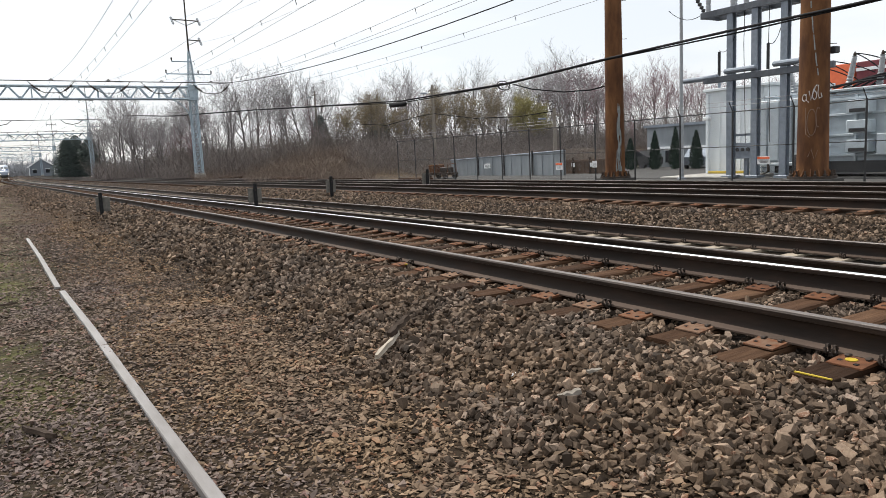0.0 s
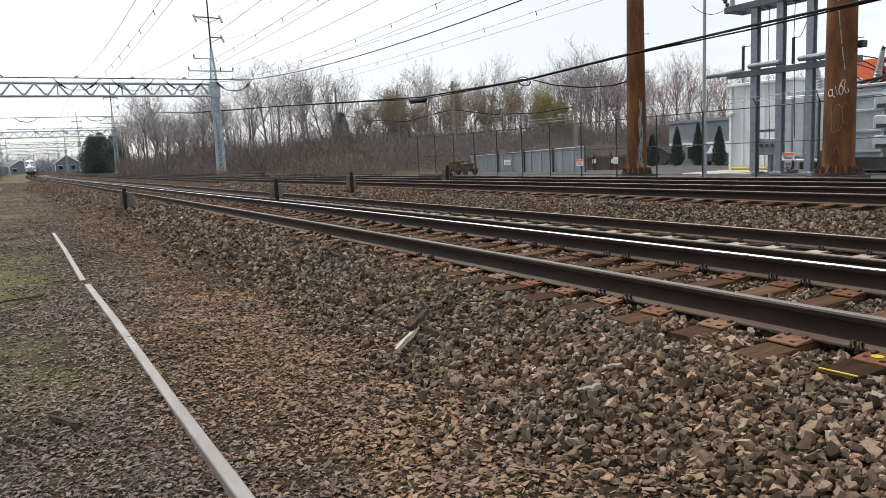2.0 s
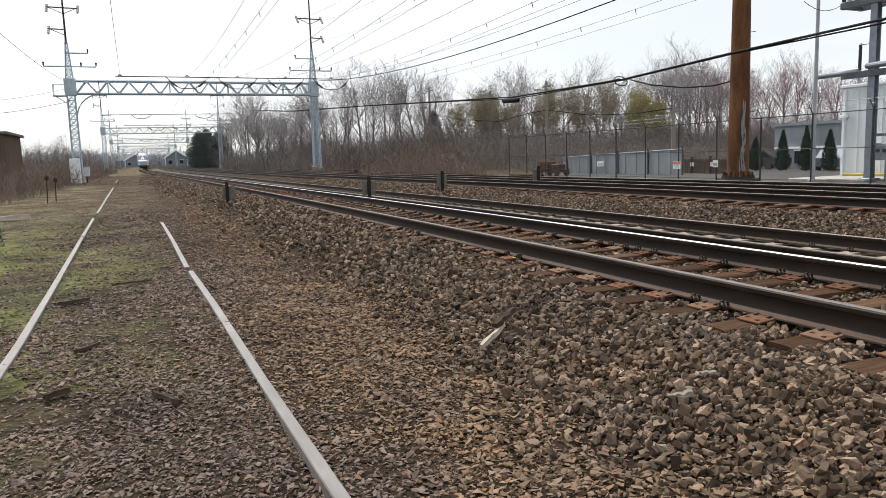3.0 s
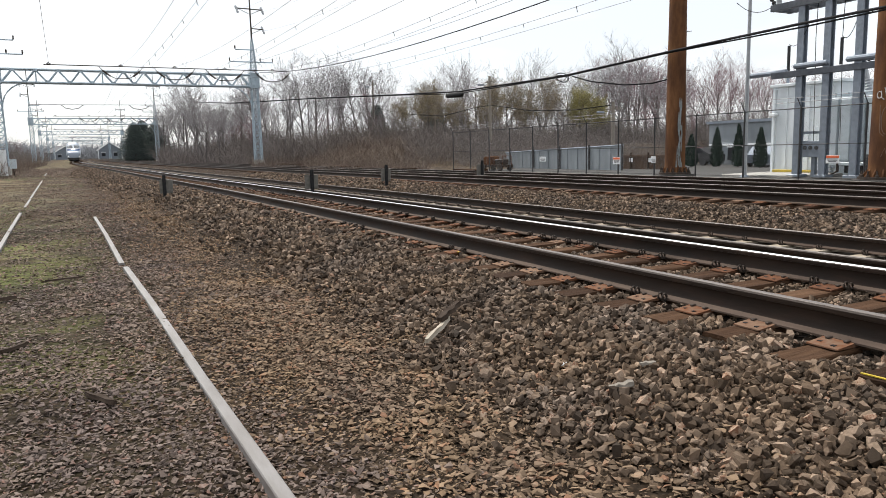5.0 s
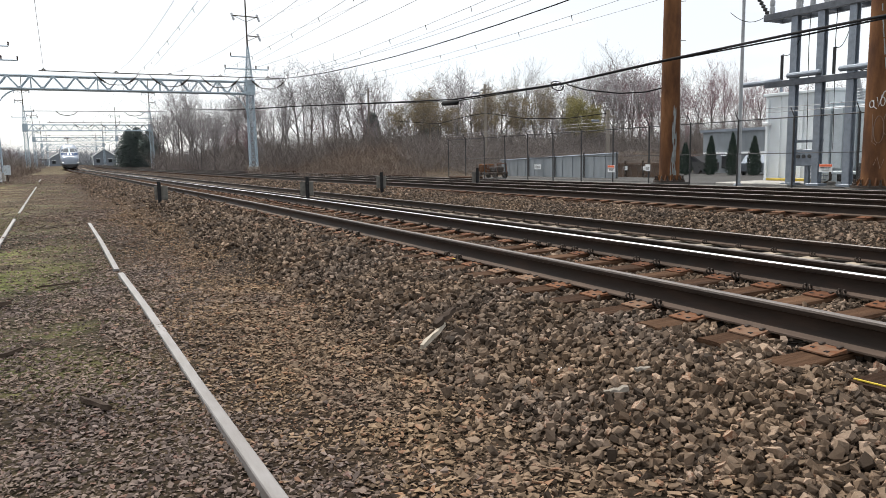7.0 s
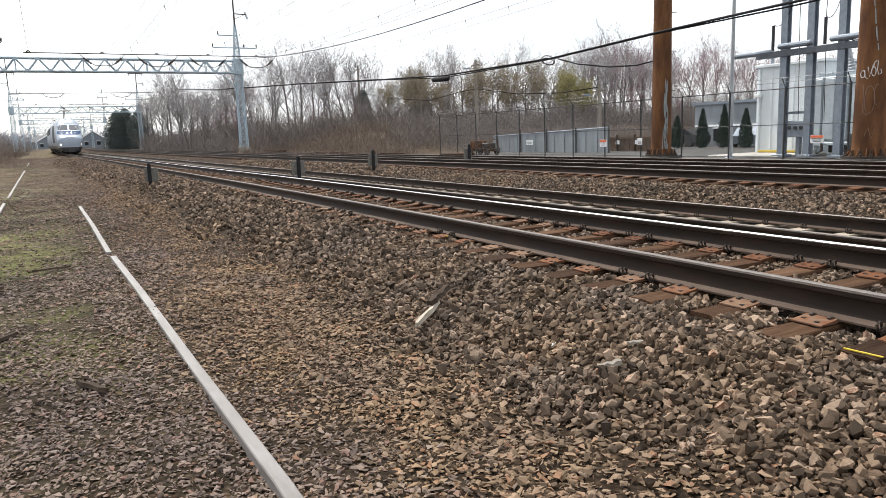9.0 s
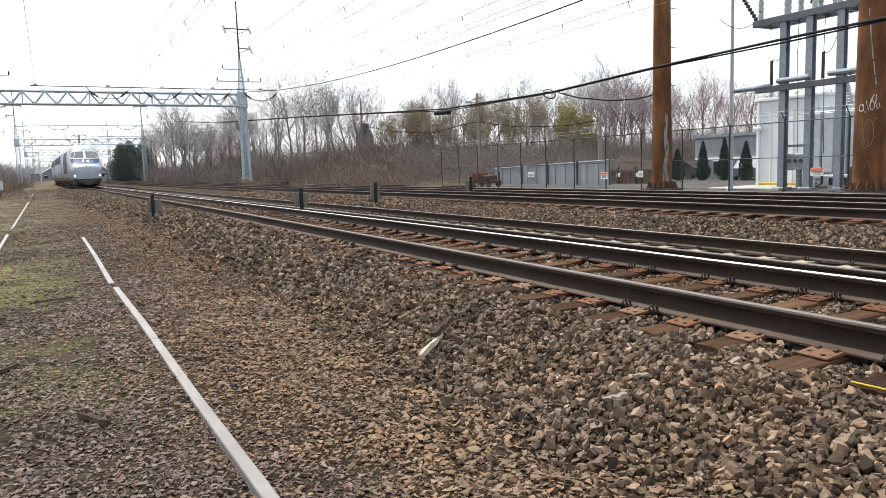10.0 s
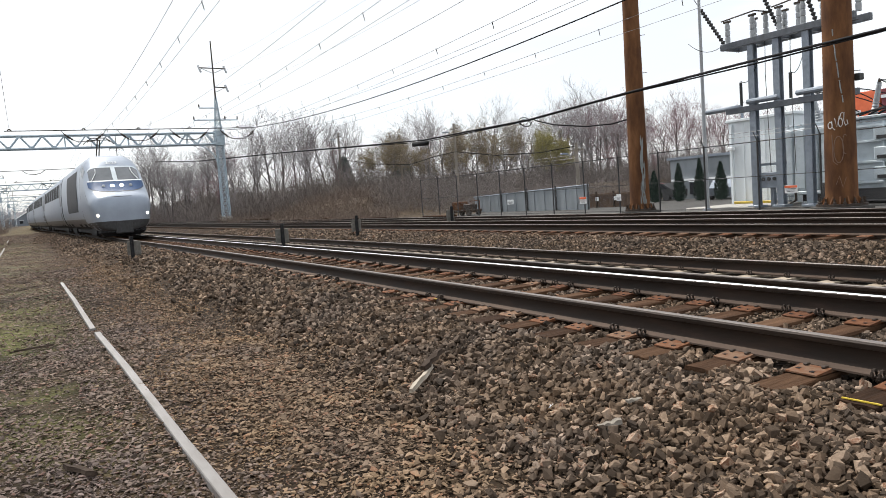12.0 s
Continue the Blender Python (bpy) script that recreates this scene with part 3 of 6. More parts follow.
def spots_in(x0, x1, y0, y1, per_m2, size, seed, lift=0.25, density=None):
    rng = np.random.RandomState(seed)
    m = int((x1 - x0) * (y1 - y0) * per_m2)
    x, y = rng.uniform(x0, x1, m), rng.uniform(y0, y1, m)
    if density is not None:
        keep = rng.uniform(0, 1, m) < density(x, y)
        x, y = x[keep], y[keep]
    s = size * np.exp(np.clip(rng.normal(-0.02, 0.38, len(x)), -0.9, 0.6))
    z = np.array([ground_z(a, b) + relief(a, b) for a, b in zip(x, y)]) + s * lift * rng.uniform(-0.4, 1.3, len(x))
    return np.stack([x, y, z, s], 1)


BLOCKY, FLAT = stone_shapes(40, 0.56, 3, 2, True), stone_shapes(24, 0.3, 5, 6)
bank = lambda x, y: np.clip((x - 1.95 - 0.1 * np.sin(y * 1.3) - 0.05 * np.sin(y * 4.1)) / 0.3, 0.04, 1)
wedge = lambda x, y: np.clip(0.3 + 0.7 * np.minimum((1.6 * y + 1.4 - x) / 0.3 + 1, (x + 0.75 * y - 0.5) / 0.3 + 1), 0.3, 1)
scatter_stones("ballast_bank", "grey-brown crushed stone ballast heaped beside the track", np.concatenate([
    spots_in(1.5, 3.9, 0.7, 4.2, 2100, 0.0225, 11, 0.8, lambda x, y: bank(x, y) * wedge(x, y) * off_ties(x, y)),
    spots_in(1.8, 4.0, -9.0, 0.7, 300, 0.026, 42, 0.8, lambda x, y: np.clip((x - 1.95) / 0.4, 0.05, 1)),
    spots_in(1.5, 3.9, 4.2, 8.0, 1500, 0.0238, 10, 0.8, lambda x, y: bank(x, y) * off_ties(x, y)),
    spots_in(1.5, 3.9, 8.0, 14, 850, 0.029, 12, 1.0, lambda x, y: bank(x, y) * off_ties(x, y)),
    spots_in(0.4, 3.4, 34, 58, 120, 0.05, 33, 0.5, lambda x, y: np.clip((x - 0.4) / 1.6, 0, 1)), spots_in(-0.6, 2.6, 58, 90, 100, 0.055, 34, 0.5),
    spots_in(1.2, 4.0, 14, 34, 300, 0.038, 13, 0.9, lambda x, y: bank(x, y) * off_ties(x, y))]), BLOCKY, 0.8, M_STONE, 21)
scatter_stones("ballast_bed", "crushed stone ballast lying between the rails", np.concatenate([
    spots_in(4.0, 6.7, 1.5, 12, 680, 0.0215, 14, 0.3, off_ties),
    spots_in(4.0, 6.7, 12, 30, 170, 0.034, 15, 0.2, off_ties),
    spots_in(9.2, 11.3, 4, 22, 420, 0.0275, 16, 0.5),
    spots_in(9.2, 11.3, 22, 45, 130, 0.05, 17, 0.4)]), BLOCKY, 0.8, M_STONE, 22)
chips = np.concatenate([
    spots_in(-2.2, 1.7, 0.9, 4.2, 3000, 0.0158, 18, 0.5, lambda x, y: wedge(x, y) * np.clip((1.8 - x) / 0.9, 0.2, 1)),
    spots_in(0.9, 2.6, 0.9, 8.0, 1900, 0.0215, 38, 0.5, lambda x, y: wedge(x, y) * np.clip((x - 0.9) / 0.6, 0, 1) * np.clip((2.7 - x) / 0.5, 0, 1)),
    spots_in(-3.2, 2.2, 4.2, 7.0, 2300, 0.0182, 28, 0.5, lambda x, y: wedge(x, y) * np.where(x < 0.1, np.clip(0.5 + 0.6 * np.sin(x * 3 + y * 1.7), 0.2, 1), 1.0) * np.clip((2.0 - x) / 0.8, 0.1, 1)),
    spots_in(-3.2, 2.2, 7.0, 12, 1400, 0.0205, 19, 0.3, lambda x, y: np.clip((2.3 - x) / 0.8, 0.1, 1) * np.clip((x + 1.3) / 1.6 + (9.0 - y) / 4, 0.22, 1)),
    spots_in(-4.0, 2.6, -3.5, 1.4, 300, 0.02, 40, 0.4),
    spots_in(-5.5, 1.6, 24, 60, 170, 0.026, 35, 0.3, lambda x, y: np.clip((x + 4.5) / 5.0, 0.05, 1)),
    spots_in(-4.5, 2.0, 12, 24, 480, 0.025, 20, 0.6, lambda x, y: np.clip((x + 2.6) / 3.2, 0.06, 1)),
    spots_in(-7.0, 0.6, 60, 110, 45, 0.05, 41, 0.3)])
greyer = chips[:, 0] + np.random.RandomState(9).normal(0, 0.22, len(chips)) < 0.85 + 0.25 * np.sin(chips[:, 1] * 0.9)
scatter_stones("gravel_chips", "flat tan gravel chips trodden into the yard", chips[~greyer], FLAT, 0.2, M_CHIP, 23)
scatter_stones("grey_gravel", "flat purplish-grey gravel chips round the disused rails", chips[greyer], FLAT, 0.2, M_CHIPGREY, 24)


# ---- tracks ----
RAIL_PROFILE = [(-0.076, -0.186), (0.076, -0.186), (0.076, -0.174), (0.02, -0.158), (0.0095, -0.14), (0.0095, -0.06), (0.014, -0.047), (0.035, -0.04), (0.0365, -0.012),
                (0.028, -0.002), (0.012, 0.0), (-0.012, 0.0), (-0.028, -0.002), (-0.0365, -0.012), (-0.035, -0.04), (-0.014, -0.047), (-0.0095, -0.06), (-0.0095, -0.14), (-0.02, -0.158), (-0.076, -0.174)]
RAIL_Y = [-25, -10, 0, 6, 12, 18, 24, 30, 36, 42, 50, 58, 66, 74, 82, 90, 98, 106, 116, 126, 136, 148, 160, 172, 184, 196, 210, 240, 300, 380, 480]


def tie_mesh(width, depth, length, mat, rng, concrete=False):
    s = Shape()
    if concrete:
        s.sweep([(-width / 2, -depth), (width / 2, -depth), (width * 0.36, 0), (-width * 0.36, 0)], [(0, -length / 2, 0), (0, -length / 2 + 0.1, 0.0), (0, -0.4, 0.0), (0, 0.4, 0.0), (0, length / 2, 0.0)])
        return s.mesh("tie", mat)
    segs = 6
    prof = lambda: [(-width / 2 + rng.uniform(0, 0.012), -depth), (width / 2 - rng.uniform(0, 0.012), -depth), (width / 2 - rng.uniform(0, 0.01), -0.02), (width / 2 - 0.018, -rng.uniform(0, 0.008)),
                    (0.03, -rng.uniform(0.0, 0.012)), (-0.05, -rng.uniform(0.0, 0.01)), (-width / 2 + 0.016, -rng.uniform(0, 0.01)), (-width / 2 + rng.uniform(0, 0.01), -0.024)]
    rows = [prof() for _ in range(segs)]
    m = len(rows[0])
    vs = [(x, -length / 2 + length * i / (segs - 1), z) for i, row in enumerate(rows) for x, z in row]
    fs = [(i * m + k, (i + 1) * m + k, (i + 1) * m + (k + 1) % m, i * m + (k + 1) % m) for i in range(segs - 1) for k in range(m)]
    fs += [tuple(range(m)), tuple(range(segs * m - 1, (segs - 1) * m - 1, -1))]
    return s.add(vs, fs).mesh("tie", mat)


def plate_mesh():
    """Rolled tie plate with shoulders, dark squares for shaded open holes; separate spike."""
    s = Shape()
    s.sweep([(-0.235, -0.002), (0.235, -0.002), (0.235, 0.007), (0.1, 0.019), (0.084, 0.024), (0.079, 0.014), (-0.079, 0.014), (-0.084, 0.024), (-0.1, 0.019), (-0.235, 0.007)], [(0, -0.1, 0), (0, 0.1, 0)])
    s.slot = 1
    for e in (-1, 1):
        for u, v in ((0.19, -0.045), (0.165, 0.06)):
            s.box((e * u, v, 0.012), (0.024, 0.024, 0.006))
    me = s.mesh("tie_plate", [M_PLATE, M_CABLE])
    k = Shape()
    k.box((0, 0, 0.012), (0.018, 0.018, 0.03))
    k.box((0.01, 0, 0.028), (0.042, 0.03, 0.011), bevel=0.004)
    return me, k.mesh("spike", M_IRON)


def anchor_mesh():
    """Pair of spring loops gripping the rail foot, on a bar under the rail."""
    s = Shape()
    for dy in (-0.022, 0.022):
        s.tube([(-0.098 + 0.022 * math.cos(q), dy, 0.018 + 0.024 * math.sin(q)) for q in [2 * math.pi * i / 9 for i in range(10)]], 0.01, 5)
    s.box((0.0, 0, -0.012), (0.19, 0.04, 0.018))
    return s.mesh("rail_anchor", M_IRON, True)


PLATE, SPIKE = plate_mesh()
ANCHOR = anchor_mesh()
tie_rng = random.Random(4)
WOOD_TIES = [tie_mesh(0.23, 0.17, 2.6, M_TIE, tie_rng) for _ in range(6)]
CONC_TIES = [tie_mesh(0.26, 0.2, 2.6, M_CONC, tie_rng, True)]


def build_track(cx, z0, ties, near_y, far_y, spacing, start, label, heads, concrete=False, anchors=False):
    base = thing("railway_track", label, "railway track", group="parallel running tracks")
    for side, hmat in zip((-1, 1), heads):
        path = [(cx + side * 0.7525 + bend(y), y, z0 + grade(y)) for y in RAIL_Y]
        bar = Shape().sweep(RAIL_PROFILE, path)
        for k in range((len(path) - 1) * len(RAIL_PROFILE)):
            bar.mi[k] = 1 if k % len(RAIL_PROFILE) in (1, 2, 18, 19) else 0
        rail = part("rail", bar, [M_RAIL, M_FOOT], base, "rust-brown steel rail with a worn top and dusty foot toned as lit", True)
        off, half = 0.006 * -side, (0.025 if hmat is M_HEAD else 0.03)
        strip = Shape().sweep([(-half + off, -0.004), (half + off, -0.004), (half - 0.005 + off, 0.0012), (0.005 - half + off, 0.0012)], path)
        part("running_surface", strip, hmat, rail, "bright worn running band" if hmat is M_HEAD else "dull worn running band")
    turn = Matrix.Rotation(radians(90), 4, "Z")
    joined = Shape()
    rng = random.Random(int(cx * 10) + 1)
    for i, y in enumerate(tie_rows(cx, spacing, start)):
        x, z = cx + bend(y), z0 - 0.2 + grade(y)
        if near_y <= y <= far_y:
            t = new("tie", ties[i % len(ties)])
            t.parent = base
            t.matrix_basis = pose(x + rng.uniform(-0.05, 0.05), y, z + rng.uniform(-0.006, 0.004), 0, 0, 90 + rng.uniform(-1.2, 1.2))
            if y < 34:
                for side in (-1, 1):
                    if concrete:
                        for e in (-1, 1):
                            c = new("rail_clip", ANCHOR)
                            c.parent = base
                            c.matrix_basis = pose(x + side * 0.7525 + e * 0.02, y, z0 + grade(y) - 0.18, 0, 0, 0 if e < 0 else 180)
                    else:
                        p = new("tie_plate", PLATE)
                        p.parent = t
                        p.matrix_basis = t.matrix_basis.inverted() @ pose(x + side * 0.7525, y, z + 0.0, 0, 0, rng.uniform(-1, 1))
                        if anchors and y < 11:
                            for u, v in ((-0.1, -0.06), (-0.1, 0.055), (0.1, 0.06), (0.1, -0.055)):
                                q = new("spike", SPIKE)
                                q.parent = t
                                q.matrix_basis = t.matrix_basis.inverted() @ pose(x + side * 0.7525 + u, y + v, z, 0, 0, 0 if u < 0 else 180)
                        if anchors and side > 0 and i % 2 == 0 or anchors and rng.random() < 0.12:
                            for e in (-0.15, 0.15):
                                c = new("rail_anchor", ANCHOR)
                                c.parent = base
                                c.matrix_basis = pose(x + side * 0.7525, y + e, z0 + grade(y) - 0.178)
        elif y > far_y:
            joined.box((x, y, z - 0.06), (2.6, 0.23, 0.12))
    for k in range(1, 26):
        t = new("tie", ties[k % len(ties)])
        t.parent = base
        t.matrix_basis = pose(cx, start - spacing * k, z0 - 0.2, 0, 0, 90)
    part("far_ties", joined, M_CONC if concrete else M_TIE, base)["kind"] = "stuff"
    return base


build_track(4.79, 0.0, WOOD_TIES, 0.5, 60, 0.535, 0.47, "rusty rails on brown weathered timber ties with tie plates", (M_HEAD_DULL, M_HEAD), anchors=True)
build_track(7.865, -0.2, CONC_TIES, 2, 50, 0.61, 2.2, "track on pale concrete ties with steel clips", (M_HEAD_DULL, M_HEAD_DULL), True)
build_track(12.59, 0.05, WOOD_TIES, 5, 50, 0.54, 5.0, "track on old timber ties beyond a ballast gap", (M_HEAD_DULL, M_HEAD_DULL))
build_track(16.3, 0.0, WOOD_TIES, 7, 30, 0.54, 7.0, "track on old timber ties beside the verge", (M_HEAD_DULL, M_HEAD_DULL))

# disused track sunk in the yard
OLD_PROFILE = [(-0.034, -0.12), (0.034, -0.12), (0.034, -0.006), (0.029, 0.0), (-0.029, 0.0), (-0.034, -0.006)]
old = thing("disused_track", "disused rails sunk in gravel, worn flat and pale", "railway track")
for pts in ([(0.66, -9.0), (0.64, 0.6), (0.62, 2.62), (0.57, 4.5), (0.5, 7.0), (0.42, 9.6)], [(0.395, 10.0), (0.33, 14.0), (0.24, 18.5)],
            [(-0.95, -9.0), (-1.0, 2.0), (-1.04, 6.3), (-1.12, 9.5), (-1.27, 15.0), (-1.44, 21.3)], [(-1.5, 24.0), (-1.8, 36.0), (-2.14, 52.0)], [(-2.5, 66.0), (-2.73, 77.0)]):
    part("rail", Shape().sweep(OLD_PROFILE, [(x, y, -0.345 + grade(y) + 0.012 * math.sin(y)) for x, y in pts]), M_OLDRAIL, old)


# ---- overhead line portals ----
GX0, GX1 = -5.85, 16.6
WIRE_X = (4.3, 9.0, 13.7, 18.4)


def lattice(s, x, y, z0, z1, w0, w1, bays, leg=0.07, lace=0.035):
    def corner(k, t):
        w = w0 + (w1 - w0) * t
        return (x + (-1, 1, 1, -1)[k] * w / 2, y + (-1, -1, 1, 1)[k] * w / 2, z0 + (z1 - z0) * t)
    for k in range(4):
        s.bar(corner(k, 0), corner(k, 1), leg)
        for b in range(bays):
            t0, t1 = b / bays, (b + 1) / bays
            s.bar(corner(k, t0), corner((k + 1) % 4, t1), lace)
            s.bar(corner((k + 1) % 4, t0), corner(k, t1), lace)
            s.bar(corner(k, t1), corner((k + 1) % 4, t1), lace)


def string_insulator(s, p0, p1, r=0.12):
    p0, p1 = Vector(p0), Vector(p1)
    pts, rad = [], []
    for i in range(9):
        pts.append(p0.lerp(p1, i / 8))
        rad.append(r if i % 2 else r * 0.45)
    s.tube(pts, rad, 7)


def build_portal():
    g = thing("catenary_portal", "pale green steel lattice portal carrying the overhead wires", "overhead gantry", group="portals along the line")
    for x, side in ((GX0, -1), (GX1, 1)):
        s = Shape()
        lattice(s, x, 0, 0.6, 8.0, 0.72, 0.62, 13)
        s.box((x, 0, 8.65), (0.95, 0.75, 1.5), bevel=0.02)
        col = part("column", s, M_GREENSTEEL, g)
        part("foundation", Shape().box((x, 0, 0.2), (1.0, 1.0, 1.0), bevel=0.05), M_SLAB, col)
        t = Shape()
        lattice(t, x, 0, 9.35, 12.7, 0.6, 0.16, 8, 0.055, 0.03)
        part("mast_lattice", t, M_GREENSTEEL, col)
        m = Shape()
        m.tube([(x, 0, 12.5), (x, 0, 18.4)], [0.09, 0.06], 8)
        mast = part("mast", m, M_IRON, g, "dark steel mast", True)
        for z, x0, x1 in ((15.7, -1.3, 1.2), (13.8, -1.3 if side < 0 else 0.0, 1.2 if side > 0 else 0.0)):
            a = Shape()
            a.bar((x + x0, 0, z), (x + x1, 0, z - 0.05), 0.08)
            for e in (x0, x1):
                if abs(e) > 0.3:
                    a.bar((x + e * 0.9, 0, z - 0.04), (x, 0, z - 0.55), 0.04)
            part("crossarm", a, M_IRON, mast)
            for e in (x0, x1):
                if abs(e) > 0.3:
                    q = Shape()
                    string_insulator(q, (x + e, 0.55, z - 0.02 + 0.35), (x + e, -0.55, z - 0.55), 0.13)
                    part("insulator", q, M_PORC, mast, "grey suspension insulator")
        for z, x0, x1 in ((11.7, -1.7, 0.2), (10.5, -2.3, 2.0)):
            if side < 0:
                x0, x1 = -x1, -x0
            a = Shape()
            a.bar((x + x0, 0, z), (x + x1, 0, z), 0.09)
            arm = part("low_crossarm", a, M_GREENSTEEL, g)
            for e in (x0, x1) if z > 11 else (x0, (x0 + x1) / 2 + 0.9, x1):
                if abs(e) > 0.4:
                    part("pin_insulator", Shape().lathe((x + e, 0, z + 0.04), [(0.03, 0), (0.08, 0.1), (0.05, 0.18), (0.09, 0.26), (0.02, 0.36)], 8), M_IRON, arm)
        k = Shape()
        n, r = 7, 2.2
        cx = x - side * (0.35 + r)
        k.tube([(cx + side * r * math.cos(q), 0, 5.85 + r * math.sin(q)) for q in [math.pi / 2 * i / n for i in range(n + 1)]], 0.06, 5)
        part("knee_brace", k, M_GREENSTEEL, g)
    b = Shape()
    x0, x1, n = GX0 + 0.45, GX1 - 0.45, 12
    for y in (-0.3, 0.3):
        b.bar((x0, y, 9.2), (x1, y, 9.2), 0.13)
        b.bar((x0, y, 8.05), (x1, y, 8.05), 0.13)
        for i in range(n):
            xa, xm, xb = (x0 + (x1 - x0) * (i + e) / n for e in (0, 0.5, 1))
            b.bar((xa, y, 8.05), (xm, y, 9.2), 0.08)
            b.bar((xm, y, 9.2), (xb, y, 8.05), 0.08)
            if i % 3 == 1:
                b.bar((xm, y, 9.2), (xm, y, 8.05), 0.06)
    for i in range(n + 1):
        xa = x0 + (x1 - x0) * i / n
        b.bar((xa, -0.3, 9.2), (xa, 0.3, 9.2), 0.05)
        b.bar((xa, -0.3, 8.05), (xa, 0.3, 8.05), 0.05)
        xm = xa - (x1 - x0) / n / 2
        if i:
            b.box((xm, -0.36, 9.12), (0.36, 0.02, 0.24))
            b.box((xa, -0.36, 8.13), (0.36, 0.02, 0.24))
    part("truss_beam", b, M_GREENSTEEL, g, "riveted zigzag truss beam")
    rod = Shape()
    rod.tube([(-2.0, -0.5, 9.62), (19.6, -0.5, 9.62)], 0.045, 6)
    for x in (-1.6, 4.3, 9.0, 13.7, 18.4):
        rod.tube([(x - 0.15, -0.5, 9.66), (x, -0.5, 9.8), (x + 0.15, -0.5, 9.66)], 0.06, 6)
    part("top_rod", rod, M_IRON, g, "dark rod above the beam")
    for x in WIRE_X:
        h = Shape()
        h.tube([(x - 1.9, -0.5, 9.62), (x - 1.3, -0.55, 8.9), (x - 0.6, -0.55, 8.55), (x + 0.6, -0.55, 8.55), (x + 1.3, -0.55, 8.9), (x + 1.9, -0.5, 9.62)], 0.035, 5)
        hg = part("wire_hanger", h, M_IRON, g, "dark hanging bracket for the wires")
        for e in (-1, 1):
            q = Shape()
            string_insulator(q, (x + e * 1.6, -0.53, 9.25), (x + e * 0.95, -0.55, 8.72), 0.1)
            part("insulator", q, M_IRON, hg)
    return g


portal = build_portal()
portal.matrix_basis = pose(0, 74, grade(74) - 0.3)
for y, x, s in ((159, -1.6, 0.0), (244, -3.6, 0.0), (329, -4.3, 0.0), (414, -4.6, 0.0)):
    copy_thing(portal, pose(x, y, grade(y) - (0.6 if y == 159 else 0.3)))


span = thing("cross_span_rod", "dark rod slung high between the masts with hanging loops", "rod", pose(-1.6, 159, grade(159) - 0.7))
part("rod", Shape().tube([(GX0, -0.4, 11.9), (19.6, -0.4, 12.0)], 0.06, 6), M_IRON, span)
for x in (1.5, 13.7):
    part("loop", Shape().tube([(x - 1.9, -0.4, 11.9), (x - 1.2, -0.4, 11.3), (x, -0.4, 11.05), (x + 1.2, -0.4, 11.3), (x + 1.9, -0.4, 11.9)], 0.07, 6), M_IRON, span)


# ---- overhead wires ----
def sagging(p0, p1, sag, n=22):
    p0, p1 = Vector(p0), Vector(p1)
    return [p0.lerp(p1, i / n) - Vector((0, 0, sag * 4 * (i / n) * (1 - i / n))) for i in range(n + 1)]


def wire(points, r, label, mat=None, category="wire", name="overhead_wire", group="overhead wires"):
    return thing(name, label, category, group=group, shape=Shape().tube(points, r, 5), mats=mat or M_WIRE, smooth="all")


SPANS = ((-11, 74, 0, 0), (74, 159, 0, -1.6), (159, 244, -1.6, -3.6))
for i, x in enumerate(WIRE_X):
    for y0, y1, s0, s1 in SPANS[:3 if i < 2 else 1]:
        z0, z1 = grade(max(y0, 0)), grade(y1)
        top = sagging((x + s0, y0, 9.5 + z0), (x + s1, y1, 9.5 + z1), 1.8)
        low = sagging((x + s0, y0, 8.2 + z0), (x + s1, y1, 8.2 + z1), 1.7)
        con = sagging((x + s0 + 0.1, y0, 6.7 + z0), (x + s1 + 0.1, y1, 6.7 + z1), 0.5)
        wire(top, 0.0105, "thin grey messenger wire slung between portals")
        aux = thing("catenary_wire", "thin grey contact wire pair with short droppers", "wire", group="overhead wires")
        part("auxiliary_wire", Shape().tube(low, 0.0085, 5), M_WIRE, aux, smooth="all")
        part("contact_wire", Shape().tube(con, 0.0075, 5), M_WIRE, aux, smooth="all")
        if y0 < 0:
            for k in range(2, 21):
                part("dropper", Shape().tube([low[k] + Vector((0, 0, 0.03)), low[k].lerp(con[k], 0.55)], [0.016, 0.012], 5), M_IRON, aux)
for x, z, s in ((15.3, 15.3, 2.6), (17.8, 15.3, 2.6), (17.8, 13.4, 2.4)):
    wire(sagging((x, -11, z), (x, 74, z), s), 0.01, "thin grey feeder wire hung from the mast arms")
wire(sagging((17.6, -11, 8.85), (17.2, 74, 9.3), 2.2), 0.026, "thick dark feeder cable along the verge", M_CABLE)
wire(sagging((-0.1, -11, 10.5), (-1.6, 74, 9.5), 1.0), 0.012, "single thin wire above the disused track")
wire(sagging((-6.4, -11, 9.8), (-6.1, 74, 8.9), 1.5), 0.014, "thin wire fixed to the portal column")
wire(sagging((-5.9, 74, 8.4), (-24, 62, 6.8), 1.2), 0.014, "thin stay wire running off to the side")
wire(sagging((-5.9, 74, 7.2), (-22, 70, 5.9), 0.8), 0.02, "thin cable running off to the side")

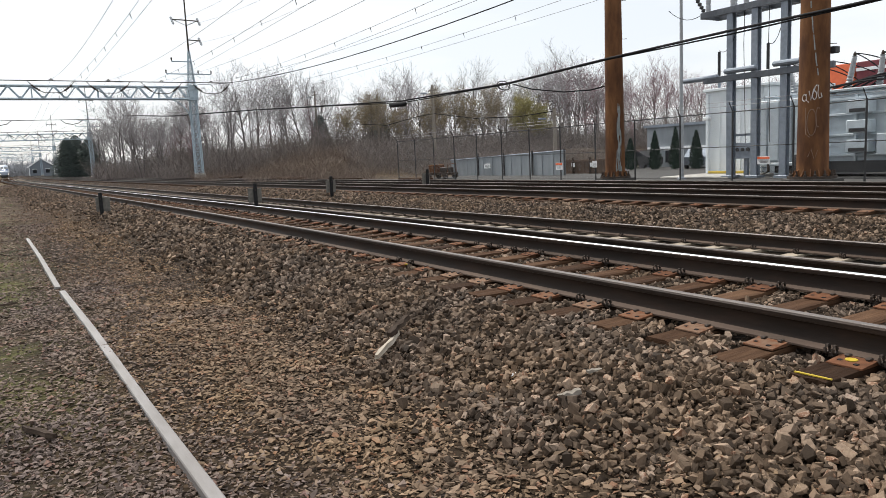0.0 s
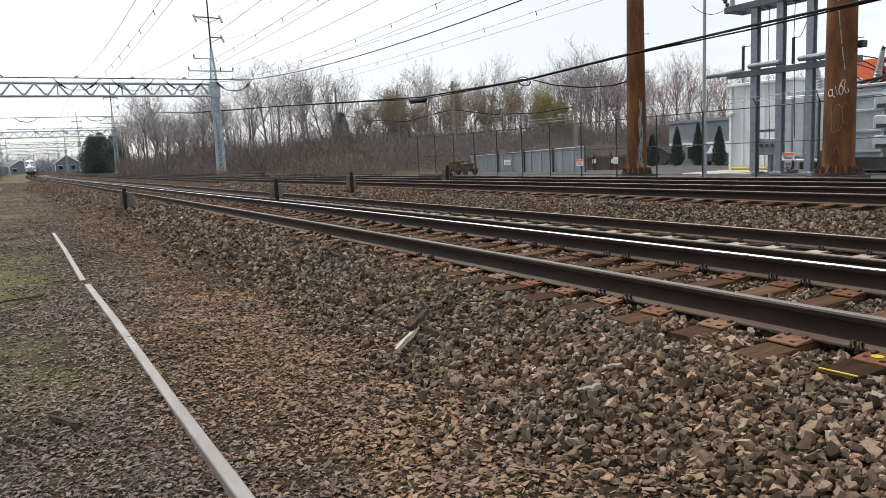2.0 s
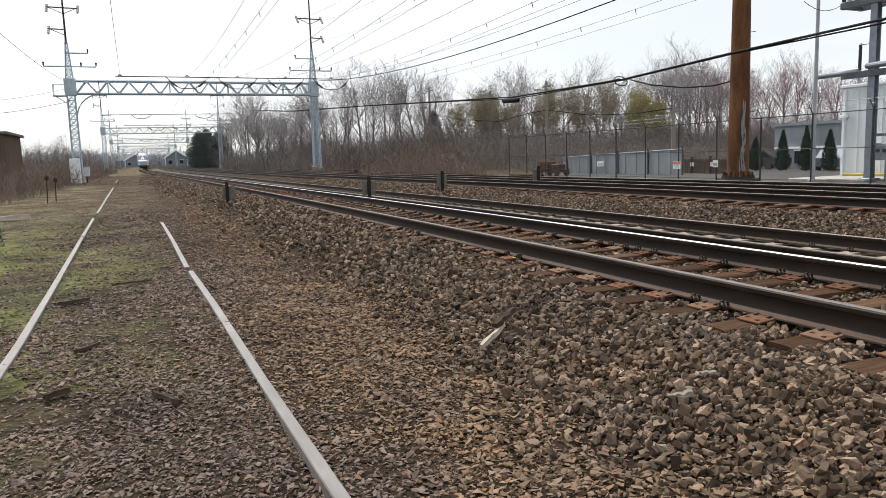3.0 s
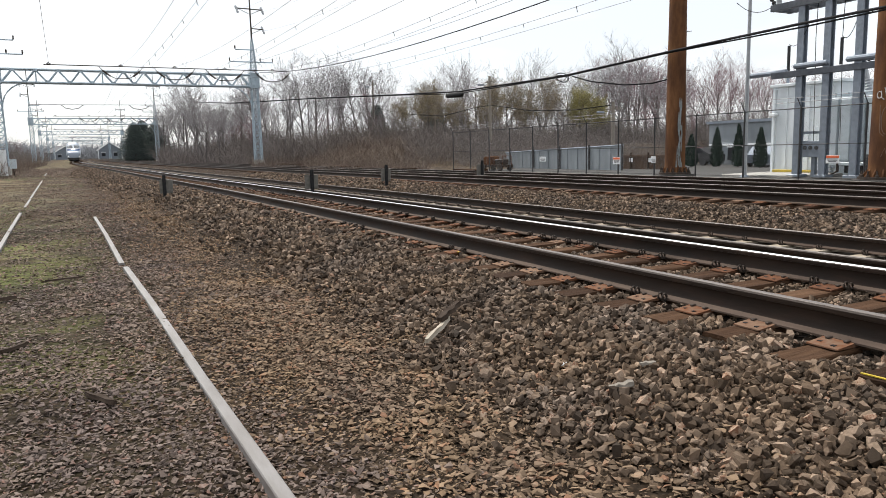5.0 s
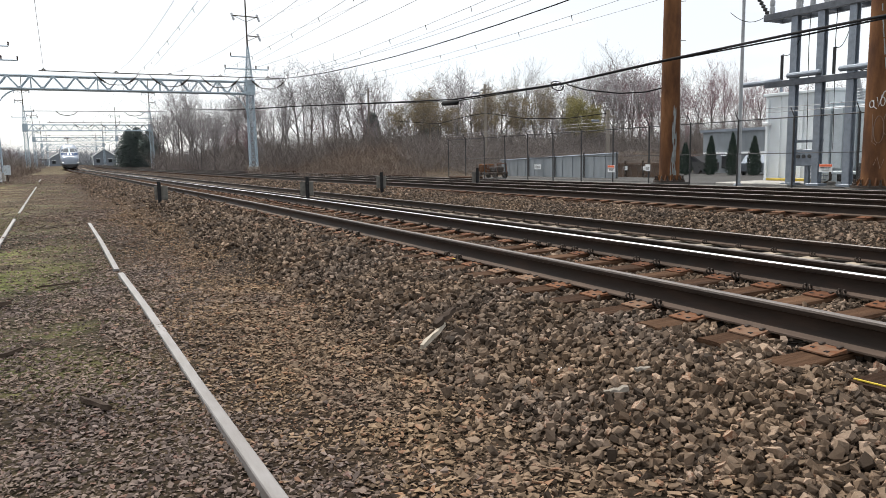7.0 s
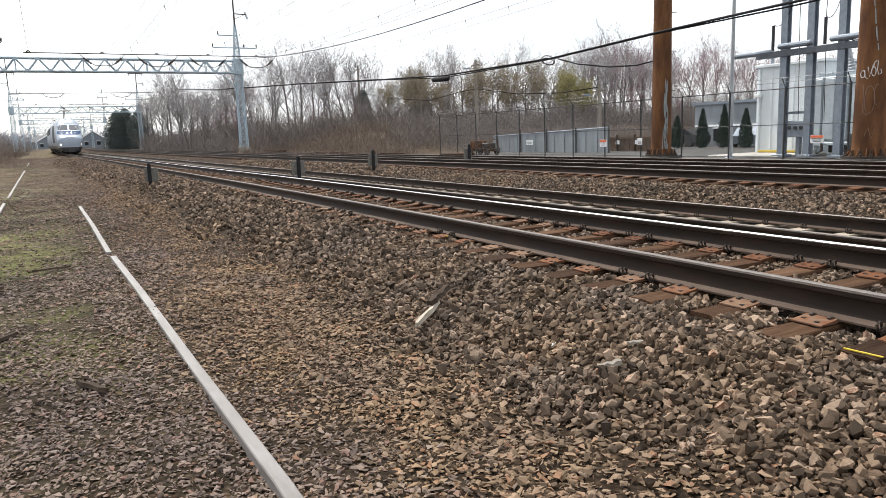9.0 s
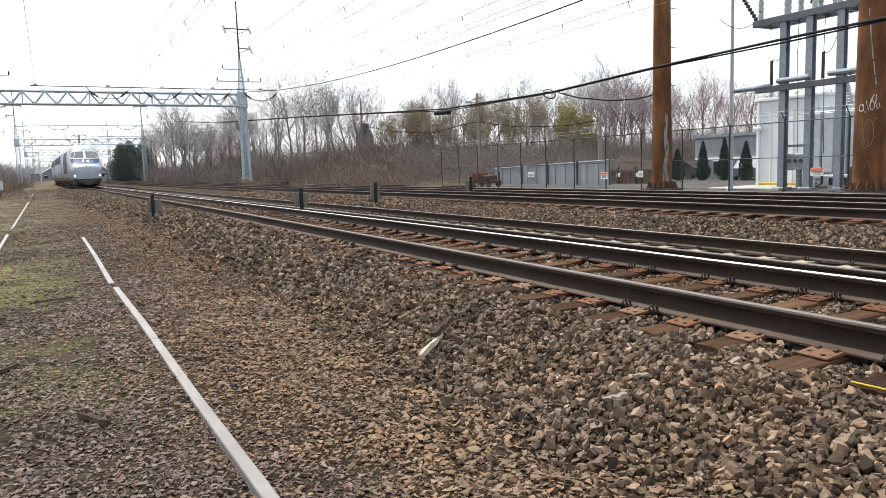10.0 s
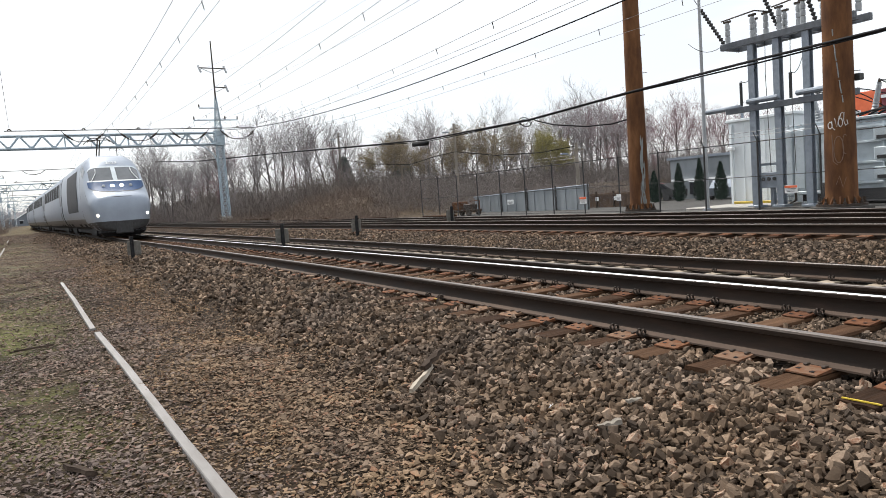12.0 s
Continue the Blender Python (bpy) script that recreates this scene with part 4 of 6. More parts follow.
# black cable bundle in front of the poles
bundle = thing("cable_bundle", "sagging bundle of black telephone cables on a messenger", "cable")
trunk_pts = [(20.2, 150, 11.8), (20.2, 105.7, 8.45), (20.25, 66, 6.15), (20.3, 46.6, 4.95), (20.3, 37.3, 4.4), (20.3, 27, 4.27), (20.3, 20.5, 4.5), (20.3, 15, 4.62), (20.3, 11, 4.66), (20.3, 4, 4.9), (20.3, -8, 6.0)]
part("cable", Shape().tube([Vector(p) for p in trunk_pts], 0.045, 6), M_CABLE, bundle, smooth="all")
part("lashed_cable", Shape().tube([Vector(p) + Vector((0.02, 0, -0.06 - 0.05 * math.sin(i * 2.0))) for i, p in enumerate(trunk_pts)], 0.028, 6), M_CABLE, bundle, smooth="all")
part("splice_case", Shape().tube([(20.3, 38.9, 4.30), (20.3, 38.7, 4.27), (20.3, 37.0, 4.20), (20.3, 36.8, 4.22)], [0.05, 0.15, 0.15, 0.05], 10), M_CABLE, bundle, "black cylindrical splice case", True)
loop = Shape()
loop.tube([(20.25, 27.2 + 0.5 * math.cos(q), 4.2 + 0.2 * math.sin(q) + 0.1 * math.cos(q)) for q in [2 * math.pi * i / 14 for i in range(15)]], 0.025, 5)
loop.tube([(20.25, 27.2 + 0.42 * math.cos(q), 4.15 + 0.15 * math.sin(q) + 0.1 * math.cos(q)) for q in [2 * math.pi * i / 14 for i in range(15)]], 0.02, 5)
part("coiled_slack", loop, M_CABLE, bundle, "coiled loop of spare cable", smooth="all")
part("branch_cable", Shape().tube([(20.35, 26.6, 4.2), (20.5, 25.4, 3.85), (20.8, 23.6, 3.55), (21.1, 22.3, 3.5), (21.3, 21.6, 3.6)], 0.03, 6), M_CABLE, bundle, smooth="all")
wire([(34, 85.2, 6.6), (34, 76, 5.3), (34, 66, 4.5), (34, 60, 4.9), (34, 56.6, 5.0), (34, 50, 4.1), (34, 44, 3.8), (34, 39.7, 3.9)], 0.03, "sagging dark cable between timber utility poles", M_CABLE, "cable", "utility_cable", "")


# ---- lineside posts, cabinet, stakes ----
def marker_post(x, y, z, h, boards, mat=None):
    """boards: width and sideways shift of each board behind the post."""
    words = "short dark post with a grey board behind it, standing in ballast"
    p = thing("marker_post", words, "marker post", pose(x, y, z), "marker posts between the tracks")
    part("post", Shape().box((0, 0, h / 2 - 0.1), (0.105, 0.08, h + 0.2), bevel=0.015), M_CABLE, p)
    for w, shift in boards:
        part("board", Shape().box((shift, 0.07, h - 0.37), (w, 0.045, 0.44), bevel=0.012), mat or M_BOARD, p, "plain weathered board")
    part("bolt", Shape().tube([(0, -0.06, h - 0.2), (0, -0.04, h - 0.2)], 0.018, 6), M_IRON, p)


marker_post(2.38, 24.1, -0.36, 0.8, [(0.4, 0.06)])
marker_post(6.4, 21.4, -0.3, 0.8, [(0.42, 0.0)])
marker_post(10.1, 24.3, -0.3, 0.82, [(0.38, 0.0)])
marker_post(14.05, 24.05, -0.2, 0.78, [(0.34, -0.04)], M_BOARD)

cage = thing("service_platform", "small dark railed platform bracketed to the portal column", "platform", pose(-6.75, 74.0, 7.55 + grade(74)))
part("deck", Shape().box((0, 0, 0), (1.1, 0.8, 0.08)), M_GREENSTEEL, cage)
for x, y in ((-0.5, -0.36), (-0.5, 0.36), (0.5, -0.36)):
    part("post", Shape().tube([(x, y, 0), (x, y, 1.0)], 0.025, 5), M_GREENSTEEL, cage)
part("handrail", Shape().tube([(0.5, -0.36, 1.0), (-0.5, -0.36, 1.0), (-0.5, 0.36, 1.0)], 0.025, 5), M_GREENSTEEL, cage)
part("bracket", Shape().tube([(-0.4, 0, 0), (0.6, 0, -0.7)], 0.035, 5), M_GREENSTEEL, cage)

cab = thing("equipment_cabinet", "tall pale grey metal lineside cabinet", "cabinet", pose(-5.75, 70.0, ground_z(-5.75, 70) - 0.05, 0, 0, 6))
part("body", Shape().box((0, 0, 1.15), (0.85, 0.7, 2.2), bevel=0.02), M_WHITEPAINT, cab)
part("door", Shape().box((0, -0.365, 1.15), (0.72, 0.03, 2.0), bevel=0.008), M_WHITEPAINT, cab)
part("handle", Shape().box((0.27, -0.39, 1.15), (0.03, 0.03, 0.16)), M_IRON, cab)
part("plinth", Shape().box((0, 0, -0.05), (0.95, 0.8, 0.22)), M_SLAB, cab)
box2 = thing("junction_box", "small grey junction box on a steel stand", "junction box", pose(-4.95, 71.0, ground_z(-4.95, 71)))
part("case", Shape().box((0, 0, 1.0), (0.5, 0.35, 0.8), bevel=0.015), M_GREY, box2)
part("stand", Shape().box((0, 0, 0.28), (0.1, 0.1, 0.7)), M_IRON, box2)
for x, y, h in ((-3.9, 33.4, 1.25), (-3.72, 34.7, 1.15)):
    st = thing("metal_stake", "thin dark stake standing in dry grass", "stake", pose(x, y, ground_z(x, y) - 0.1, 2, 3, 0), "stakes in the grass")
    part("shaft", Shape().tube([(0, 0, 0), (0, 0, h)], 0.025, 6), M_IRON, st)
    part("tag", Shape().box((0, -0.03, h - 0.12), (0.14, 0.02, 0.16), bevel=0.004), M_DARKWOOD, st)


# ---- weathering-steel transmission poles ----
def rust_pole(x, y, z, r0, r1, h, group="rusty steel poles"):
    p = thing("steel_pole", "huge rust-brown weathering steel pole bolted to a footing", "pole", pose(x, y, z), group)
    s = Shape()
    n = 16
    s.lathe((0, 0, 0), [(r0, 0.1)] + [(r0 + (r1 - r0) * k / 10, h * k / 10) for k in range(1, 11)], n)
    part("shaft", s, M_RUSTPOLE, p, "", True)
    part("base_plate", Shape().lathe((0, 0, 0), [(r0 * 1.55, 0.02), (r0 * 1.55, 0.1), (r0, 0.1)], 24), M_IRON, p)
    part("footing", Shape().lathe((0, 0, 0), [(r0 * 1.9, -0.4), (r0 * 1.9, 0.02), (r0, 0.02)], 24), M_ASPHALT, p)
    for k in range(14):
        q = 2 * math.pi * k / 14
        c, d = math.cos(q), math.sin(q)
        part("gusset", Shape().add([(c * r0 * 0.98 - d * e, d * r0 * 0.98 + c * e, 0.1) for e in (-0.02, 0.02)] + [(c * r0 * 1.35 - d * e, d * r0 * 1.35 + c * e, 0.1) for e in (-0.02, 0.02)]
             + [(c * r0 * 0.98 - d * e, d * r0 * 0.98 + c * e, 0.34) for e in (-0.02, 0.02)], [(0, 2, 4), (1, 5, 3), (2, 3, 5, 4), (0, 1, 3, 2), (0, 4, 5, 1)]), M_RUSTPOLE, p)
        b = 2 * math.pi * (k + 0.5) / 14
        part("anchor_bolt", Shape().lathe((math.cos(b) * r0 * 1.35, math.sin(b) * r0 * 1.35, 0.1), [(0.05, 0), (0.05, 0.06), (0.025, 0.07), (0.025, 0.18)], 6), M_IRON, p)
    for k in range(8):
        zz = 2.6 + k * 1.5
        r = r0 + (r1 - r0) * zz / h
        part("step_bolt", Shape().tube([(r * 0.7, -r * 0.7, zz), (r * 0.7 + 0.13, -r * 0.7 - 0.13, zz)], 0.012, 5), M_IRON, p)
    return p


def on_pole(r0, r1, h, q, z, lift=0.006):
    r = r0 + (r1 - r0) * z / h + lift
    return (r * math.cos(q), r * math.sin(q), z)


pole_a = rust_pole(21.5, 21.35, -0.2, 0.40, 0.24, 16.0)
qa = math.atan2(-21.35, -21.5)
rng_s = random.Random(12)
stain = Shape()
for k in range(46):
    z0 = 0.35 + 2.6 * rng_s.random() ** 1.5
    q0, dz, dq = qa + 0.45 + rng_s.gauss(0, 0.16), rng_s.uniform(0.06, 0.4), rng_s.uniform(0.02, 0.09)
    m0 = len(stain.v)
    ring = [(-dq * 0.4, -dz), (dq * 0.6, -dz * 0.7), (dq, 0.0), (dq * 0.3, dz * 1.2), (-dq * 0.5, dz * 0.6), (-dq, -dz * 0.2)]
    stain.v += [on_pole(0.40, 0.24, 16.0, q0 + a_, max(0.3, z0 + b_), 0.006 + 0.0004 * k) for a_, b_ in ring]
    stain.f.append(tuple(range(m0, m0 + 6)))
    stain.mi.append(0)
part("bleached_stain", stain, M_PATINA, pole_a, "pale bluish stain on the rust")
R0, R1, PH = 0.46, 0.345, 14.0
pole_b = rust_pole(21.5, 12.9, -0.2, R0, R1, PH)
qb = math.atan2(-12.9, -21.5)


def strokes(rows, r, mat, name, label):
    s = Shape()
    for row in rows:
        s.tube([on_pole(R0, R1, PH, qb + u, z, 0.0) for u, z in row], r, 4)
    part(name, s, mat, pole_b, label)


arc = lambda u, z, a, b, q0, q1, n=9: [(u + a * math.cos(q0 + (q1 - q0) * i / n), z + b * math.sin(q0 + (q1 - q0) * i / n)) for i in range(n + 1)]
strokes([arc(-0.62, 2.5, 0.16, 0.1, 0.6, 6.6), [(-0.5, 2.62), (-0.46, 2.42), (-0.3, 2.36)], [(-0.3, 2.7), (-0.18, 2.42), (0.0, 2.76)], arc(0.05, 2.56, 0.13, 0.13, 0, 6.3), [(0.0, 2.66), (0.08, 2.82), (0.2, 2.86)],
         [(0.28, 2.86), (0.25, 2.6), (0.36, 2.46), (0.52, 2.5), (0.46, 2.62)]], 0.014, M_CHALK, "scrawled_paint", "white scrawled spray paint")
strokes([[(-0.3, 5.35), (-0.28, 5.15)], [(-0.22, 4.9), (-0.17, 4.75), (-0.16, 4.6), (-0.1, 4.4)], [(-0.08, 4.36), (-0.02, 4.1), (0.02, 3.9)], [(0.06, 3.82), (0.1, 3.6), (0.17, 3.42)], [(0.2, 3.36), (0.25, 3.15)]], 0.019, M_PATINA, "paint_run", "pale run of dripped paint")
strokes([arc(-0.1, 1.75, 0.3, 0.4, 0, 6.3, 14), [(-0.5, 2.2), (-0.45, 1.4), (-0.2, 1.3)], arc(0.3, 1.9, 0.15, 0.3, 1, 5), [(-0.3, 0.7), (-0.1, 0.95), (0.1, 0.6), (0.3, 0.9)]], 0.012, M_DIMCHALK, "faded_scrawl", "faded scrawl on the rust")
part("bracket", Shape().box((0.3, -0.42, 3.9), (0.25, 0.25, 0.2), bevel=0.02), M_DARK, pole_b)

lamp_pole = thing("white_pole", "slender tapered pale grey pole", "pole", pose(25.5, 21.3, -0.5))
part("shaft", Shape().tube([(0, 0, 0), (0, 0, 5), (0, 0, 13)], [0.1, 0.075, 0.05], 12), M_PORC, lamp_pole, smooth=True)
part("base", Shape().lathe((0, 0, 0), [(0.2, 0), (0.2, 0.06), (0.12, 0.14)], 12), M_GALV, lamp_pole)


# ---- substation ----
def h_column(x, y, z0, z1, w=0.27):
    s = Shape()
    s.box((x - w / 2 + 0.015, y, (z0 + z1) / 2), (0.03, w, z1 - z0))
    s.box((x + w / 2 - 0.015, y, (z0 + z1) / 2), (0.03, w, z1 - z0))
    s.box((x, y, (z0 + z1) / 2), (w - 0.06, 0.03, z1 - z0))
    return s


def post_insulator(x, y, z, h, r=0.13):
    rz = [(0.1, 0.0), (0.1, 0.05)]
    for k in range(3):
        z0, z1 = 0.05 + (h - 0.1) * k / 3, 0.05 + (h - 0.1) * (k + 1) / 3
        rz += [(r, z0 + 0.02), (r * 1.06, (z0 + z1) / 2), (r, z1 - 0.03), (r * 0.72, z1 - 0.02), (r * 0.72, z1)]
    return Shape().lathe((x, y, z), rz + [(0.08, h)], 12)


sub = thing("switch_structure", "galvanised steel substation switch frame with insulators and bus pipes", "substation frame")
for x in (26.0,):
    for y in (19.16, 18.02, 16.76):
        c = part("column", h_column(x, y, -0.4, 6.3), M_GALV, sub)
        part("foot", Shape().box((x, y, -0.36), (0.55, 0.55, 0.1), bevel=0.01), M_GALV, c)
for x in (25.9, 26.9):
    part("upper_beam", Shape().box((x, 17.7, 6.42), (0.2, 5.7, 0.26), bevel=0.01), M_GALVSHADE, sub)
part("lower_beam", Shape().box((25.9, 17.6, 3.7), (0.2, 5.6, 0.24), bevel=0.01), M_GALVSHADE, sub)
for y in (20.45, 19.2, 18.0, 16.8, 15.6):
    part("cross_beam", Shape().box((26.4, y, 6.4), (0.76, 0.16, 0.2)), M_GALVSHADE, sub)
for x0, y0 in ((26.0, 20.3), (26.0, 19.1), (26.3, 18.7), (26.0, 17.9), (26.2, 17.2), (26.0, 16.9), (26.8, 19.6), (26.8, 18.2), (26.8, 16.6), (26.0, 15.2), (26.2, 14.9)):
    ins = part("post_insulator", post_insulator(x0, y0, 6.57, 0.85, 0.1), M_PORC, sub, "stacked grey post insulator", True)
    part("terminal", Shape().box((x0, y0, 7.47), (0.1, 0.32, 0.08)), M_IRON, ins)
part("switch_blade", Shape().tube([(26.0, 20.6, 7.55), (26.0, 19.0, 7.62), (26.3, 18.6, 7.5)], 0.03, 6), M_IRON, sub)
part("switch_blade", Shape().tube([(26.0, 18.2, 7.55), (26.0, 16.8, 7.66)], 0.03, 6), M_IRON, sub)
for y0, y1, z1 in ((20.5, 22.6, 9.8), (17.9, 19.4, 9.9), (16.4, 17.6, 10.2)):
    q = Shape()
    p0, p1 = Vector((26.0, y0, 6.6)), Vector((26.0, y1, z1))
    pts, rad = [], []
    for k in range(25):
        pts.append(p0.lerp(p1, k / 24 * 0.55))
        rad.append(0.1 if k % 2 else 0.04)
    q.tube(pts, rad, 7)
    q.tube([p0.lerp(p1, 0.55), p1 + (p1 - p0) * 1.5], 0.015, 4)
    part("strain_insulator", q, M_DARK, sub, "dark string of disc insulators")
for y0, y1, z, x in ((21.6, 19.7, 3.82, 25.9), (19.4, 17.9, 3.98, 25.85), (17.2, 15.9, 4.0, 25.85)):
    part("bus_pipe", Shape().tube([(x, y0, z), (x, y0 - 0.06, z), (x, y1 + 0.06, z), (x, y1, z)], [0.05, 0.11, 0.11, 0.05], 10), M_GALV, sub, "grey tubular bus", True)
for y0 in (19.75, 17.5):
    part("arrester", Shape().tube([(26.0, y0, 3.86), (26.0, y0, 4.85)], 0.06, 8), M_DARK, sub, "dark surge arrester rod", True)
for y0 in (18.55, 17.45, 15.9):
    part("hanging_lead", Shape().tube([(26.0, y0, 6.4), (26.02, y0 + 0.05, 5.0), (26.0, y0, 3.8), (26.1, y0, 1.0)], 0.014, 5), M_CABLE, sub)
for a, b in (((26.0, 19.75, 4.9), (26.0, 18.9, 5.6)), ((26.0, 17.5, 4.9), (26.0, 16.9, 5.6)), ((26, 20.45, 6.6), (24.6, 21.2, 6.7))):
    part("jumper_lead", Shape().tube(sagging(a, b, 0.35, 8), 0.013, 5), M_CABLE, sub)
meter = thing("meter_cabinet", "grey switch operating box on a steel stand", "cabinet", pose(26.2, 18.55, -0.4))
part("case", Shape().box((0, 0, 1.1), (0.5, 0.75, 0.65), bevel=0.02), M_GALV, meter)
part("top_arm", Shape().box((0, 0, 1.75), (0.12, 1.2, 0.1)), M_GALV, meter)
part("post", Shape().box((0, 0, 0.45), (0.16, 0.16, 0.9)), M_GALV, meter)
for k in range(3):
    part("gauge", Shape().tube([(-0.26, -0.25 + 0.25 * k, 1.15), (-0.29, -0.25 + 0.25 * k, 1.15)], 0.08, 10), M_DARK, meter)

house_w = thing("control_house", "white metal-clad substation control house", "building", pose(29.0, 0, 0))
part("wall", Shape().box((2.5, 21.15, 1.5), (5.0, 3.3, 4.0), bevel=0.02), M_CLAD, house_w)
part("roof", Shape().box((2.5, 21.15, 3.56), (5.2, 3.5, 0.14), bevel=0.02), M_CLAD, house_w)
for k in range(6):
    part("panel_seam", Shape().box((-0.012, 19.75 + k * 0.56, 1.5), (0.03, 0.035, 3.9)), M_CLAD, house_w)
part("door", Shape().box((-0.02, 20.1, 0.62), (0.05, 0.8, 2.05), bevel=0.008), M_CLAD, house_w)
part("wall_lamp", Shape().box((-0.14, 22.6, 2.25), (0.28, 0.3, 0.16), bevel=0.03), M_WHITEPAINT, house_w)
part("wall_lamp", Shape().box((-0.1, 19.85, 2.25), (0.2, 0.16, 0.2), bevel=0.03), M_DARK, house_w)
part("wall_box", Shape().box((-0.06, 19.8, 1.3), (0.12, 0.14, 0.2), bevel=0.01), M_GREY, house_w)
part("downpipe", Shape().tube([(-0.06, 22.6, 3.4), (-0.06, 22.6, -0.4)], 0.045, 8), M_CLAD, house_w)
part("roof_vent", Shape().lathe((0.5, 22.4, 3.6), [(0.07, 0), (0.07, 0.3), (0.16, 0.32), (0.14, 0.42), (0.03, 0.46), (0.02, 0.9)], 10), M_GALV, house_w)

steps = thing("access_steps", "pale metal steps with tubular handrails beside the control house", "steps", pose(28.45, 19.75, -0.45))
for k in range(3):
    part("tread", Shape().box((0.14 * k, 0, 0.17 * (k + 1)), (0.26, 0.8, 0.04)), M_GALV, steps)
for e in (-0.42, 0.42):
    part("handrail", Shape().tube([(-0.1, e, 0), (-0.1, e, 1.05), (0.4, e, 1.5), (0.4, e, 0.4)], 0.022, 6), M_PORC, steps)
    part("mid_rail", Shape().tube([(-0.1, e, 0.6), (0.4, e, 1.0)], 0.016, 6), M_PORC, steps)

tr = thing("power_transformer", "large grey oil-filled transformer with radiators and bushings", "transformer", pose(28.2, 0, 0))
part("tank", Shape().box((1.5, 14.9, 1.45), (2.4, 4.9, 2.8), bevel=0.05), M_GREY, tr)
# dark block standing in for the shaded recess under the tank
part("recess_block", Shape().box((1.3, 15.4, -0.1), (2.6, 6.4, 0.45)), M_DARK, tr)
part("tank_lid", Shape().box((1.45, 14.9, 2.9), (2.7, 5.1, 0.1), bevel=0.02), M_GREY, tr)
for z in (0.35, 1.15, 1.95, 2.55):
    part("stiffener", Shape().box((0.22, 14.9, z), (0.16, 4.7, 0.09), bevel=0.01), M_GREY, tr)
for y0 in (12.7, 13.9, 15.3, 16.6, 17.2):
    part("stiffener", Shape().box((0.2, y0, 1.4), (0.14, 0.08, 2.6), bevel=0.01), M_GREY, tr)
for k, y0 in enumerate((19.05, 18.5, 17.95, 17.4)):
    rad = part("radiator", Shape().box((0.0, y0, 1.45), (0.5, 0.5, 2.6), bevel=0.03), M_GREY, tr)
    part("fin", Shape().box((-0.27, y0, 1.45), (0.05, 0.46, 2.45), bevel=0.018), M_GREY, rad)
    part("header_pipe", Shape().tube([(-0.1, y0, 2.75), (-0.1, y0, 2.9), (0.7, y0 - 0.2, 2.9)], 0.06, 8), M_GREY, rad)
part("header", Shape().box((-0.12, 18.2, 0.05), (0.4, 2.3, 0.14), bevel=0.03), M_GREY, tr)
for z in (0.7, 1.45, 2.2):
    cab_b = part("louvre_box", Shape().box((-0.05, 15.0, z), (0.55, 0.85, 0.5), bevel=0.03), M_GREY, tr)
    # dark strip painting the shade in the recess under each box
    part("underside_shade", Shape().box((-0.335, 15.0, z - 0.14), (0.03, 0.6, 0.14)), M_DARK, cab_b)
part("control_box", Shape().box((-0.2, 13.0, 1.7), (0.45, 0.7, 0.95), bevel=0.03), M_WHITEPAINT, tr)
part("control_box", Shape().box((-0.2, 13.8, 0.75), (0.5, 0.8, 0.8), bevel=0.03), M_GREY, tr)
for y0, h, lean in ((18.1, 1.25, 0.3), (17.0, 1.2, 0.1), (15.9, 1.3, -0.25), (14.7, 1.2, -0.1), (13.6, 1.2, -0.3)):
    q = Shape()
    pts, rr = [], []
    for k in range(23):
        pts.append((0.6, y0 + lean * k / 22, 2.9 + h * k / 22))
        rr.append(0.16 - 0.004 * k if k % 2 else 0.1)
    q.tube(pts, rr, 10)
    bush = part("bushing", q, M_PORC, tr, "ribbed grey bushing", True)
    part("cap", Shape().lathe((0.6, y0 + lean, 2.9 + h), [(0.06, 0), (0.06, 0.08), (0.02, 0.16)], 8), M_IRON, bush)
    for e in (0.0, 0.35):
        part("bushing_lead", Shape().tube(sagging((0.6, y0 + lean, 3.0 + h), (1.2 + e, y0 - 1.3 - e, 3.2 + e), -0.12, 10), 0.022, 5), M_CABLE, tr)
for k in range(8):
    part("conduit", Shape().tube([(-0.1, 12.2 + k * 0.2, -0.3), (-0.1, 12.2 + k * 0.2, 2.3 + 0.2 * (k % 3)), (0.4, 12.4 + k * 0.2, 2.9)], 0.035, 6), M_GREY, tr)
for k in range(6):
    part("cable", Shape().tube(sagging((0.2 + 0.12 * k, 16.6 - 0.3 * k, 3.0), (0.3 + 0.1 * k, 13.2 - 0.25 * k, 3.05 + 0.1 * (k % 3)), -0.15 - 0.06 * k, 12), 0.04, 6), M_CABLE, tr, "arched black power cable")
for k, y0 in enumerate((18.7, 17.9, 16.2)):
    part("valve", Shape().tube([(-0.3, y0, 0.2), (-0.3, y0, -0.25), (-0.45, y0 + 0.2, -0.4)], 0.06, 7), M_IRON, tr)

pad = thing("kerb_pad", "concrete pad edged with yellow-painted kerb", "kerb", pose(0, 0, 0), kind="structure")
part("slab", Shape().box((27.3, 20.9, -0.44), (3.2, 3.6, 0.16), bevel=0.02), M_SLAB, pad)
part("painted_edge", Shape().box((28.6, 21.0, -0.3), (0.16, 2.6, 0.12), bevel=0.02), M_YELLOW, pad)

thing("dark_drum", "dark round drum beside the substation", "drum", pose(27.3, 16.95, -0.4), shape=Shape().lathe((0, 0, 0), [(0.2, 0), (0.22, 0.1), (0.22, 0.75), (0.19, 0.85)], 12), mats=M_DARK, smooth=True)


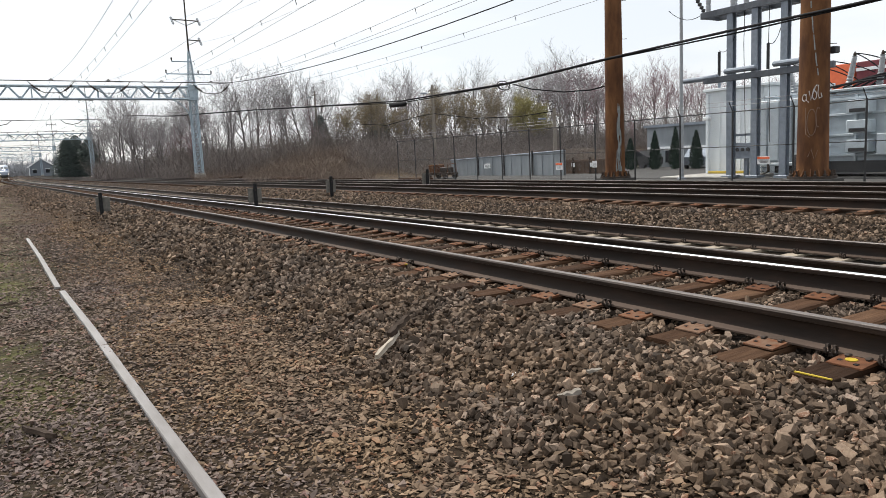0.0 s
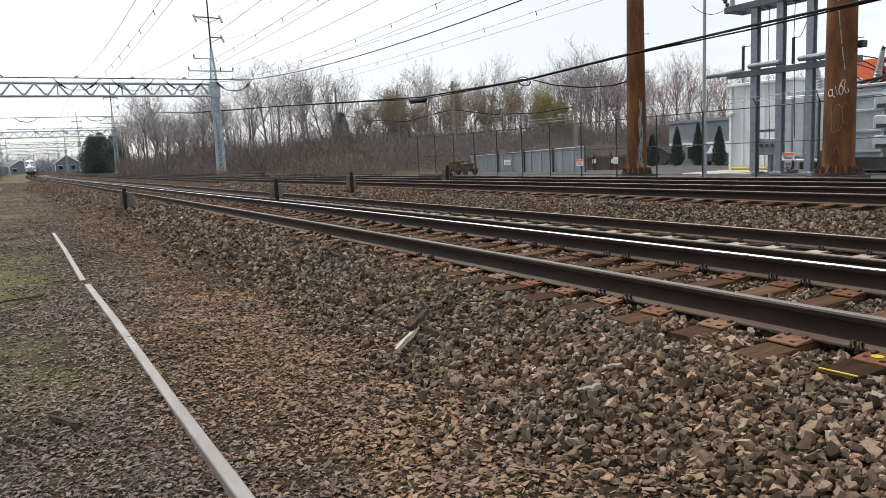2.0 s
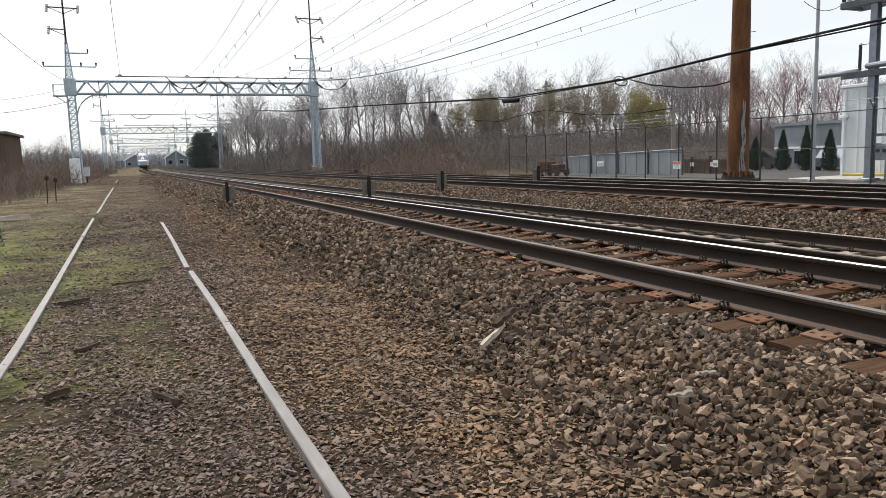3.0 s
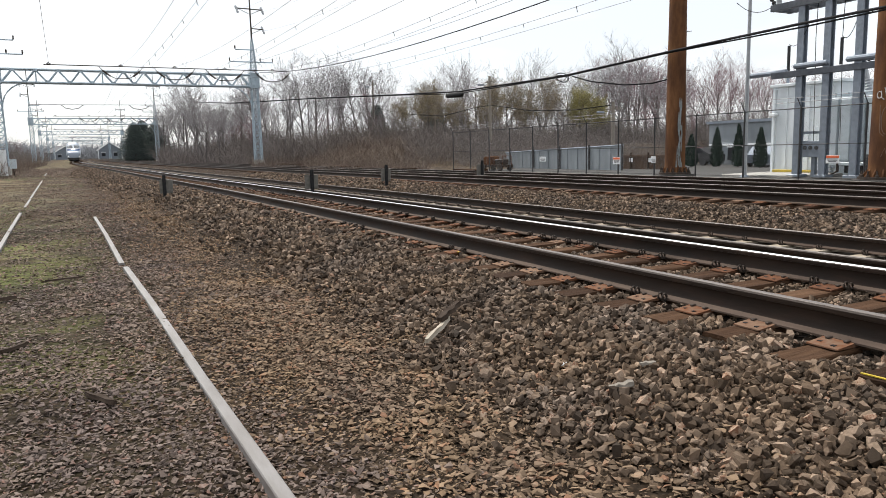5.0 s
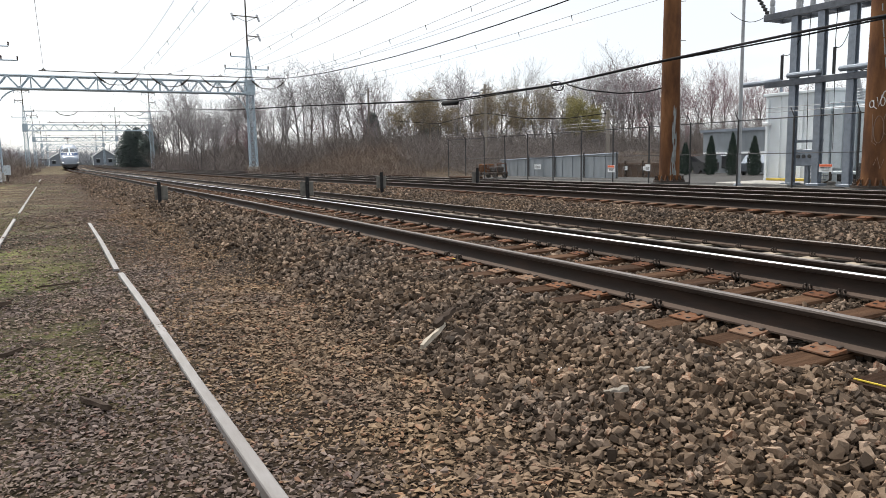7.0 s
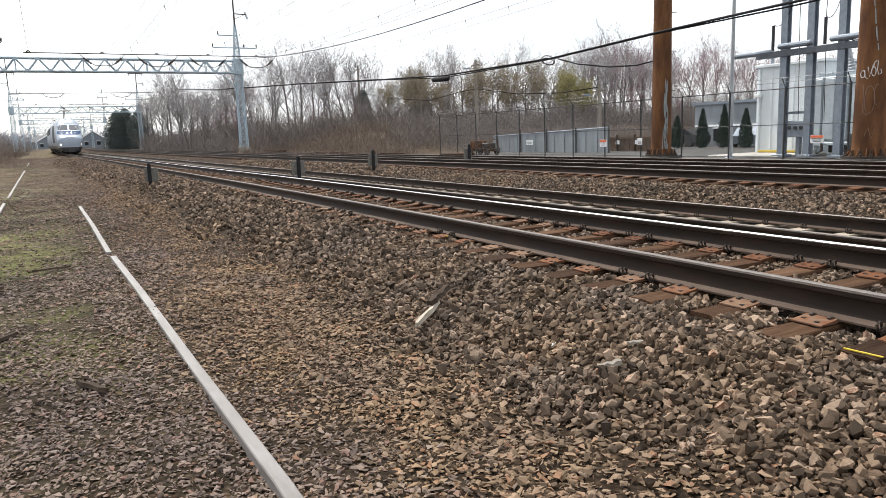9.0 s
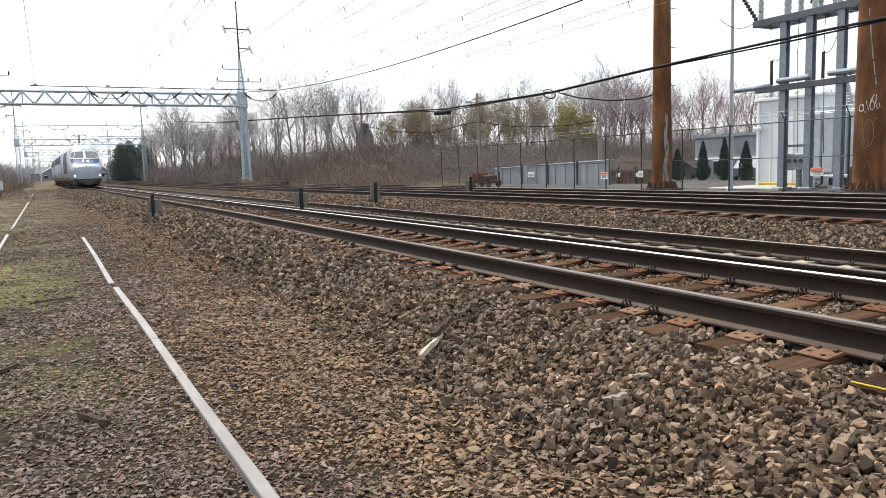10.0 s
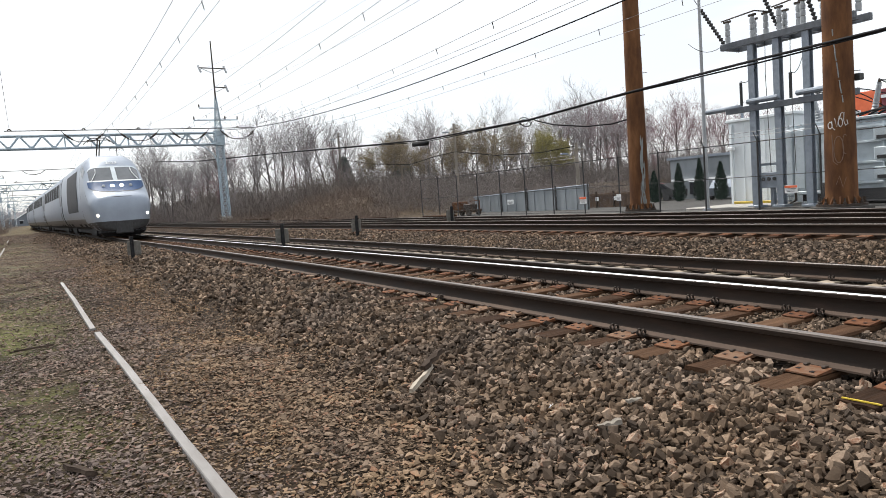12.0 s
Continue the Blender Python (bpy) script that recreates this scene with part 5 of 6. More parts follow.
# ---- fence ----
fence = thing("chain_link_fence", "tall chain-link fence on thin dark posts with barbed wire", "fence")
FX = 23.5
posts = [9.9 + 2.45 * k for k in range(15)]
for k, y in enumerate(posts):
    pz = ground_z(FX, y)
    p = part("post", Shape().tube([(FX, y, pz - 0.2), (FX, y, 2.25)], 0.035, 7), M_DARK, fence, smooth=True)
    part("barb_arm", Shape().tube([(FX, y, 2.22), (FX - 0.22, y, 2.55)], 0.018, 5), M_DARK, p)
for z, r in ((2.2, 0.022), (0.9, 0.016), (-0.3, 0.012)):
    part("rail", Shape().tube([(FX, posts[0], z), (FX, posts[-1], z)], r, 6), M_DARK, fence)
for e in (0.12, 0.22):
    part("barbed_wire", Shape().tube([(FX - e, posts[0], 2.24 + e * 1.5), (FX - e, posts[-1], 2.24 + e * 1.5)], 0.009, 4), M_WIRE, fence)
link = Shape()
length, height, step = posts[-1] - posts[0], 2.5, 0.09
for sgn in (1, -1):
    k = -height
    while k < length:
        a0, a1 = max(0.0, k), min(length, k + height)
        y0, y1 = posts[0] + a0, posts[0] + a1
        z0, z1 = (a0 - k, a1 - k) if sgn > 0 else (height - (a0 - k), height - (a1 - k))
        link.tube([(FX, y0, -0.3 + z0), (FX, y1, -0.3 + z1)], 0.001, 3, False)
        k += step
part("wire_mesh", link, M_WIRE, fence)["kind"] = "stuff"


def warning_sign(x, y, z, w, h, band):
    sg = thing("warning_sign", "small white warning sign with a coloured band, wired to the fence", "sign", pose(x, y, z, 0, 0, -90), "signs on the fence")
    part("plate", Shape().box((0, 0, 0), (w, 0.02, h), bevel=0.004), M_WHITEPAINT, sg)
    if band is not None:
        part("band", Shape().box((0, -0.014, h * 0.32), (w * 0.96, 0.012, h * 0.3)), band, sg)
    for k in range(3):
        part("text_bar", Shape().box((0, -0.013, h * (0.05 - 0.16 * k)), (w * (0.78 - 0.1 * k), 0.008, h * 0.06)), M_DARK, sg)


warning_sign(23.44, 27.1, 0.29, 0.5, 0.34, M_ORANGE)
warning_sign(23.44, 15.9, 0.36, 0.5, 0.28, M_ORANGE)
warning_sign(23.44, 24.6, 0.35, 0.3, 0.3, None)
warning_sign(29.9, 42.5, 0.2, 0.8, 0.35, None)


# ---- grey sheet-metal wall, machine, far lot ----
wall_s = thing("sheet_metal_wall", "long low wall of grey upright metal sheets", "wall")
for k in range(24):
    y0 = 34.1 + k * 0.56
    top = 1.02 - 0.025 * (y0 - 34)
    part("panel", Shape().box((30.0 + 0.03 * (k % 2), y0 + 0.28, (top - 0.6) / 2), (0.07, 0.54, top + 0.6)), M_CORR, wall_s)
part("cap", Shape().tube([(29.97, 34.05, 1.06), (29.97, 47.6, 0.71)], 0.05, 6), M_GALV, wall_s)
for k in range(5):
    y0 = 34.1 + k * 3.2
    part("post", Shape().box((29.93, y0, 0.3 - 0.02 * k), (0.08, 0.08, 1.7)), M_DARK, wall_s)

bf = thing("board_fence", "low dark brown board fence with small white signs", "fence")
for k in range(9):
    part("board", Shape().box((33.0 + 0.02 * (k % 2), 33.6 + 0.56 * k, -0.1), (0.06, 0.53, 1.0), bevel=0.008), M_DARKBOARD, bf)
for k in range(4):
    part("post", Shape().box((32.93, 33.35 + 1.66 * k, -0.05), (0.09, 0.09, 1.2)), M_DARKWOOD, bf)
part("rail", Shape().box((32.94, 35.8, 0.3), (0.05, 5.0, 0.09)), M_DARKBOARD, bf)
for y in (36.6, 34.9):
    part("sign_plate", Shape().box((32.9, y, 0.05), (0.02, 0.34, 0.26), bevel=0.004), M_WHITEPAINT, bf, "small plain white plate")

mc = thing("rusty_machine", "small rusty orange-brown track machine", "machine", pose(25.2, 41.2, ground_z(25.2, 41.2), 0, 0, 12))
part("frame", Shape().box((0, 0, 0.35), (1.0, 2.2, 0.16), bevel=0.02), M_DARKWOOD, mc)
part("engine", Shape().box((0, 0.5, 0.7), (0.8, 0.8, 0.55), bevel=0.04), M_RUSTPOLE, mc)
part("hood", Shape().box((0, -0.5, 0.62), (0.7, 0.7, 0.35), bevel=0.04), M_IRON, mc)
for x in (-0.45, 0.45):
    for y in (-0.8, 0.8):
        part("wheel", Shape().tube([(x - 0.06, y, 0.22), (x + 0.06, y, 0.22)], 0.22, 12), M_IRON, mc, smooth=True)
part("rail_bar", Shape().tube([(-0.4, -1.0, 0.4), (-0.4, -1.0, 1.0), (0.4, -1.0, 1.0), (0.4, -1.0, 0.4)], 0.03, 6), M_PLATE, mc)

for x, y, h, w in ((40.0, 35.8, 2.75, 0.5), (40.0, 33.95, 2.9, 0.48), (40.0, 32.2, 2.6, 0.52), (39.0, 37.2, 2.3, 0.55)):
    rng = random.Random(int(y * 10))
    c = thing("arborvitae", "narrow clipped dark evergreen shrub", "shrub", pose(x, y, ground_z(x, y) - 0.05), "row of dark evergreens")
    part("trunk", Shape().tube([(0, 0, 0), (0, 0, 0.7)], [0.06, 0.04], 6), M_BARK, c)
    s = Shape()
    for k in range(900):
        t = rng.random() ** 0.8
        r = w * (1 - t ** 1.7) * (0.75 + 0.3 * rng.random()) * min(1, 0.55 + t * 4)
        q = rng.uniform(0, 6.283)
        p = Vector((r * math.cos(q), r * math.sin(q), 0.1 + t * (h - 0.1)))
        d = Vector((math.cos(q) * 0.5, math.sin(q) * 0.5, 1)).normalized() * rng.uniform(0.1, 0.22)
        e = Vector((-math.sin(q), math.cos(q), rng.uniform(-0.3, 0.3))) * rng.uniform(0.05, 0.1)
        s.add([p - e, p + e, p + d], [(0, 1, 2)])
    core = [(w * 0.5 * (1 - (k / 8) ** 1.7) + 0.01, 0.15 + (h - 0.35) * k / 8) for k in range(9)]
    s.lathe((0, 0, 0), core, 8)
    part("foliage", s, M_EVERGREEN, c)

gb = thing("low_grey_building", "low grey flat-roofed commercial building", "building")
part("wall", Shape().box((50, 33.0, 0.85), (8, 18, 3.5)), M_CORR, gb)
part("roof", Shape().box((50, 33.0, 2.68), (8.4, 18.4, 0.2)), M_GALV, gb)
part("fascia", Shape().box((45.95, 33, 0.9), (0.12, 17.8, 0.16)), M_WHITEPAINT, gb)
for y in (39.3, 36.5, 33.5):
    w_ = part("window", Shape().box((45.96, y, 0.2), (0.1, 1.4, 1.0)), M_GLASS, gb)
    part("frame", Shape().box((45.93, y, 0.72), (0.1, 1.55, 0.08)), M_WHITEPAINT, w_)


def car(x, y, rz, paint, label):
    c = thing("parked_car", label, "car", pose(x, y, ground_z(x, y) + 0.03, 0, 0, rz), "cars in the lot")
    s = Shape()
    prof = [(-2.1, 0.3), (2.1, 0.3), (2.15, 0.7), (1.2, 0.85), (0.7, 1.35), (-1.0, 1.4), (-1.75, 0.95), (-2.15, 0.85)]
    for w, k in ((0.82, 1.0),):
        n = len(prof)
        vs = [(px, -w, pz) for px, pz in prof] + [(px, w, pz) for px, pz in prof]
        s.add(vs, [tuple(range(n)), tuple(range(2 * n - 1, n - 1, -1))] + [(i, n + i, n + (i + 1) % n, (i + 1) % n) for i in range(n)])
    part("body", s, paint, c)
    for sd in (-1, 1):
        part("side_window", Shape().add([(px, sd * 0.832, pz) for px, pz in ((1.05, 0.9), (0.62, 1.28), (-0.95, 1.32), (-1.5, 0.95))], [(0, 1, 2, 3)]), M_GLASS, c)
        for px in (-1.35, 1.35):
            part("wheel", Shape().tube([(px, sd * 0.7, 0.32), (px, sd * 0.88, 0.32)], 0.32, 14), M_DARK, c, smooth=True)
    part("windscreen", Shape().add([(1.22, -0.7, 0.88), (1.22, 0.7, 0.88), (0.74, 0.62, 1.33), (0.74, -0.62, 1.33)], [(0, 1, 2, 3)]), M_GLASS, c)
    return c


car(43.5, 34.3, 20, M_GALV, "grey saloon car parked in the lot")
car(44.0, 41.5, 95, M_DARK, "black car parked near the trees")
car(46.0, 44.3, 95, M_MAROON, "dark red car parked near the trees")

tl = thing("roadside_hoarding", "orange and maroon container stack rising behind the transformer", "container")
part("orange_side", Shape().box((40, 22.35, 4.2), (2.4, 2.5, 1.5), bevel=0.03), M_ORANGE, tl, "orange sheet side")
part("maroon_side", Shape().box((40, 18.4, 4.25), (2.4, 5.2, 1.4), bevel=0.03), M_MAROON, tl, "maroon sheet side")
part("text_bar", Shape().box((38.77, 19.9, 4.55), (0.04, 2.2, 0.16)), M_WHITEPAINT, tl)
part("base", Shape().box((40, 19.8, 1.5), (2.3, 7.0, 4.4)), M_CORR, tl)

rng_d = random.Random(8)
for x, y, ln in ((18.9, 41, 6), (19.2, 52, 7), (18.4, 64, 8), (19.0, 33, 3)):
    t_ = thing("stacked_ties", "dark pile of discarded timber ties on the verge", "timber pile", pose(x + bend(y), y, ground_z(x + bend(y), y)), "timber piles on the verge")
    for k in range(5):
        part("tie", Shape().box((rng_d.uniform(-0.3, 0.3) + 0.28 * (k % 3) - 0.3, rng_d.uniform(-0.4, 0.4), 0.12 + 0.2 * (k // 3)), (0.23, ln * 0.8, 0.18), rng_d.uniform(-3, 3), bevel=0.015), M_TIE, t_)

for x, y, h in ((34, 85.3, 8.2), (34, 56.6, 6.2), (34, 39.7, 4.4), (36, 72, 6.5)):
    up = thing("utility_pole", "grey weathered timber utility pole at the wood's edge", "utility pole", pose(x, y, ground_z(x, y) - 0.3), "timber utility poles")
    part("shaft", Shape().tube([(0, 0, 0), (0, 0, h + 0.6)], [0.17, 0.11], 8), M_OLDWOOD, up, smooth=True)
    part("crossarm", Shape().box((0, 0, h + 0.1), (0.1, 1.5, 0.1)), M_OLDWOOD, up)
    part("lamp_head", Shape().box((-0.4, 0.9, h - 0.1), (0.6, 0.25, 0.14), bevel=0.03), M_GALV, up)


# ---- trees ----
def blade(s, p, d, length, w, rng):
    """Fine twig: a slender kinked sliver."""
    a = d.cross(Vector((rng.gauss(0, 1), rng.gauss(0, 1), rng.gauss(0, 1)))).normalized() * w
    m = p + d * length * 0.5 + Vector((rng.gauss(0, 0.05), rng.gauss(0, 0.05), rng.gauss(0.02, 0.04))) * length
    e = p + d * length + Vector((0, 0, rng.uniform(-0.05, 0.16))) * length
    s.add([p - a, p + a, m + a * 0.7, m - a * 0.7, e], [(0, 1, 2, 3), (3, 2, 4)])


def branch(s, p, d, length, r, rng, depth, fine, plan, low):
    n = (7, 4, 2, 2, 1)[depth]
    pts, cur, dd = [p.copy()], p.copy(), d.copy()
    wig = 0.05 if depth == 0 else 0.1
    for i in range(n):
        dd = (dd + Vector((rng.gauss(0, wig), rng.gauss(0, wig), rng.gauss(0.05, 0.05)))).normalized()
        cur = cur + dd * (length / n)
        pts.append(cur.copy())
    radii = [max(0.008, r * (1 - 0.72 * i / n)) for i in range(n + 1)]
    if depth < 3:
        (s if depth < 2 else fine).tube(pts, radii, (7, 5, 3)[depth], False)
    else:
        blade(fine, p, (pts[-1] - p).normalized(), length, 0.013 if depth == 3 else 0.009, rng)
    if depth >= len(plan):
        return
    kids = plan[depth]
    for k in range(kids):
        t = low + (1 - low) * (k + rng.random()) / kids if depth == 0 else 0.18 + 0.82 * (k + rng.random()) / kids
        i = min(n - 1, int(t * n))
        q = pts[i].lerp(pts[i + 1], t * n - i)
        side = Vector((rng.gauss(0, 1), rng.gauss(0, 1), rng.gauss(0.05, 0.35))).normalized()
        axis = (pts[i + 1] - pts[i]).normalized()
        nd = (axis * rng.uniform(0.6, 1.0) + side * rng.uniform(0.5, 0.9) + Vector((0, 0, 0.2))).normalized()
        reach = length * rng.uniform(0.42, 0.68) * (1.15 - 0.45 * t if depth == 0 else 1.0)
        branch(s, q, nd, reach, max(0.011, radii[i] * rng.uniform(0.45, 0.65)), rng, depth + 1, fine, plan, low)


def tree_kind(seed, h, plan, leaves=0, leaf_mat=None, twig=None, leaf=0.16, trunk_part=0.64, low=0.48):
    rng = random.Random(seed)
    wood, fine = Shape(), Shape()
    branch(wood, Vector((0, 0, -0.3)), Vector((rng.gauss(0, 0.04), rng.gauss(0, 0.04), 1)).normalized(), h * trunk_part, h * 0.013, rng, 0, fine, plan, low)
    trunk, crown = wood.mesh("trunk", M_BARK), fine.mesh("crown", twig or M_TWIG)
    bud = None
    if leaves:
        s = Shape()
        tips = [fine.v[rng.randrange(len(fine.v))] for _ in range(leaves)]
        for p in tips:
            p = Vector(p) + Vector((rng.gauss(0, 0.3), rng.gauss(0, 0.3), rng.gauss(0, 0.3)))
            a = Vector((rng.gauss(0, 1), rng.gauss(0, 1), rng.gauss(0, 1))).normalized() * leaf
            b = a.cross(Vector((rng.gauss(0, 1), rng.gauss(0, 1), rng.gauss(0, 1)))).normalized() * leaf * 0.7
            s.add([p - a, p + b, p + a, p - b], [(0, 1, 2, 3)])
        bud = s.mesh("budding_leaves", leaf_mat)
    return trunk, crown, bud


BARE = [tree_kind(k, 12, (10, 5, 5, 4), low=0.22 + 0.06 * k, trunk_part=0.74 - 0.02 * k) for k in range(5)]
SLIM = [tree_kind(20 + k, 12, (9, 5, 4, 4), trunk_part=0.82, low=0.28) for k in range(3)]
REDDISH = [tree_kind(30 + k, 12, (9, 5, 5, 4), twig=M_TWIGRED, low=0.26, trunk_part=0.68) for k in range(2)]
DULLGREEN = [tree_kind(40 + k, 12, (9, 5, 4, 4), 5000, M_BUDDULL, leaf=0.085, low=0.25) for k in range(2)]
YELLOW = [tree_kind(50, 12, (12, 6, 4, 3), 12000, M_BUD, leaf=0.09, low=0.2)]


def plant(kind, x, y, h, label, rng):
    trunk, crown, bud = kind
    t = thing("tree", label, "tree", None, "trees of the wood")
    part("trunk", trunk, None, t)
    part("crown", crown, None, t)
    if bud:
        part("budding_leaves", bud, None, t)
    k = h / 12.0
    t.matrix_basis = pose(x, y, ground_z(x, y), 0, 0, rng.uniform(0, 360)) @ Matrix.Diagonal((k * rng.uniform(0.85, 1.1), k * rng.uniform(0.85, 1.1), k, 1))


SKY_AZ = [4, 6.5, 8.1, 10.4, 12.6, 14.9, 17.5, 20, 23.5, 26.2, 30.7, 33.8, 36.5, 38.6, 42.4, 44.5, 48.5, 51, 58.5, 75]
SKY_TAN = [0.05, 0.075, 0.082, 0.066, 0.096, 0.12, 0.132, 0.115, 0.095, 0.1, 0.114, 0.11, 0.09, 0.088, 0.103, 0.083, 0.092, 0.082, 0.072, 0.07]
rng_t = random.Random(77)
for az0, az1, n, d0, d1, kinds, f0, f1, label in (
        (11.5, 22, 11, 88, 125, BARE, 0.75, 1.03, "tall bare grey tree in early spring"),
        (12, 30, 11, 100, 150, SLIM + REDDISH, 0.6, 0.9, "bare slender tree in early spring"),
        (21, 36, 16, 90, 120, BARE, 0.7, 1.03, "bare spreading grey tree at the wood's edge"),
        (24, 38, 16, 74, 100, DULLGREEN, 0.5, 0.85, "tree with a haze of dull green buds"),
        (36, 46, 18, 85, 115, BARE + SLIM, 0.8, 1.03, "bare tree behind the car park"),
        (40, 62, 46, 95, 130, REDDISH, 0.75, 1.06, "bare tree with reddish budding twigs"),
        (5.8, 11.8, 26, 105, 190, BARE + SLIM, 0.7, 1.0, "bare tree beside the far tracks"),
        (8, 14, 12, 95, 150, REDDISH + BARE, 0.5, 0.8, "low bare tree in the thicket"),
        (9.5, 62, 66, 80, 118, BARE + REDDISH + SLIM, 0.34, 0.62, "small bare tree of the understorey"),
        (62, 78, 6, 95, 120, BARE, 0.7, 1.0, "bare tree beyond the substation")):
    for k in range(n):
        az = az0 + (az1 - az0) * (k + rng_t.random()) / n
        dist = rng_t.uniform(d0, d1)
        x, y = dist * math.sin(radians(az)), dist * math.cos(radians(az))
        top = float(np.interp(az, SKY_AZ, SKY_TAN)) * dist + 1.0
        h = max(3.5, (top - ground_z(x, y)) * rng_t.uniform(f0, f1) * 1.2)
        plant(rng_t.choice(kinds), x, y, h, label, rng_t)
plant(YELLOW[0], 49.0, 62.6, 6.6, "round tree with bright yellow-green spring buds", rng_t)
plant(YELLOW[0], 51.5, 63.0, 5.6, "round tree with bright yellow-green spring buds", rng_t)
for x, y, h in ((-27, 52, 8.5), (-31, 60, 10), (-24, 63, 7), (-34, 48, 9), (-29, 74, 9.5), (-20, 82, 7.5), (-37, 66, 11), (-25, 95, 8.5)):
    plant(rng_t.choice(BARE + SLIM), x, y, h, "bare grey tree beyond the yard's brush", rng_t)
for k in range(44):
    y = rng_t.uniform(80, 330)
    x = rng_t.uniform(-40, -11) - 0.012 * y
    plant(rng_t.choice(SLIM + REDDISH), x, y, rng_t.uniform(3.5, 5.5) + 0.012 * y, "low bare tree on the bank of the line", rng_t)


def conifer(x, y, h, w, label):
    rng = random.Random(int(x * 7 + y))
    c = thing("evergreen_tree", label, "tree", pose(x, y, ground_z(x, y)), "dark evergreens")
    part("trunk", Shape().tube([(0, 0, -0.3), (0, 0, h * 0.9)], [0.22, 0.04], 7), M_BARK, c)
    s = Shape()
    for k in range(7000):
        t = rng.random()
        r = w * (1 - t ** 1.6) ** 0.8 * rng.uniform(0.3, 1.05)
        q = rng.uniform(0, 6.283)
        p = Vector((r * math.cos(q), r * math.sin(q), 0.4 + t * (h - 0.4)))
        d = Vector((math.cos(q), math.sin(q), -0.35)).normalized() * rng.uniform(0.3, 0.7)
        e = Vector((-math.sin(q), math.cos(q), rng.uniform(-0.3, 0.3))) * rng.uniform(0.12, 0.25)
        s.add([p - e, p + e, p + d], [(0, 1, 2)])
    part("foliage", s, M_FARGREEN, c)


for x, y, h, w in ((11.6, 172, 8.6, 3.6), (13.6, 176, 9.4, 4.0), (15.8, 170, 8.8, 3.8), (48, 96, 7.4, 1.9), (42, 104, 6.8, 1.7)):
    conifer(x, y, h, w, "dark broad evergreen beside the line" if y > 150 else "dark evergreen among bare trees")


# ---- brush and grass ----
def brushwood(name, label, zones, mat, seed, category="brush"):
    rng = np.random.RandomState(seed)
    s = Shape()
    vs, fs, k = [], [], 0
    for spot, n, h0, h1, w in zones:
        for _ in range(n):
            x, y = spot(rng)
            lump = 0.5 + noise.noise((x * 0.16, y * 0.11, seed)) + 0.5 * noise.noise((x * 0.5, y * 0.4, seed + 3.0))
            if rng.uniform() > 0.35 + lump:
                continue
            top = rng.uniform(h0, h1) * min(1.35, max(0.35, 0.3 + 1.1 * lump))
            z, h = ground_z(x, y) - 0.05, top
            if h1 > 0.8 and rng.uniform() < 0.7:
                h = rng.uniform(0.3, 0.55) * top + 0.15
                z += rng.uniform(0, max(0.1, top - h))
            lx, ly = rng.normal(0, 0.62 * h), rng.normal(0, 0.62 * h)
            mx, my = lx * 0.5 + rng.normal(0, 0.12 * h), ly * 0.5 + rng.normal(0, 0.12 * h)
            a = rng.uniform(0, 3.14)
            cx, cy = math.cos(a) * w, math.sin(a) * w
            vs += [(x - cx, y - cy, z), (x + cx, y + cy, z), (x + mx + cx * 0.7, y + my + cy * 0.7, z + h * 0.55), (x + mx - cx * 0.7, y + my - cy * 0.7, z + h * 0.55), (x + lx, y + ly, z + h * rng.uniform(0.55, 1.05))]
            fs += [(k, k + 1, k + 2, k + 3), (k + 3, k + 2, k + 4)]
            k += 5
    s.v, s.f, s.mi = vs, fs, [0] * len(fs)
    return thing(name, label, category, shape=s, mats=mat, kind="stuff")


def polar(az0, az1, d0, d1):
    def f(rng):
        az, d = radians(rng.uniform(az0, az1)), rng.uniform(d0, d1)
        return d * math.sin(az), d * math.cos(az)
    return f


def rect(x0, x1, y0, y1):
    return lambda rng: (rng.uniform(x0, x1), rng.uniform(y0, y1))


brushwood("undergrowth", "tangled brown leafless undergrowth filling the wood", [
    (polar(10, 41, 76, 112), 62000, 0.9, 4.4, 0.012), (polar(5.5, 14, 95, 190), 24000, 1.2, 4.6, 0.016), (polar(38, 66, 80, 112), 42000, 0.9, 4.4, 0.013), (polar(24, 40, 56, 80), 20000, 0.6, 2.6, 0.009),
    (rect(-46, -9, 110, 330), 22000, 1.2, 5.5, 0.025)], M_UNDER, 31)
brushwood("saplings", "grey leafless saplings standing close behind the wood's edge", [
    (polar(10, 41, 105, 135), 20000, 1.5, 6.2, 0.014), (polar(38, 66, 104, 130), 15000, 1.5, 5.2, 0.014), (polar(5.5, 13, 110, 200), 6000, 1.5, 5.0, 0.02)], M_TWIG, 36)
brushwood("thicket", "dense dry brown thicket along the far bank", [
    (polar(12, 29, 56, 84), 13000, 0.5, 2.0, 0.01), (polar(16, 26, 44, 60), 4000, 0.4, 1.3, 0.008), (lambda r: (r.uniform(19.5, 23) + 0.0, r.uniform(46, 110)), 5000, 0.3, 1.1, 0.01)], M_BRUSH, 32)
brushwood("dry_brush", "reddish dry brush along the yard's edge", [
    (rect(-26, -5.2, 24, 70), 30000, 0.5, 2.5, 0.009), (rect(-26, -6, 70, 170), 12000, 0.5, 2.4, 0.016), (rect(-9, -5, 78, 150), 4000, 0.4, 1.4, 0.014)], M_BRUSH, 33)
brushwood("bank_scrub", "low brown scrub over the slope behind the fence", [(rect(27, 58, 46, 66), 16000, 0.4, 1.9, 0.009)], M_UNDER, 37)
brushwood("distant_wood", "belt of trees far down the line, paled to suggest haze", [(rect(-70, 60, 520, 640), 16000, 5.0, 13.0, 0.22), (rect(-60, -16, 330, 520), 9000, 3.0, 9.0, 0.12)], M_FARWOOD, 39, "trees")
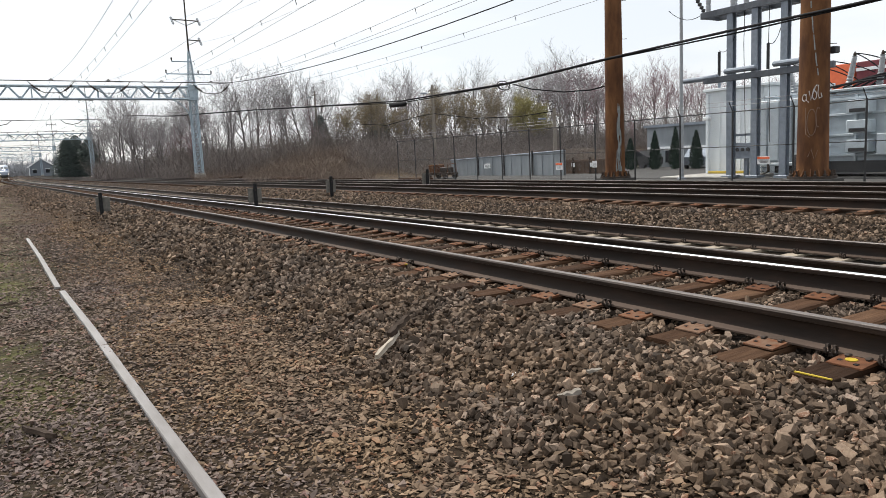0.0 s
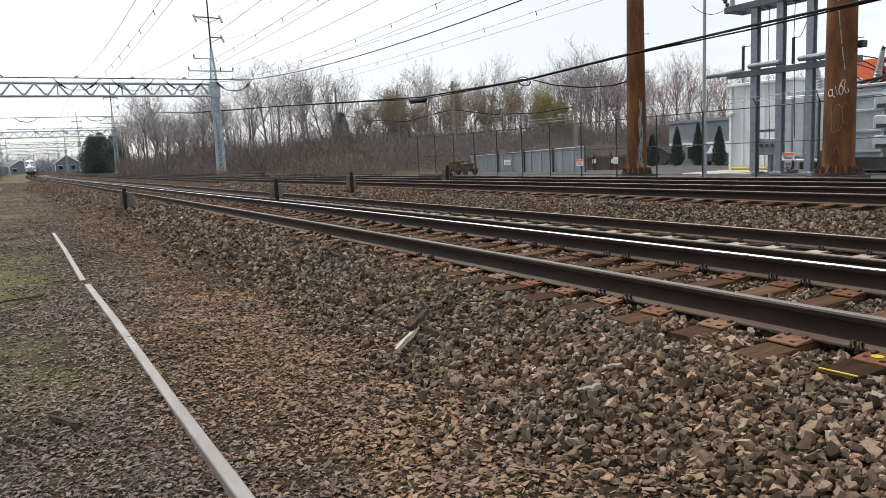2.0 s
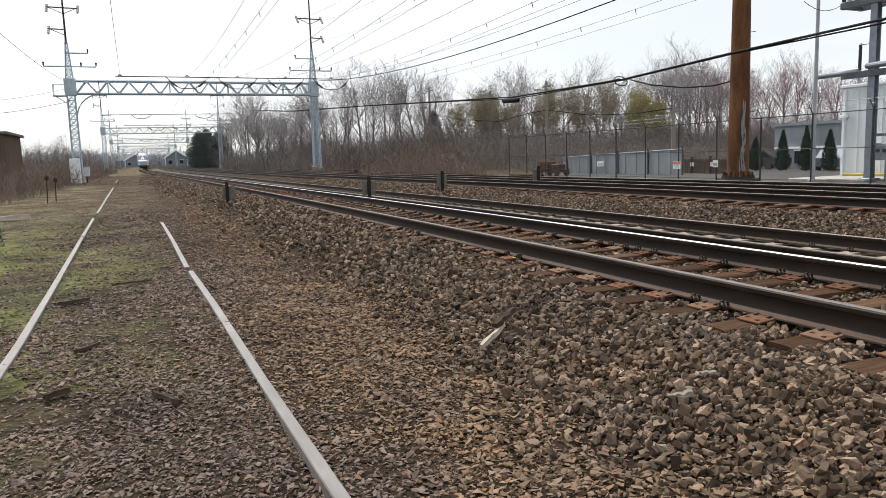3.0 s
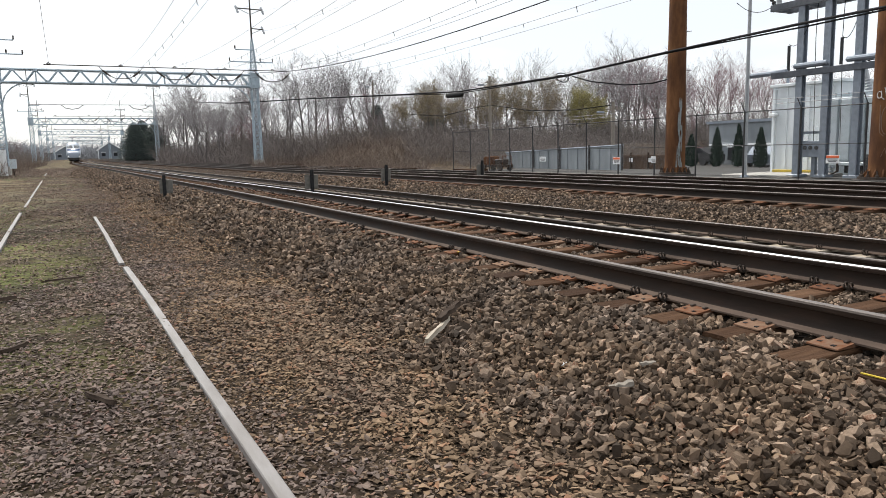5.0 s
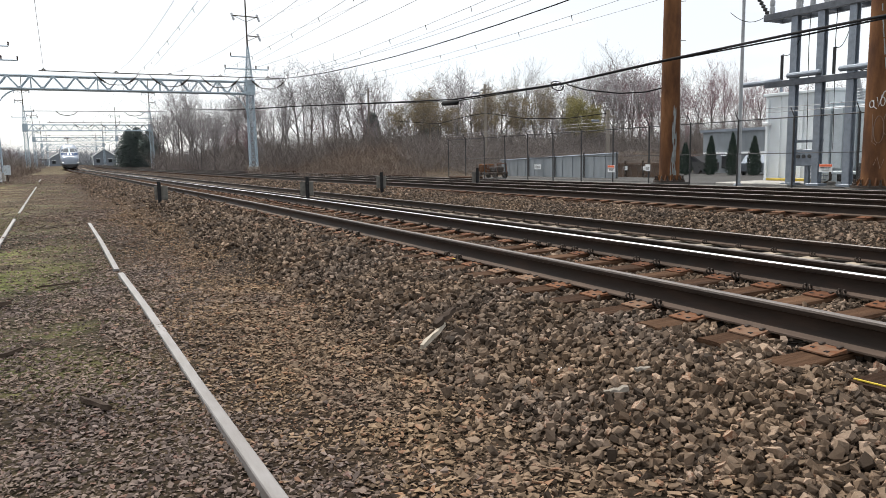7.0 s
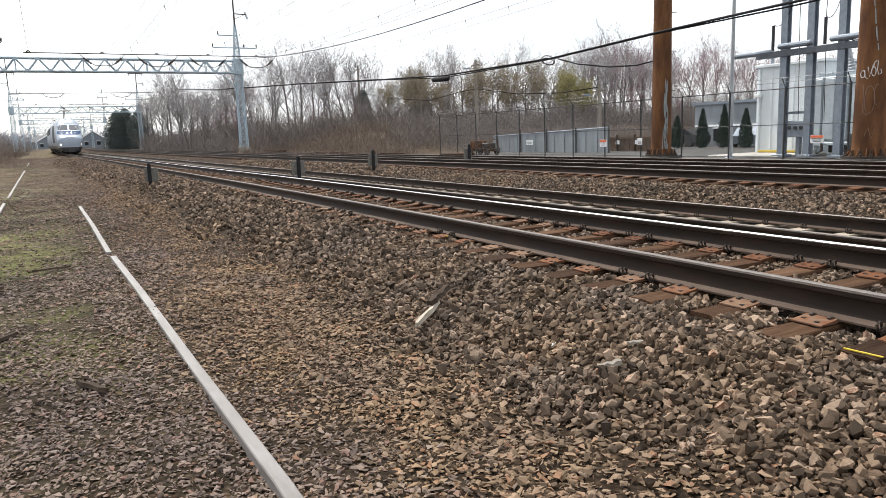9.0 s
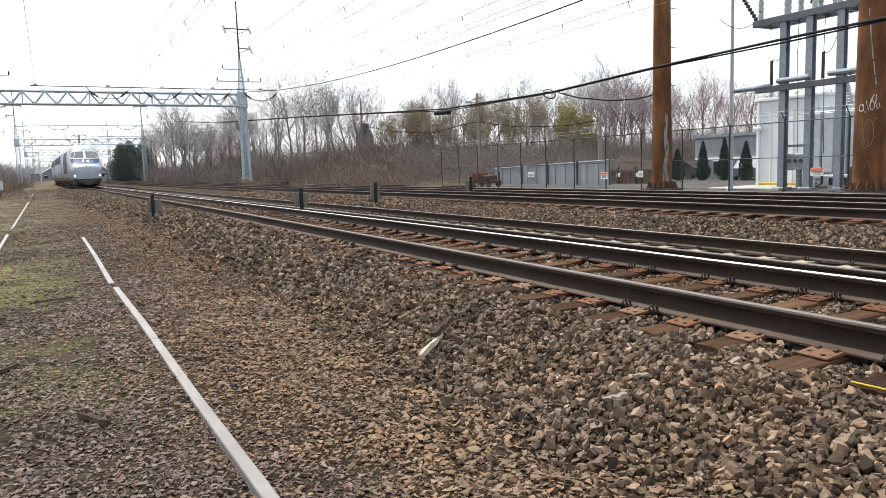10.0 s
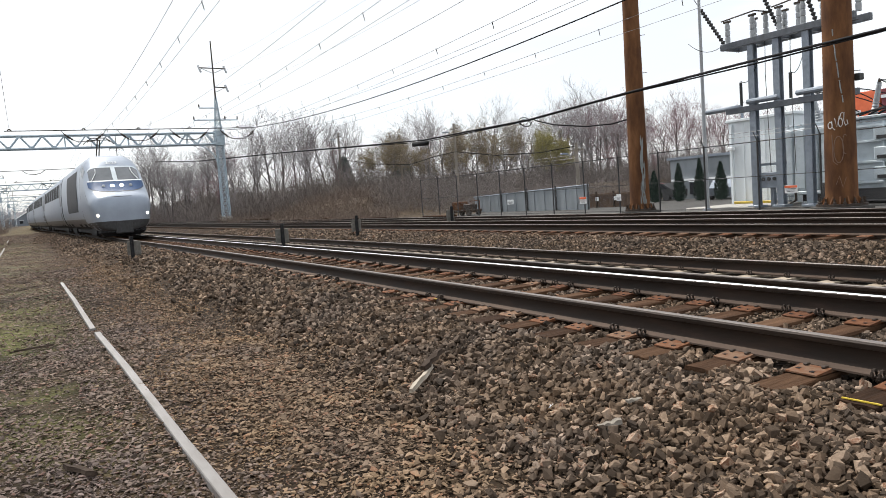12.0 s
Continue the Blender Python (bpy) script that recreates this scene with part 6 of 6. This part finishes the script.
brushwood("dry_grass", "short straw-coloured and green grass tufts", [
    (rect(-6.5, -1.2, 9, 40), 12000, 0.03, 0.13, 0.004), (rect(-7.5, 0.2, 24, 70), 14000, 0.03, 0.12, 0.008), (rect(-1.6, 0.4, 8, 17), 7000, 0.015, 0.06, 0.004), (rect(-3.4, -1.3, 4, 10), 2500, 0.02, 0.09, 0.003), (rect(-1.7, -0.35, 2.6, 8.0), 9000, 0.012, 0.05, 0.0022), (rect(-0.9, 0.2, 6.0, 12.0), 4000, 0.01, 0.035, 0.003)], M_STRAW, 34, "grass")


# ---- shed and shrub at the yard's edge ----
shed = thing("brown_shed", "plain brown board-clad shed standing behind bare brush", "shed", pose(-12.6, 62.0, -0.2))
part("wall", Shape().box((0, 0, 1.9), (7.0, 7.0, 3.8)), M_DARKBOARD, shed)
for k in range(24):
    part("board", Shape().box((-3.35 + 0.29 * k, -3.53, 1.95), (0.25, 0.06, 3.7)), M_DARKBOARD, shed)
part("roof", Shape().box((0, 0, 3.9), (7.5, 7.5, 0.2), bevel=0.03), M_ROOF, shed)
part("door", Shape().box((1.4, -3.58, 1.2), (1.1, 0.06, 2.1), bevel=0.01), M_DARKWOOD, shed)

rng_j = random.Random(15)
shrub = thing("juniper_shrub", "small dark green juniper shrub in the grass", "shrub", pose(-2.66, 14.2, ground_z(-2.66, 14.2) - 0.03) @ Matrix.Diagonal((0.9, 0.9, 0.8, 1)))
part("trunk", Shape().tube([(0, 0, 0), (0.03, 0, 0.5)], [0.03, 0.015], 6), M_BARK, shrub)
s = Shape()
for k in range(1400):
    t, q = rng_j.random() ** 0.8, rng_j.uniform(0, 6.283)
    r = 0.36 * (1 - t ** 1.5) * rng_j.uniform(0.2, 1.1) * min(1, 0.5 + 3 * t)
    p_ = Vector((r * math.cos(q), r * math.sin(q), 0.04 + t * 1.05))
    d_ = Vector((math.cos(q) * 0.7, math.sin(q) * 0.7, rng_j.uniform(0.3, 1.0))).normalized() * rng_j.uniform(0.04, 0.11)
    e_ = Vector((-math.sin(q), math.cos(q), rng_j.uniform(-0.4, 0.4))) * rng_j.uniform(0.012, 0.03)
    s.add([p_ - e_, p_ + e_, p_ + d_], [(0, 1, 2)])
part("foliage", s, M_EVERGREEN, shrub)


# ---- far house ----
hs = thing("far_house", "small blue-grey gabled house beyond the tracks", "house", pose(14.6, 390, 0.6) @ Matrix.Diagonal((1.35, 1.0, 1.3, 1)))
s = Shape()
s.add([(-4, 0, 0), (4, 0, 0), (4, 0, 3.4), (0, 0, 6.2), (-4, 0, 3.4), (-4, 9, 0), (4, 9, 0), (4, 9, 3.4), (0, 9, 6.2), (-4, 9, 3.4)], [(0, 1, 2, 3, 4), (9, 8, 7, 6, 5), (0, 5, 6, 1), (1, 6, 7, 2), (5, 0, 4, 9)])
part("wall", s, M_HOUSE, hs)
for sd in (-1, 1):
    part("roof", Shape().add([(0, -0.4, 6.35), (sd * 4.5, -0.4, 3.2), (sd * 4.5, 9.4, 3.2), (0, 9.4, 6.35), (0, -0.4, 6.6), (sd * 4.5, -0.4, 3.45), (sd * 4.5, 9.4, 3.45), (0, 9.4, 6.6)],
         [(0, 1, 2, 3), (7, 6, 5, 4), (0, 4, 5, 1), (1, 5, 6, 2), (2, 6, 7, 3), (3, 7, 4, 0)]), M_ROOF, hs)
for x in (-2.2, 1.8):
    w_ = part("window", Shape().box((x, -0.02, 1.9), (1.2, 0.1, 1.4)), M_GLASS, hs)
    part("frame", Shape().box((x, -0.08, 2.65), (1.5, 0.08, 0.16)), M_WHITEPAINT, w_)
for sd in (-1, 1):
    part("barge_board", Shape().bar((0, -0.45, 6.45), (sd * 4.5, -0.45, 3.3), 0.32), M_WHITEPAINT, hs, "white gable trim")
    part("corner_board", Shape().box((sd * 3.9, -0.06, 1.7), (0.28, 0.12, 3.4)), M_WHITEPAINT, hs, "white corner trim")
hs2 = copy_thing(hs, pose(-6.0, 470, 0.8, 0, 0, 30) @ Matrix.Diagonal((1.2, 1.0, 0.95, 1)))
hs2["label"] = "small gabled house on the far side of the line"


# ---- loose timber and marks near the camera ----
def splinter(x, y, rz, length, width, thick, mat, label, tilt=0.0, lift=0.02):
    rng = random.Random(int(abs(x) * 100 + y * 10))
    s = Shape()
    n = 6
    rows = []
    for i in range(n):
        t = i / (n - 1)
        w = width * (0.35 + 0.65 * math.sin(math.pi * (0.15 + 0.7 * t))) * rng.uniform(0.85, 1.1)
        o = rng.gauss(0, width * 0.08)
        rows.append([(length * (t - 0.5), o - w / 2, 0.0), (length * (t - 0.5), o + w / 2, rng.gauss(0, 0.004)), (length * (t - 0.5), o + w * 0.4, thick * rng.uniform(0.7, 1.1)), (length * (t - 0.5), o - w * 0.35, thick * rng.uniform(0.8, 1.2))])
    s.v = [p for r in rows for p in r]
    s.f = [(i * 4 + k, i * 4 + (k + 1) % 4, i * 4 + 4 + (k + 1) % 4, i * 4 + 4 + k) for i in range(n - 1) for k in range(4)] + [(3, 2, 1, 0), (n * 4 - 4, n * 4 - 3, n * 4 - 2, n * 4 - 1)]
    s.mi = [0] * len(s.f)
    thing("wood_scrap", label, "wood", pose(x, y, ground_z(x, y) + lift, 0, tilt, rz), "scraps of timber on the ground", shape=s, mats=mat)


splinter(2.2, 4.43, 44, 0.5, 0.045, 0.03, M_STICK, "pale split stick lying against the ballast bank", -5, 0.085)
splinter(2.4, 4.64, 40, 0.36, 0.07, 0.035, M_DARKWOOD, "dark splintered stick on the ballast bank", -8, 0.1)
splinter(2.45, 2.77, 150, 0.13, 0.05, 0.03, M_OLDWOOD, "short pale splintered chunk of timber on ballast", 12, 0.05)
splinter(2.75, 2.9, 135, 0.09, 0.035, 0.02, M_OLDWOOD, "tiny pale chip of timber on ballast", 8, 0.05)
splinter(-0.8, 8.07, 22, 0.3, 0.07, 0.03, M_DARKWOOD, "dark rotten stick lying on gravel")
splinter(-0.53, 5.9, 50, 0.24, 0.045, 0.025, M_DARKWOOD, "dark rotten stick lying on mossy gravel")
splinter(0.0, 4.36, -62, 0.3, 0.045, 0.025, M_DARKWOOD, "rotten brown stick half sunk in gravel")
splinter(-3.95, 22.6, 4, 1.7, 0.16, 0.13, M_STICK, "pale weathered log lying in dry grass")
splinter(-0.62, 4.75, 35, 0.16, 0.05, 0.03, M_DARKWOOD, "dark lump of rotten bark on gravel")
splinter(-0.25, 9.1, 10, 0.4, 0.04, 0.02, M_DARKWOOD, "thin dark stick lying on gravel")
white = Shape()
sv, sf = BLOCKY[0]
white.add([tuple(p * 0.024) for p in sv], [tuple(int(i) for i in f) for f in sf])
thing("white_stone", "single white stone among grey ballast", "stone", pose(2.49, 3.32, -0.285), shape=white, mats=M_WHITEPAINT)
paint = thing("painted_tie_mark", "yellow paint marks on a timber tie and its plate", "paint mark")
part("plate_mark", Shape().lathe((3.9, 2.07, -0.184), [(0.034, 0), (0.034, 0.004), (0.026, 0.006)], 9), M_YELLOW, paint)
part("tie_mark", Shape().box((3.53, 2.07, -0.197), (0.014, 0.2, 0.006), 4), M_YELLOW, paint)
part("far_mark", Shape().box((3.87, 7.2, -0.182), (0.03, 0.04, 0.005), 8), M_YELLOW, paint)


# ---- train ----
LOFT_Y = [0.0, 0.03, 0.1, 0.22, 0.42, 0.7, 1.05, 1.45, 1.9, 2.35, 2.8, 3.2, 3.7, 4.3, 6.5]
LOFT_W = [0.3, 0.8, 1.13, 1.31, 1.42, 1.49, 1.53, 1.55, 1.565, 1.575, 1.58, 1.585, 1.59, 1.59, 1.59]
LOFT_T = [1.5, 1.8, 2.05, 2.2, 2.32, 2.42, 2.56, 2.83, 3.2, 3.6, 3.98, 4.28, 4.52, 4.64, 4.66]
LOFT_B = [0.42, 0.4, 0.37, 0.34, 0.32, 0.3, 0.3, 0.3, 0.3, 0.3, 0.3, 0.3, 0.3, 0.3, 0.3]


def hull(y, u, lift=0.0):
    """Point on the power car's skin: u from -1 (low, one side) over the roof (0) to 1."""
    w, t, b = (float(np.interp(y, LOFT_Y, a)) for a in (LOFT_W, LOFT_T, LOFT_B))
    q = u * math.pi * 0.92
    c, s_ = math.cos(q), math.sin(q)
    zc = b + (t - b) * 0.5
    ex = 0.5
    x = w * math.copysign(abs(s_) ** ex, s_)
    z = zc + (t - b) / 2 * math.copysign(abs(c) ** (0.48 if c > 0 else 0.4), c)
    if z > 2.2:
        x *= 1 - 0.075 * ((z - 2.2) / 2.0) ** 1.3
    if z < 2.0:
        x *= 1 - 0.17 * ((2.0 - z) / 1.7) ** 1.7
    return (x + math.copysign(lift, x) * 0.6, y - lift * (1 if y < 4 else 0), z + lift * 0.5)


def hull_patch(ys, us, lift=0.012):
    s = Shape()
    s.v = [hull(y, u, lift) for y in ys for u in us]
    n = len(us)
    s.f = [(j * n + i, (j + 1) * n + i, (j + 1) * n + i + 1, j * n + i + 1) for j in range(len(ys) - 1) for i in range(n - 1)]
    s.mi = [0] * len(s.f)
    return s


def brow_patch(low, high, us, rows=8, lift=0.014):
    """Patch on the sloping front between two heights, each a function of u."""
    s = Shape()
    for k in range(rows + 1):
        for u in us:
            z = low(u) + (high(u) - low(u)) * k / rows
            a, c = 0.3, 5.5
            for _ in range(26):
                m = (a + c) / 2
                a, c = (m, c) if hull(m, u)[2] < z else (a, m)
            s.v.append(hull(a, u, lift))
    n = len(us)
    s.f = [(j * n + i, (j + 1) * n + i, (j + 1) * n + i + 1, j * n + i + 1) for j in range(rows) for i in range(n - 1)]
    s.mi = [0] * len(s.f)
    return s


def side_patch(ys, us, lift=0.014):
    s = Shape()
    prof = [hull(10, u, lift) for u in us]
    s.v = [(x, y, z) for y in ys for x, _, z in prof]
    n = len(us)
    s.f = [(j * n + i, (j + 1) * n + i, (j + 1) * n + i + 1, j * n + i + 1) for j in range(len(ys) - 1) for i in range(n - 1)]
    s.mi = [0] * len(s.f)
    return s


def lin(a, b, n):
    return [a + (b - a) * i / n for i in range(n + 1)]


def bogie(parent, y):
    b = part("bogie", Shape().box((0, y, 0.45), (2.25, 2.9, 0.55)), M_CABLE, parent)
    for e in (-1.2, 1.2):
        for x in (-0.75, 0.75):
            part("wheel", Shape().tube([(x - 0.07, y + e, 0.46), (x + 0.07, y + e, 0.46)], 0.46, 18), M_IRON, b, smooth=True)


def power_car():
    c = thing("power_car", "streamlined silver-white electric power car with blue nose band", "train car", group="cars of the train")
    ys = [0, 0.01, 0.03, 0.06, 0.1, 0.16, 0.22, 0.32] + lin(0.42, 6.5, 38) + [7.5, 20.3]
    us = lin(-1, 1, 46)
    s = hull_patch(ys, us, 0.0)
    n = len(us)
    for k, f in enumerate(s.f):
        z = sum(s.v[i][2] for i in f) / 4
        y = sum(s.v[i][1] for i in f) / 4
        # lower side stepped to darker colours for shade under the curving body
        s.mi[k] = 2 if z < 0.62 and y > 4.2 else (1 if z < 1.05 and y > 4.2 else 0)
    s.add([s.v[(len(ys) - 1) * n + i] for i in range(n)], [tuple(range(n))])
    s.mi[-1] = 2
    s.add([s.v[i] for i in range(n)], [tuple(range(n - 1, -1, -1))])
    part("body", s, [M_TRAIN, M_TRAINSIDE, M_CABLE], c, "silver-white shell, toned darker below for shade", "all")
    for sd in (-1, 1):
        vs_y = [0.0, 0.02, 0.05, 0.1, 0.16, 0.24, 0.34, 0.48, 0.7, 1.0, 1.5, 2.2, 3.2, 4.3]
        v = Shape()
        for y in vs_y:
            lo, hi = 0.3, 1.0
            for _ in range(24):
                mid = (lo + hi) / 2
                lo, hi = (mid, hi) if hull(y, mid)[2] > 0.92 - 0.02 * min(y, 4) else (lo, mid)
            v.v += [hull(y, sd * (lo + (1.0 - lo) * k / 8), 0.012) for k in range(9)]
        v.f = [(j * 9 + i, (j + 1) * 9 + i, (j + 1) * 9 + i + 1, j * 9 + i + 1) for j in range(len(vs_y) - 1) for i in range(8)]
        v.mi = [0] * len(v.f)
        part("valance", v, M_DARK, c, "dark lower valance", "all")
    screen_top = lambda u: 3.88 - 0.2 * (u / 0.26) ** 4
    part("windscreen", brow_patch(lambda u: 3.12, screen_top, lin(-0.26, 0.26, 16)), M_SCREEN, c, "wide sloping windscreen", "all")
    part("screen_frame", brow_patch(lambda u: screen_top(u) - 0.02, lambda u: screen_top(u) + 0.05, lin(-0.27, 0.27, 16), 2, 0.02), M_GREY, c, "", "all")
    part("windscreen_pillar", brow_patch(lambda u: 3.12, screen_top, lin(-0.0015, 0.0015, 2), 8, 0.022), M_GREY, c)
    part("blue_band", brow_patch(lambda u: 2.5 + 0.27 * (u / 0.32) ** 2, lambda u: 3.06, lin(-0.32, 0.32, 24)), M_BLUE, c, "slate blue band with the headlights", "all")
    part("screen_edge", brow_patch(lambda u: 3.06, lambda u: 3.12, lin(-0.3, 0.3, 24), 1, 0.018), M_WHITEPAINT, c, "", "all")
    part("band_edge", brow_patch(lambda u: 2.47 + 0.27 * (u / 0.32) ** 2, lambda u: 2.5 + 0.27 * (u / 0.32) ** 2, lin(-0.32, 0.32, 24), 1, 0.016), M_DARK, c, "", "all")
    for sd in (-1, 1):
        part("cab_side_window", hull_patch(lin(3.0, 3.9, 4), [sd * u for u in lin(0.33, 0.44, 4)][::sd]), M_SCREEN, c, "", "all")
        part("side_grille", side_patch([6.6, 14.6], [sd * u for u in lin(0.385, 0.585, 10)][::sd], 0.02), M_GRILLE, c, "dark ventilation grille", "all")
        part("cab_door", hull_patch([4.3, 4.36], [sd * u for u in lin(0.33, 0.75, 10)][::sd], 0.01), M_DARK, c)
        part("wiper", Shape().tube([hull(1.95, sd * 0.2, 0.05), hull(2.3, sd * 0.12, 0.06), hull(2.62, sd * 0.11, 0.06)], 0.02, 5), M_WHITEPAINT, c)
        part("fog_light", Shape().lathe((0, 0, 0), [(0.07, 0), (0.07, 0.06), (0.03, 0.08)], 12), M_LIGHTLOW, c, "", at=Matrix.Translation((sd * 1.2, 0.2, 1.25)) @ Matrix.Rotation(radians(90), 4, "X"))
        part("mirror_hatch", hull_patch(lin(1.2, 2.1, 4), [sd * 0.47, sd * 0.477][::sd], 0.012), M_DARK, c)
    for x, r, mt in ((-0.22, 0.1, M_LIGHT), (0.22, 0.1, M_LIGHT), (-0.66, 0.09, M_PORC), (0.66, 0.09, M_PORC)):
        u = math.asin(min(1, (abs(x) / 1.53) ** (1 / 0.5))) / (math.pi * 0.92) * (1 if x > 0 else -1)
        p = hull(1.4, u, 0.02)
        part("headlight", Shape().lathe((0, 0, 0), [(r, 0), (r, 0.03), (r * 0.5, 0.05)], 14), mt, c, "", at=Matrix.Translation(p) @ Matrix.Rotation(radians(62), 4, "X"))
    part("coupler_hatch", hull_patch(lin(0.2, 0.22, 1), lin(-0.05, 0.05, 8), 0.01), M_DARK, c)
    part("nose_fascia", Shape().box((0, 0.1, 0.6), (0.86, 0.24, 0.72), bevel=0.06), M_DARK, c)
    part("snow_plough", Shape().box((0, 0.98, 0.5), (2.2, 1.5, 0.74), bevel=0.2), M_CABLE, c)
    part("underframe", Shape().box((0, 10.8, 0.5), (2.1, 18.6, 0.5), bevel=0.05), M_CABLE, c)
    bogie(c, 3.9)
    bogie(c, 16.6)
    for sd in (-1, 1):
        for y0 in (5.2, 8.4, 15.2, 18.0):
            # black panels on the skirt draw the shade of open wheel bays
            part("opening_shade", side_patch([y0, y0 + 1.5], [sd * u for u in lin(0.73, 0.99, 10)][::sd], 0.02), M_CABLE, c, "dark panel in place of the shaded opening over the wheels", "all")
    part("roof_equipment", Shape().box((0, 11.5, 4.2), (1.7, 9.0, 0.22), bevel=0.05), M_GREY, c)
    pan = Shape()
    for sd in (-1, 1):
        pan.tube([(sd * 0.1, 7.4, 4.25), (sd * 0.08, 8.9, 5.0), (sd * 0.06, 7.6, 5.85)], 0.04, 6)
    for z, w in ((5.86, 0.85), (5.98, 0.62)):
        pan.tube([(-w, 7.6, z - 0.25), (-w * 0.7, 7.6, z), (w * 0.7, 7.6, z), (w, 7.6, z - 0.25)], 0.03, 6)
    pan.box((0, 8.1, 4.3), (1.1, 1.4, 0.08))
    part("pantograph", pan, M_IRON, c, "raised dark pantograph frame")
    part("roof_horn", Shape().tube([(0.1, 5.2, 4.2), (0.1, 5.0, 4.45), (0.1, 4.7, 4.45)], [0.05, 0.06, 0.12], 8), M_DARK, c)
    txt = bpy.data.curves.new("fleet_digits", "FONT")
    txt.body, txt.size, txt.align_x, txt.align_y, txt.extrude = "2023", 0.3, "CENTER", "CENTER", 0.006
    tmp = new("tmp_text", txt)
    bpy.context.view_layer.update()
    me = bpy.data.meshes.new_from_object(tmp.evaluated_get(bpy.context.evaluated_depsgraph_get()))
    bpy.data.objects.remove(tmp)
    me.materials.clear()
    me.materials.append(M_WHITEPAINT)
    part("fleet_number", me, None, c, "white fleet number above the windscreen", at=Matrix.Translation((0, 3.0, 4.15)) @ Matrix.Rotation(radians(37), 4, "X"))
    return c


def coach():
    c = thing("passenger_coach", "silver-white streamlined passenger coach with dark windows", "train car", group="cars of the train")
    ys = [0.0, 0.25, 13.0, 26.0, 26.25]
    prof = [hull(10, u) for u in lin(-1, 1, 46)]
    s = Shape()
    n = len(prof)
    for y in ys:
        k = 0.97 if y in (0.0, 26.25) else 1.0
        s.v += [(x * k, y, 0.3 + (z - 0.3) * k) for x, _, z in prof]
    s.f = [(j * n + i, (j + 1) * n + i, (j + 1) * n + i + 1, j * n + i + 1) for j in range(4) for i in range(n - 1)]
    for f in s.f:
        z = sum(s.v[i][2] for i in f) / 4
        # darker bands low on the side carry the coach's own shade
        s.mi.append(2 if z < 0.62 else (1 if z < 1.05 else 0))
    s.add(s.v[:n], [tuple(range(n - 1, -1, -1))])
    s.add(s.v[4 * n:5 * n], [tuple(range(n))])
    s.mi[-2:] = [2, 2]
    part("body", s, [M_TRAIN, M_TRAINSIDE, M_CABLE], c, "silver-white shell, toned darker below for shade", "all")
    for sd in (-1, 1):
        for k in range(7):
            y0 = 2.5 + k * 3.1
            part("window", side_patch([y0, y0 + 2.7], [sd * u for u in lin(0.38, 0.53, 6)][::sd], 0.014), M_GLASS, c, "", "all")
        for y0 in (0.9, 24.4):
            part("door", side_patch([y0, y0 + 0.95], [sd * u for u in lin(0.37, 0.78, 8)][::sd], 0.012), M_TRAINSIDE, c, "", "all")
    part("underframe", Shape().box((0, 13, 0.5), (2.1, 24, 0.5), bevel=0.05), M_CABLE, c)
    part("gangway", side_patch([-0.55, 0.06], lin(-1, 1, 46), 0.004), M_CABLE, c, "dark folded gangway", "all")
    bogie(c, 3.6)
    bogie(c, 22.6)
    for sd in (-1, 1):
        for y0 in (2.0, 4.2, 21.0, 23.2):
            # no bay is cut: a black panel gives its shade
            part("opening_shade", side_patch([y0, y0 + 1.2], [sd * u for u in lin(0.74, 0.99, 10)][::sd], 0.02), M_CABLE, c, "dark panel in place of the shaded opening over the wheels", "all")
    return c


front = power_car()
cars = [(front, 0.0, 20.3)]
first = coach()
cars.append((first, 20.95, 26.25))
for k in range(1, 6):
    cars.append((copy_thing(first, Matrix.Identity(4)), 20.95 + 26.9 * k, 26.25))


# ---- movement of the train ----
def front_y(t):
    return 40.4 + 21.6 * (12.0 - t)


def motions():
    for ob, back, length in cars:
        rows = []
        for k in range(25):
            t = k * 0.5
            y0 = front_y(t) + back
            ya, yb = y0 + 3.8, y0 + length - 3.8
            a = Vector((4.4 + bend(ya), ya, grade(ya)))
            b = Vector((4.4 + bend(yb), yb, grade(yb)))
            d = b - a
            yaw = -math.degrees(math.atan2(d.x, d.y))
            pitch = math.degrees(math.atan2(d.z, d.y))
            o = a - d.normalized() * 3.8
            rows.append((t, pose(o.x, o.y, o.z, pitch, 0, yaw)))
        walk(ob, rows)


motions()
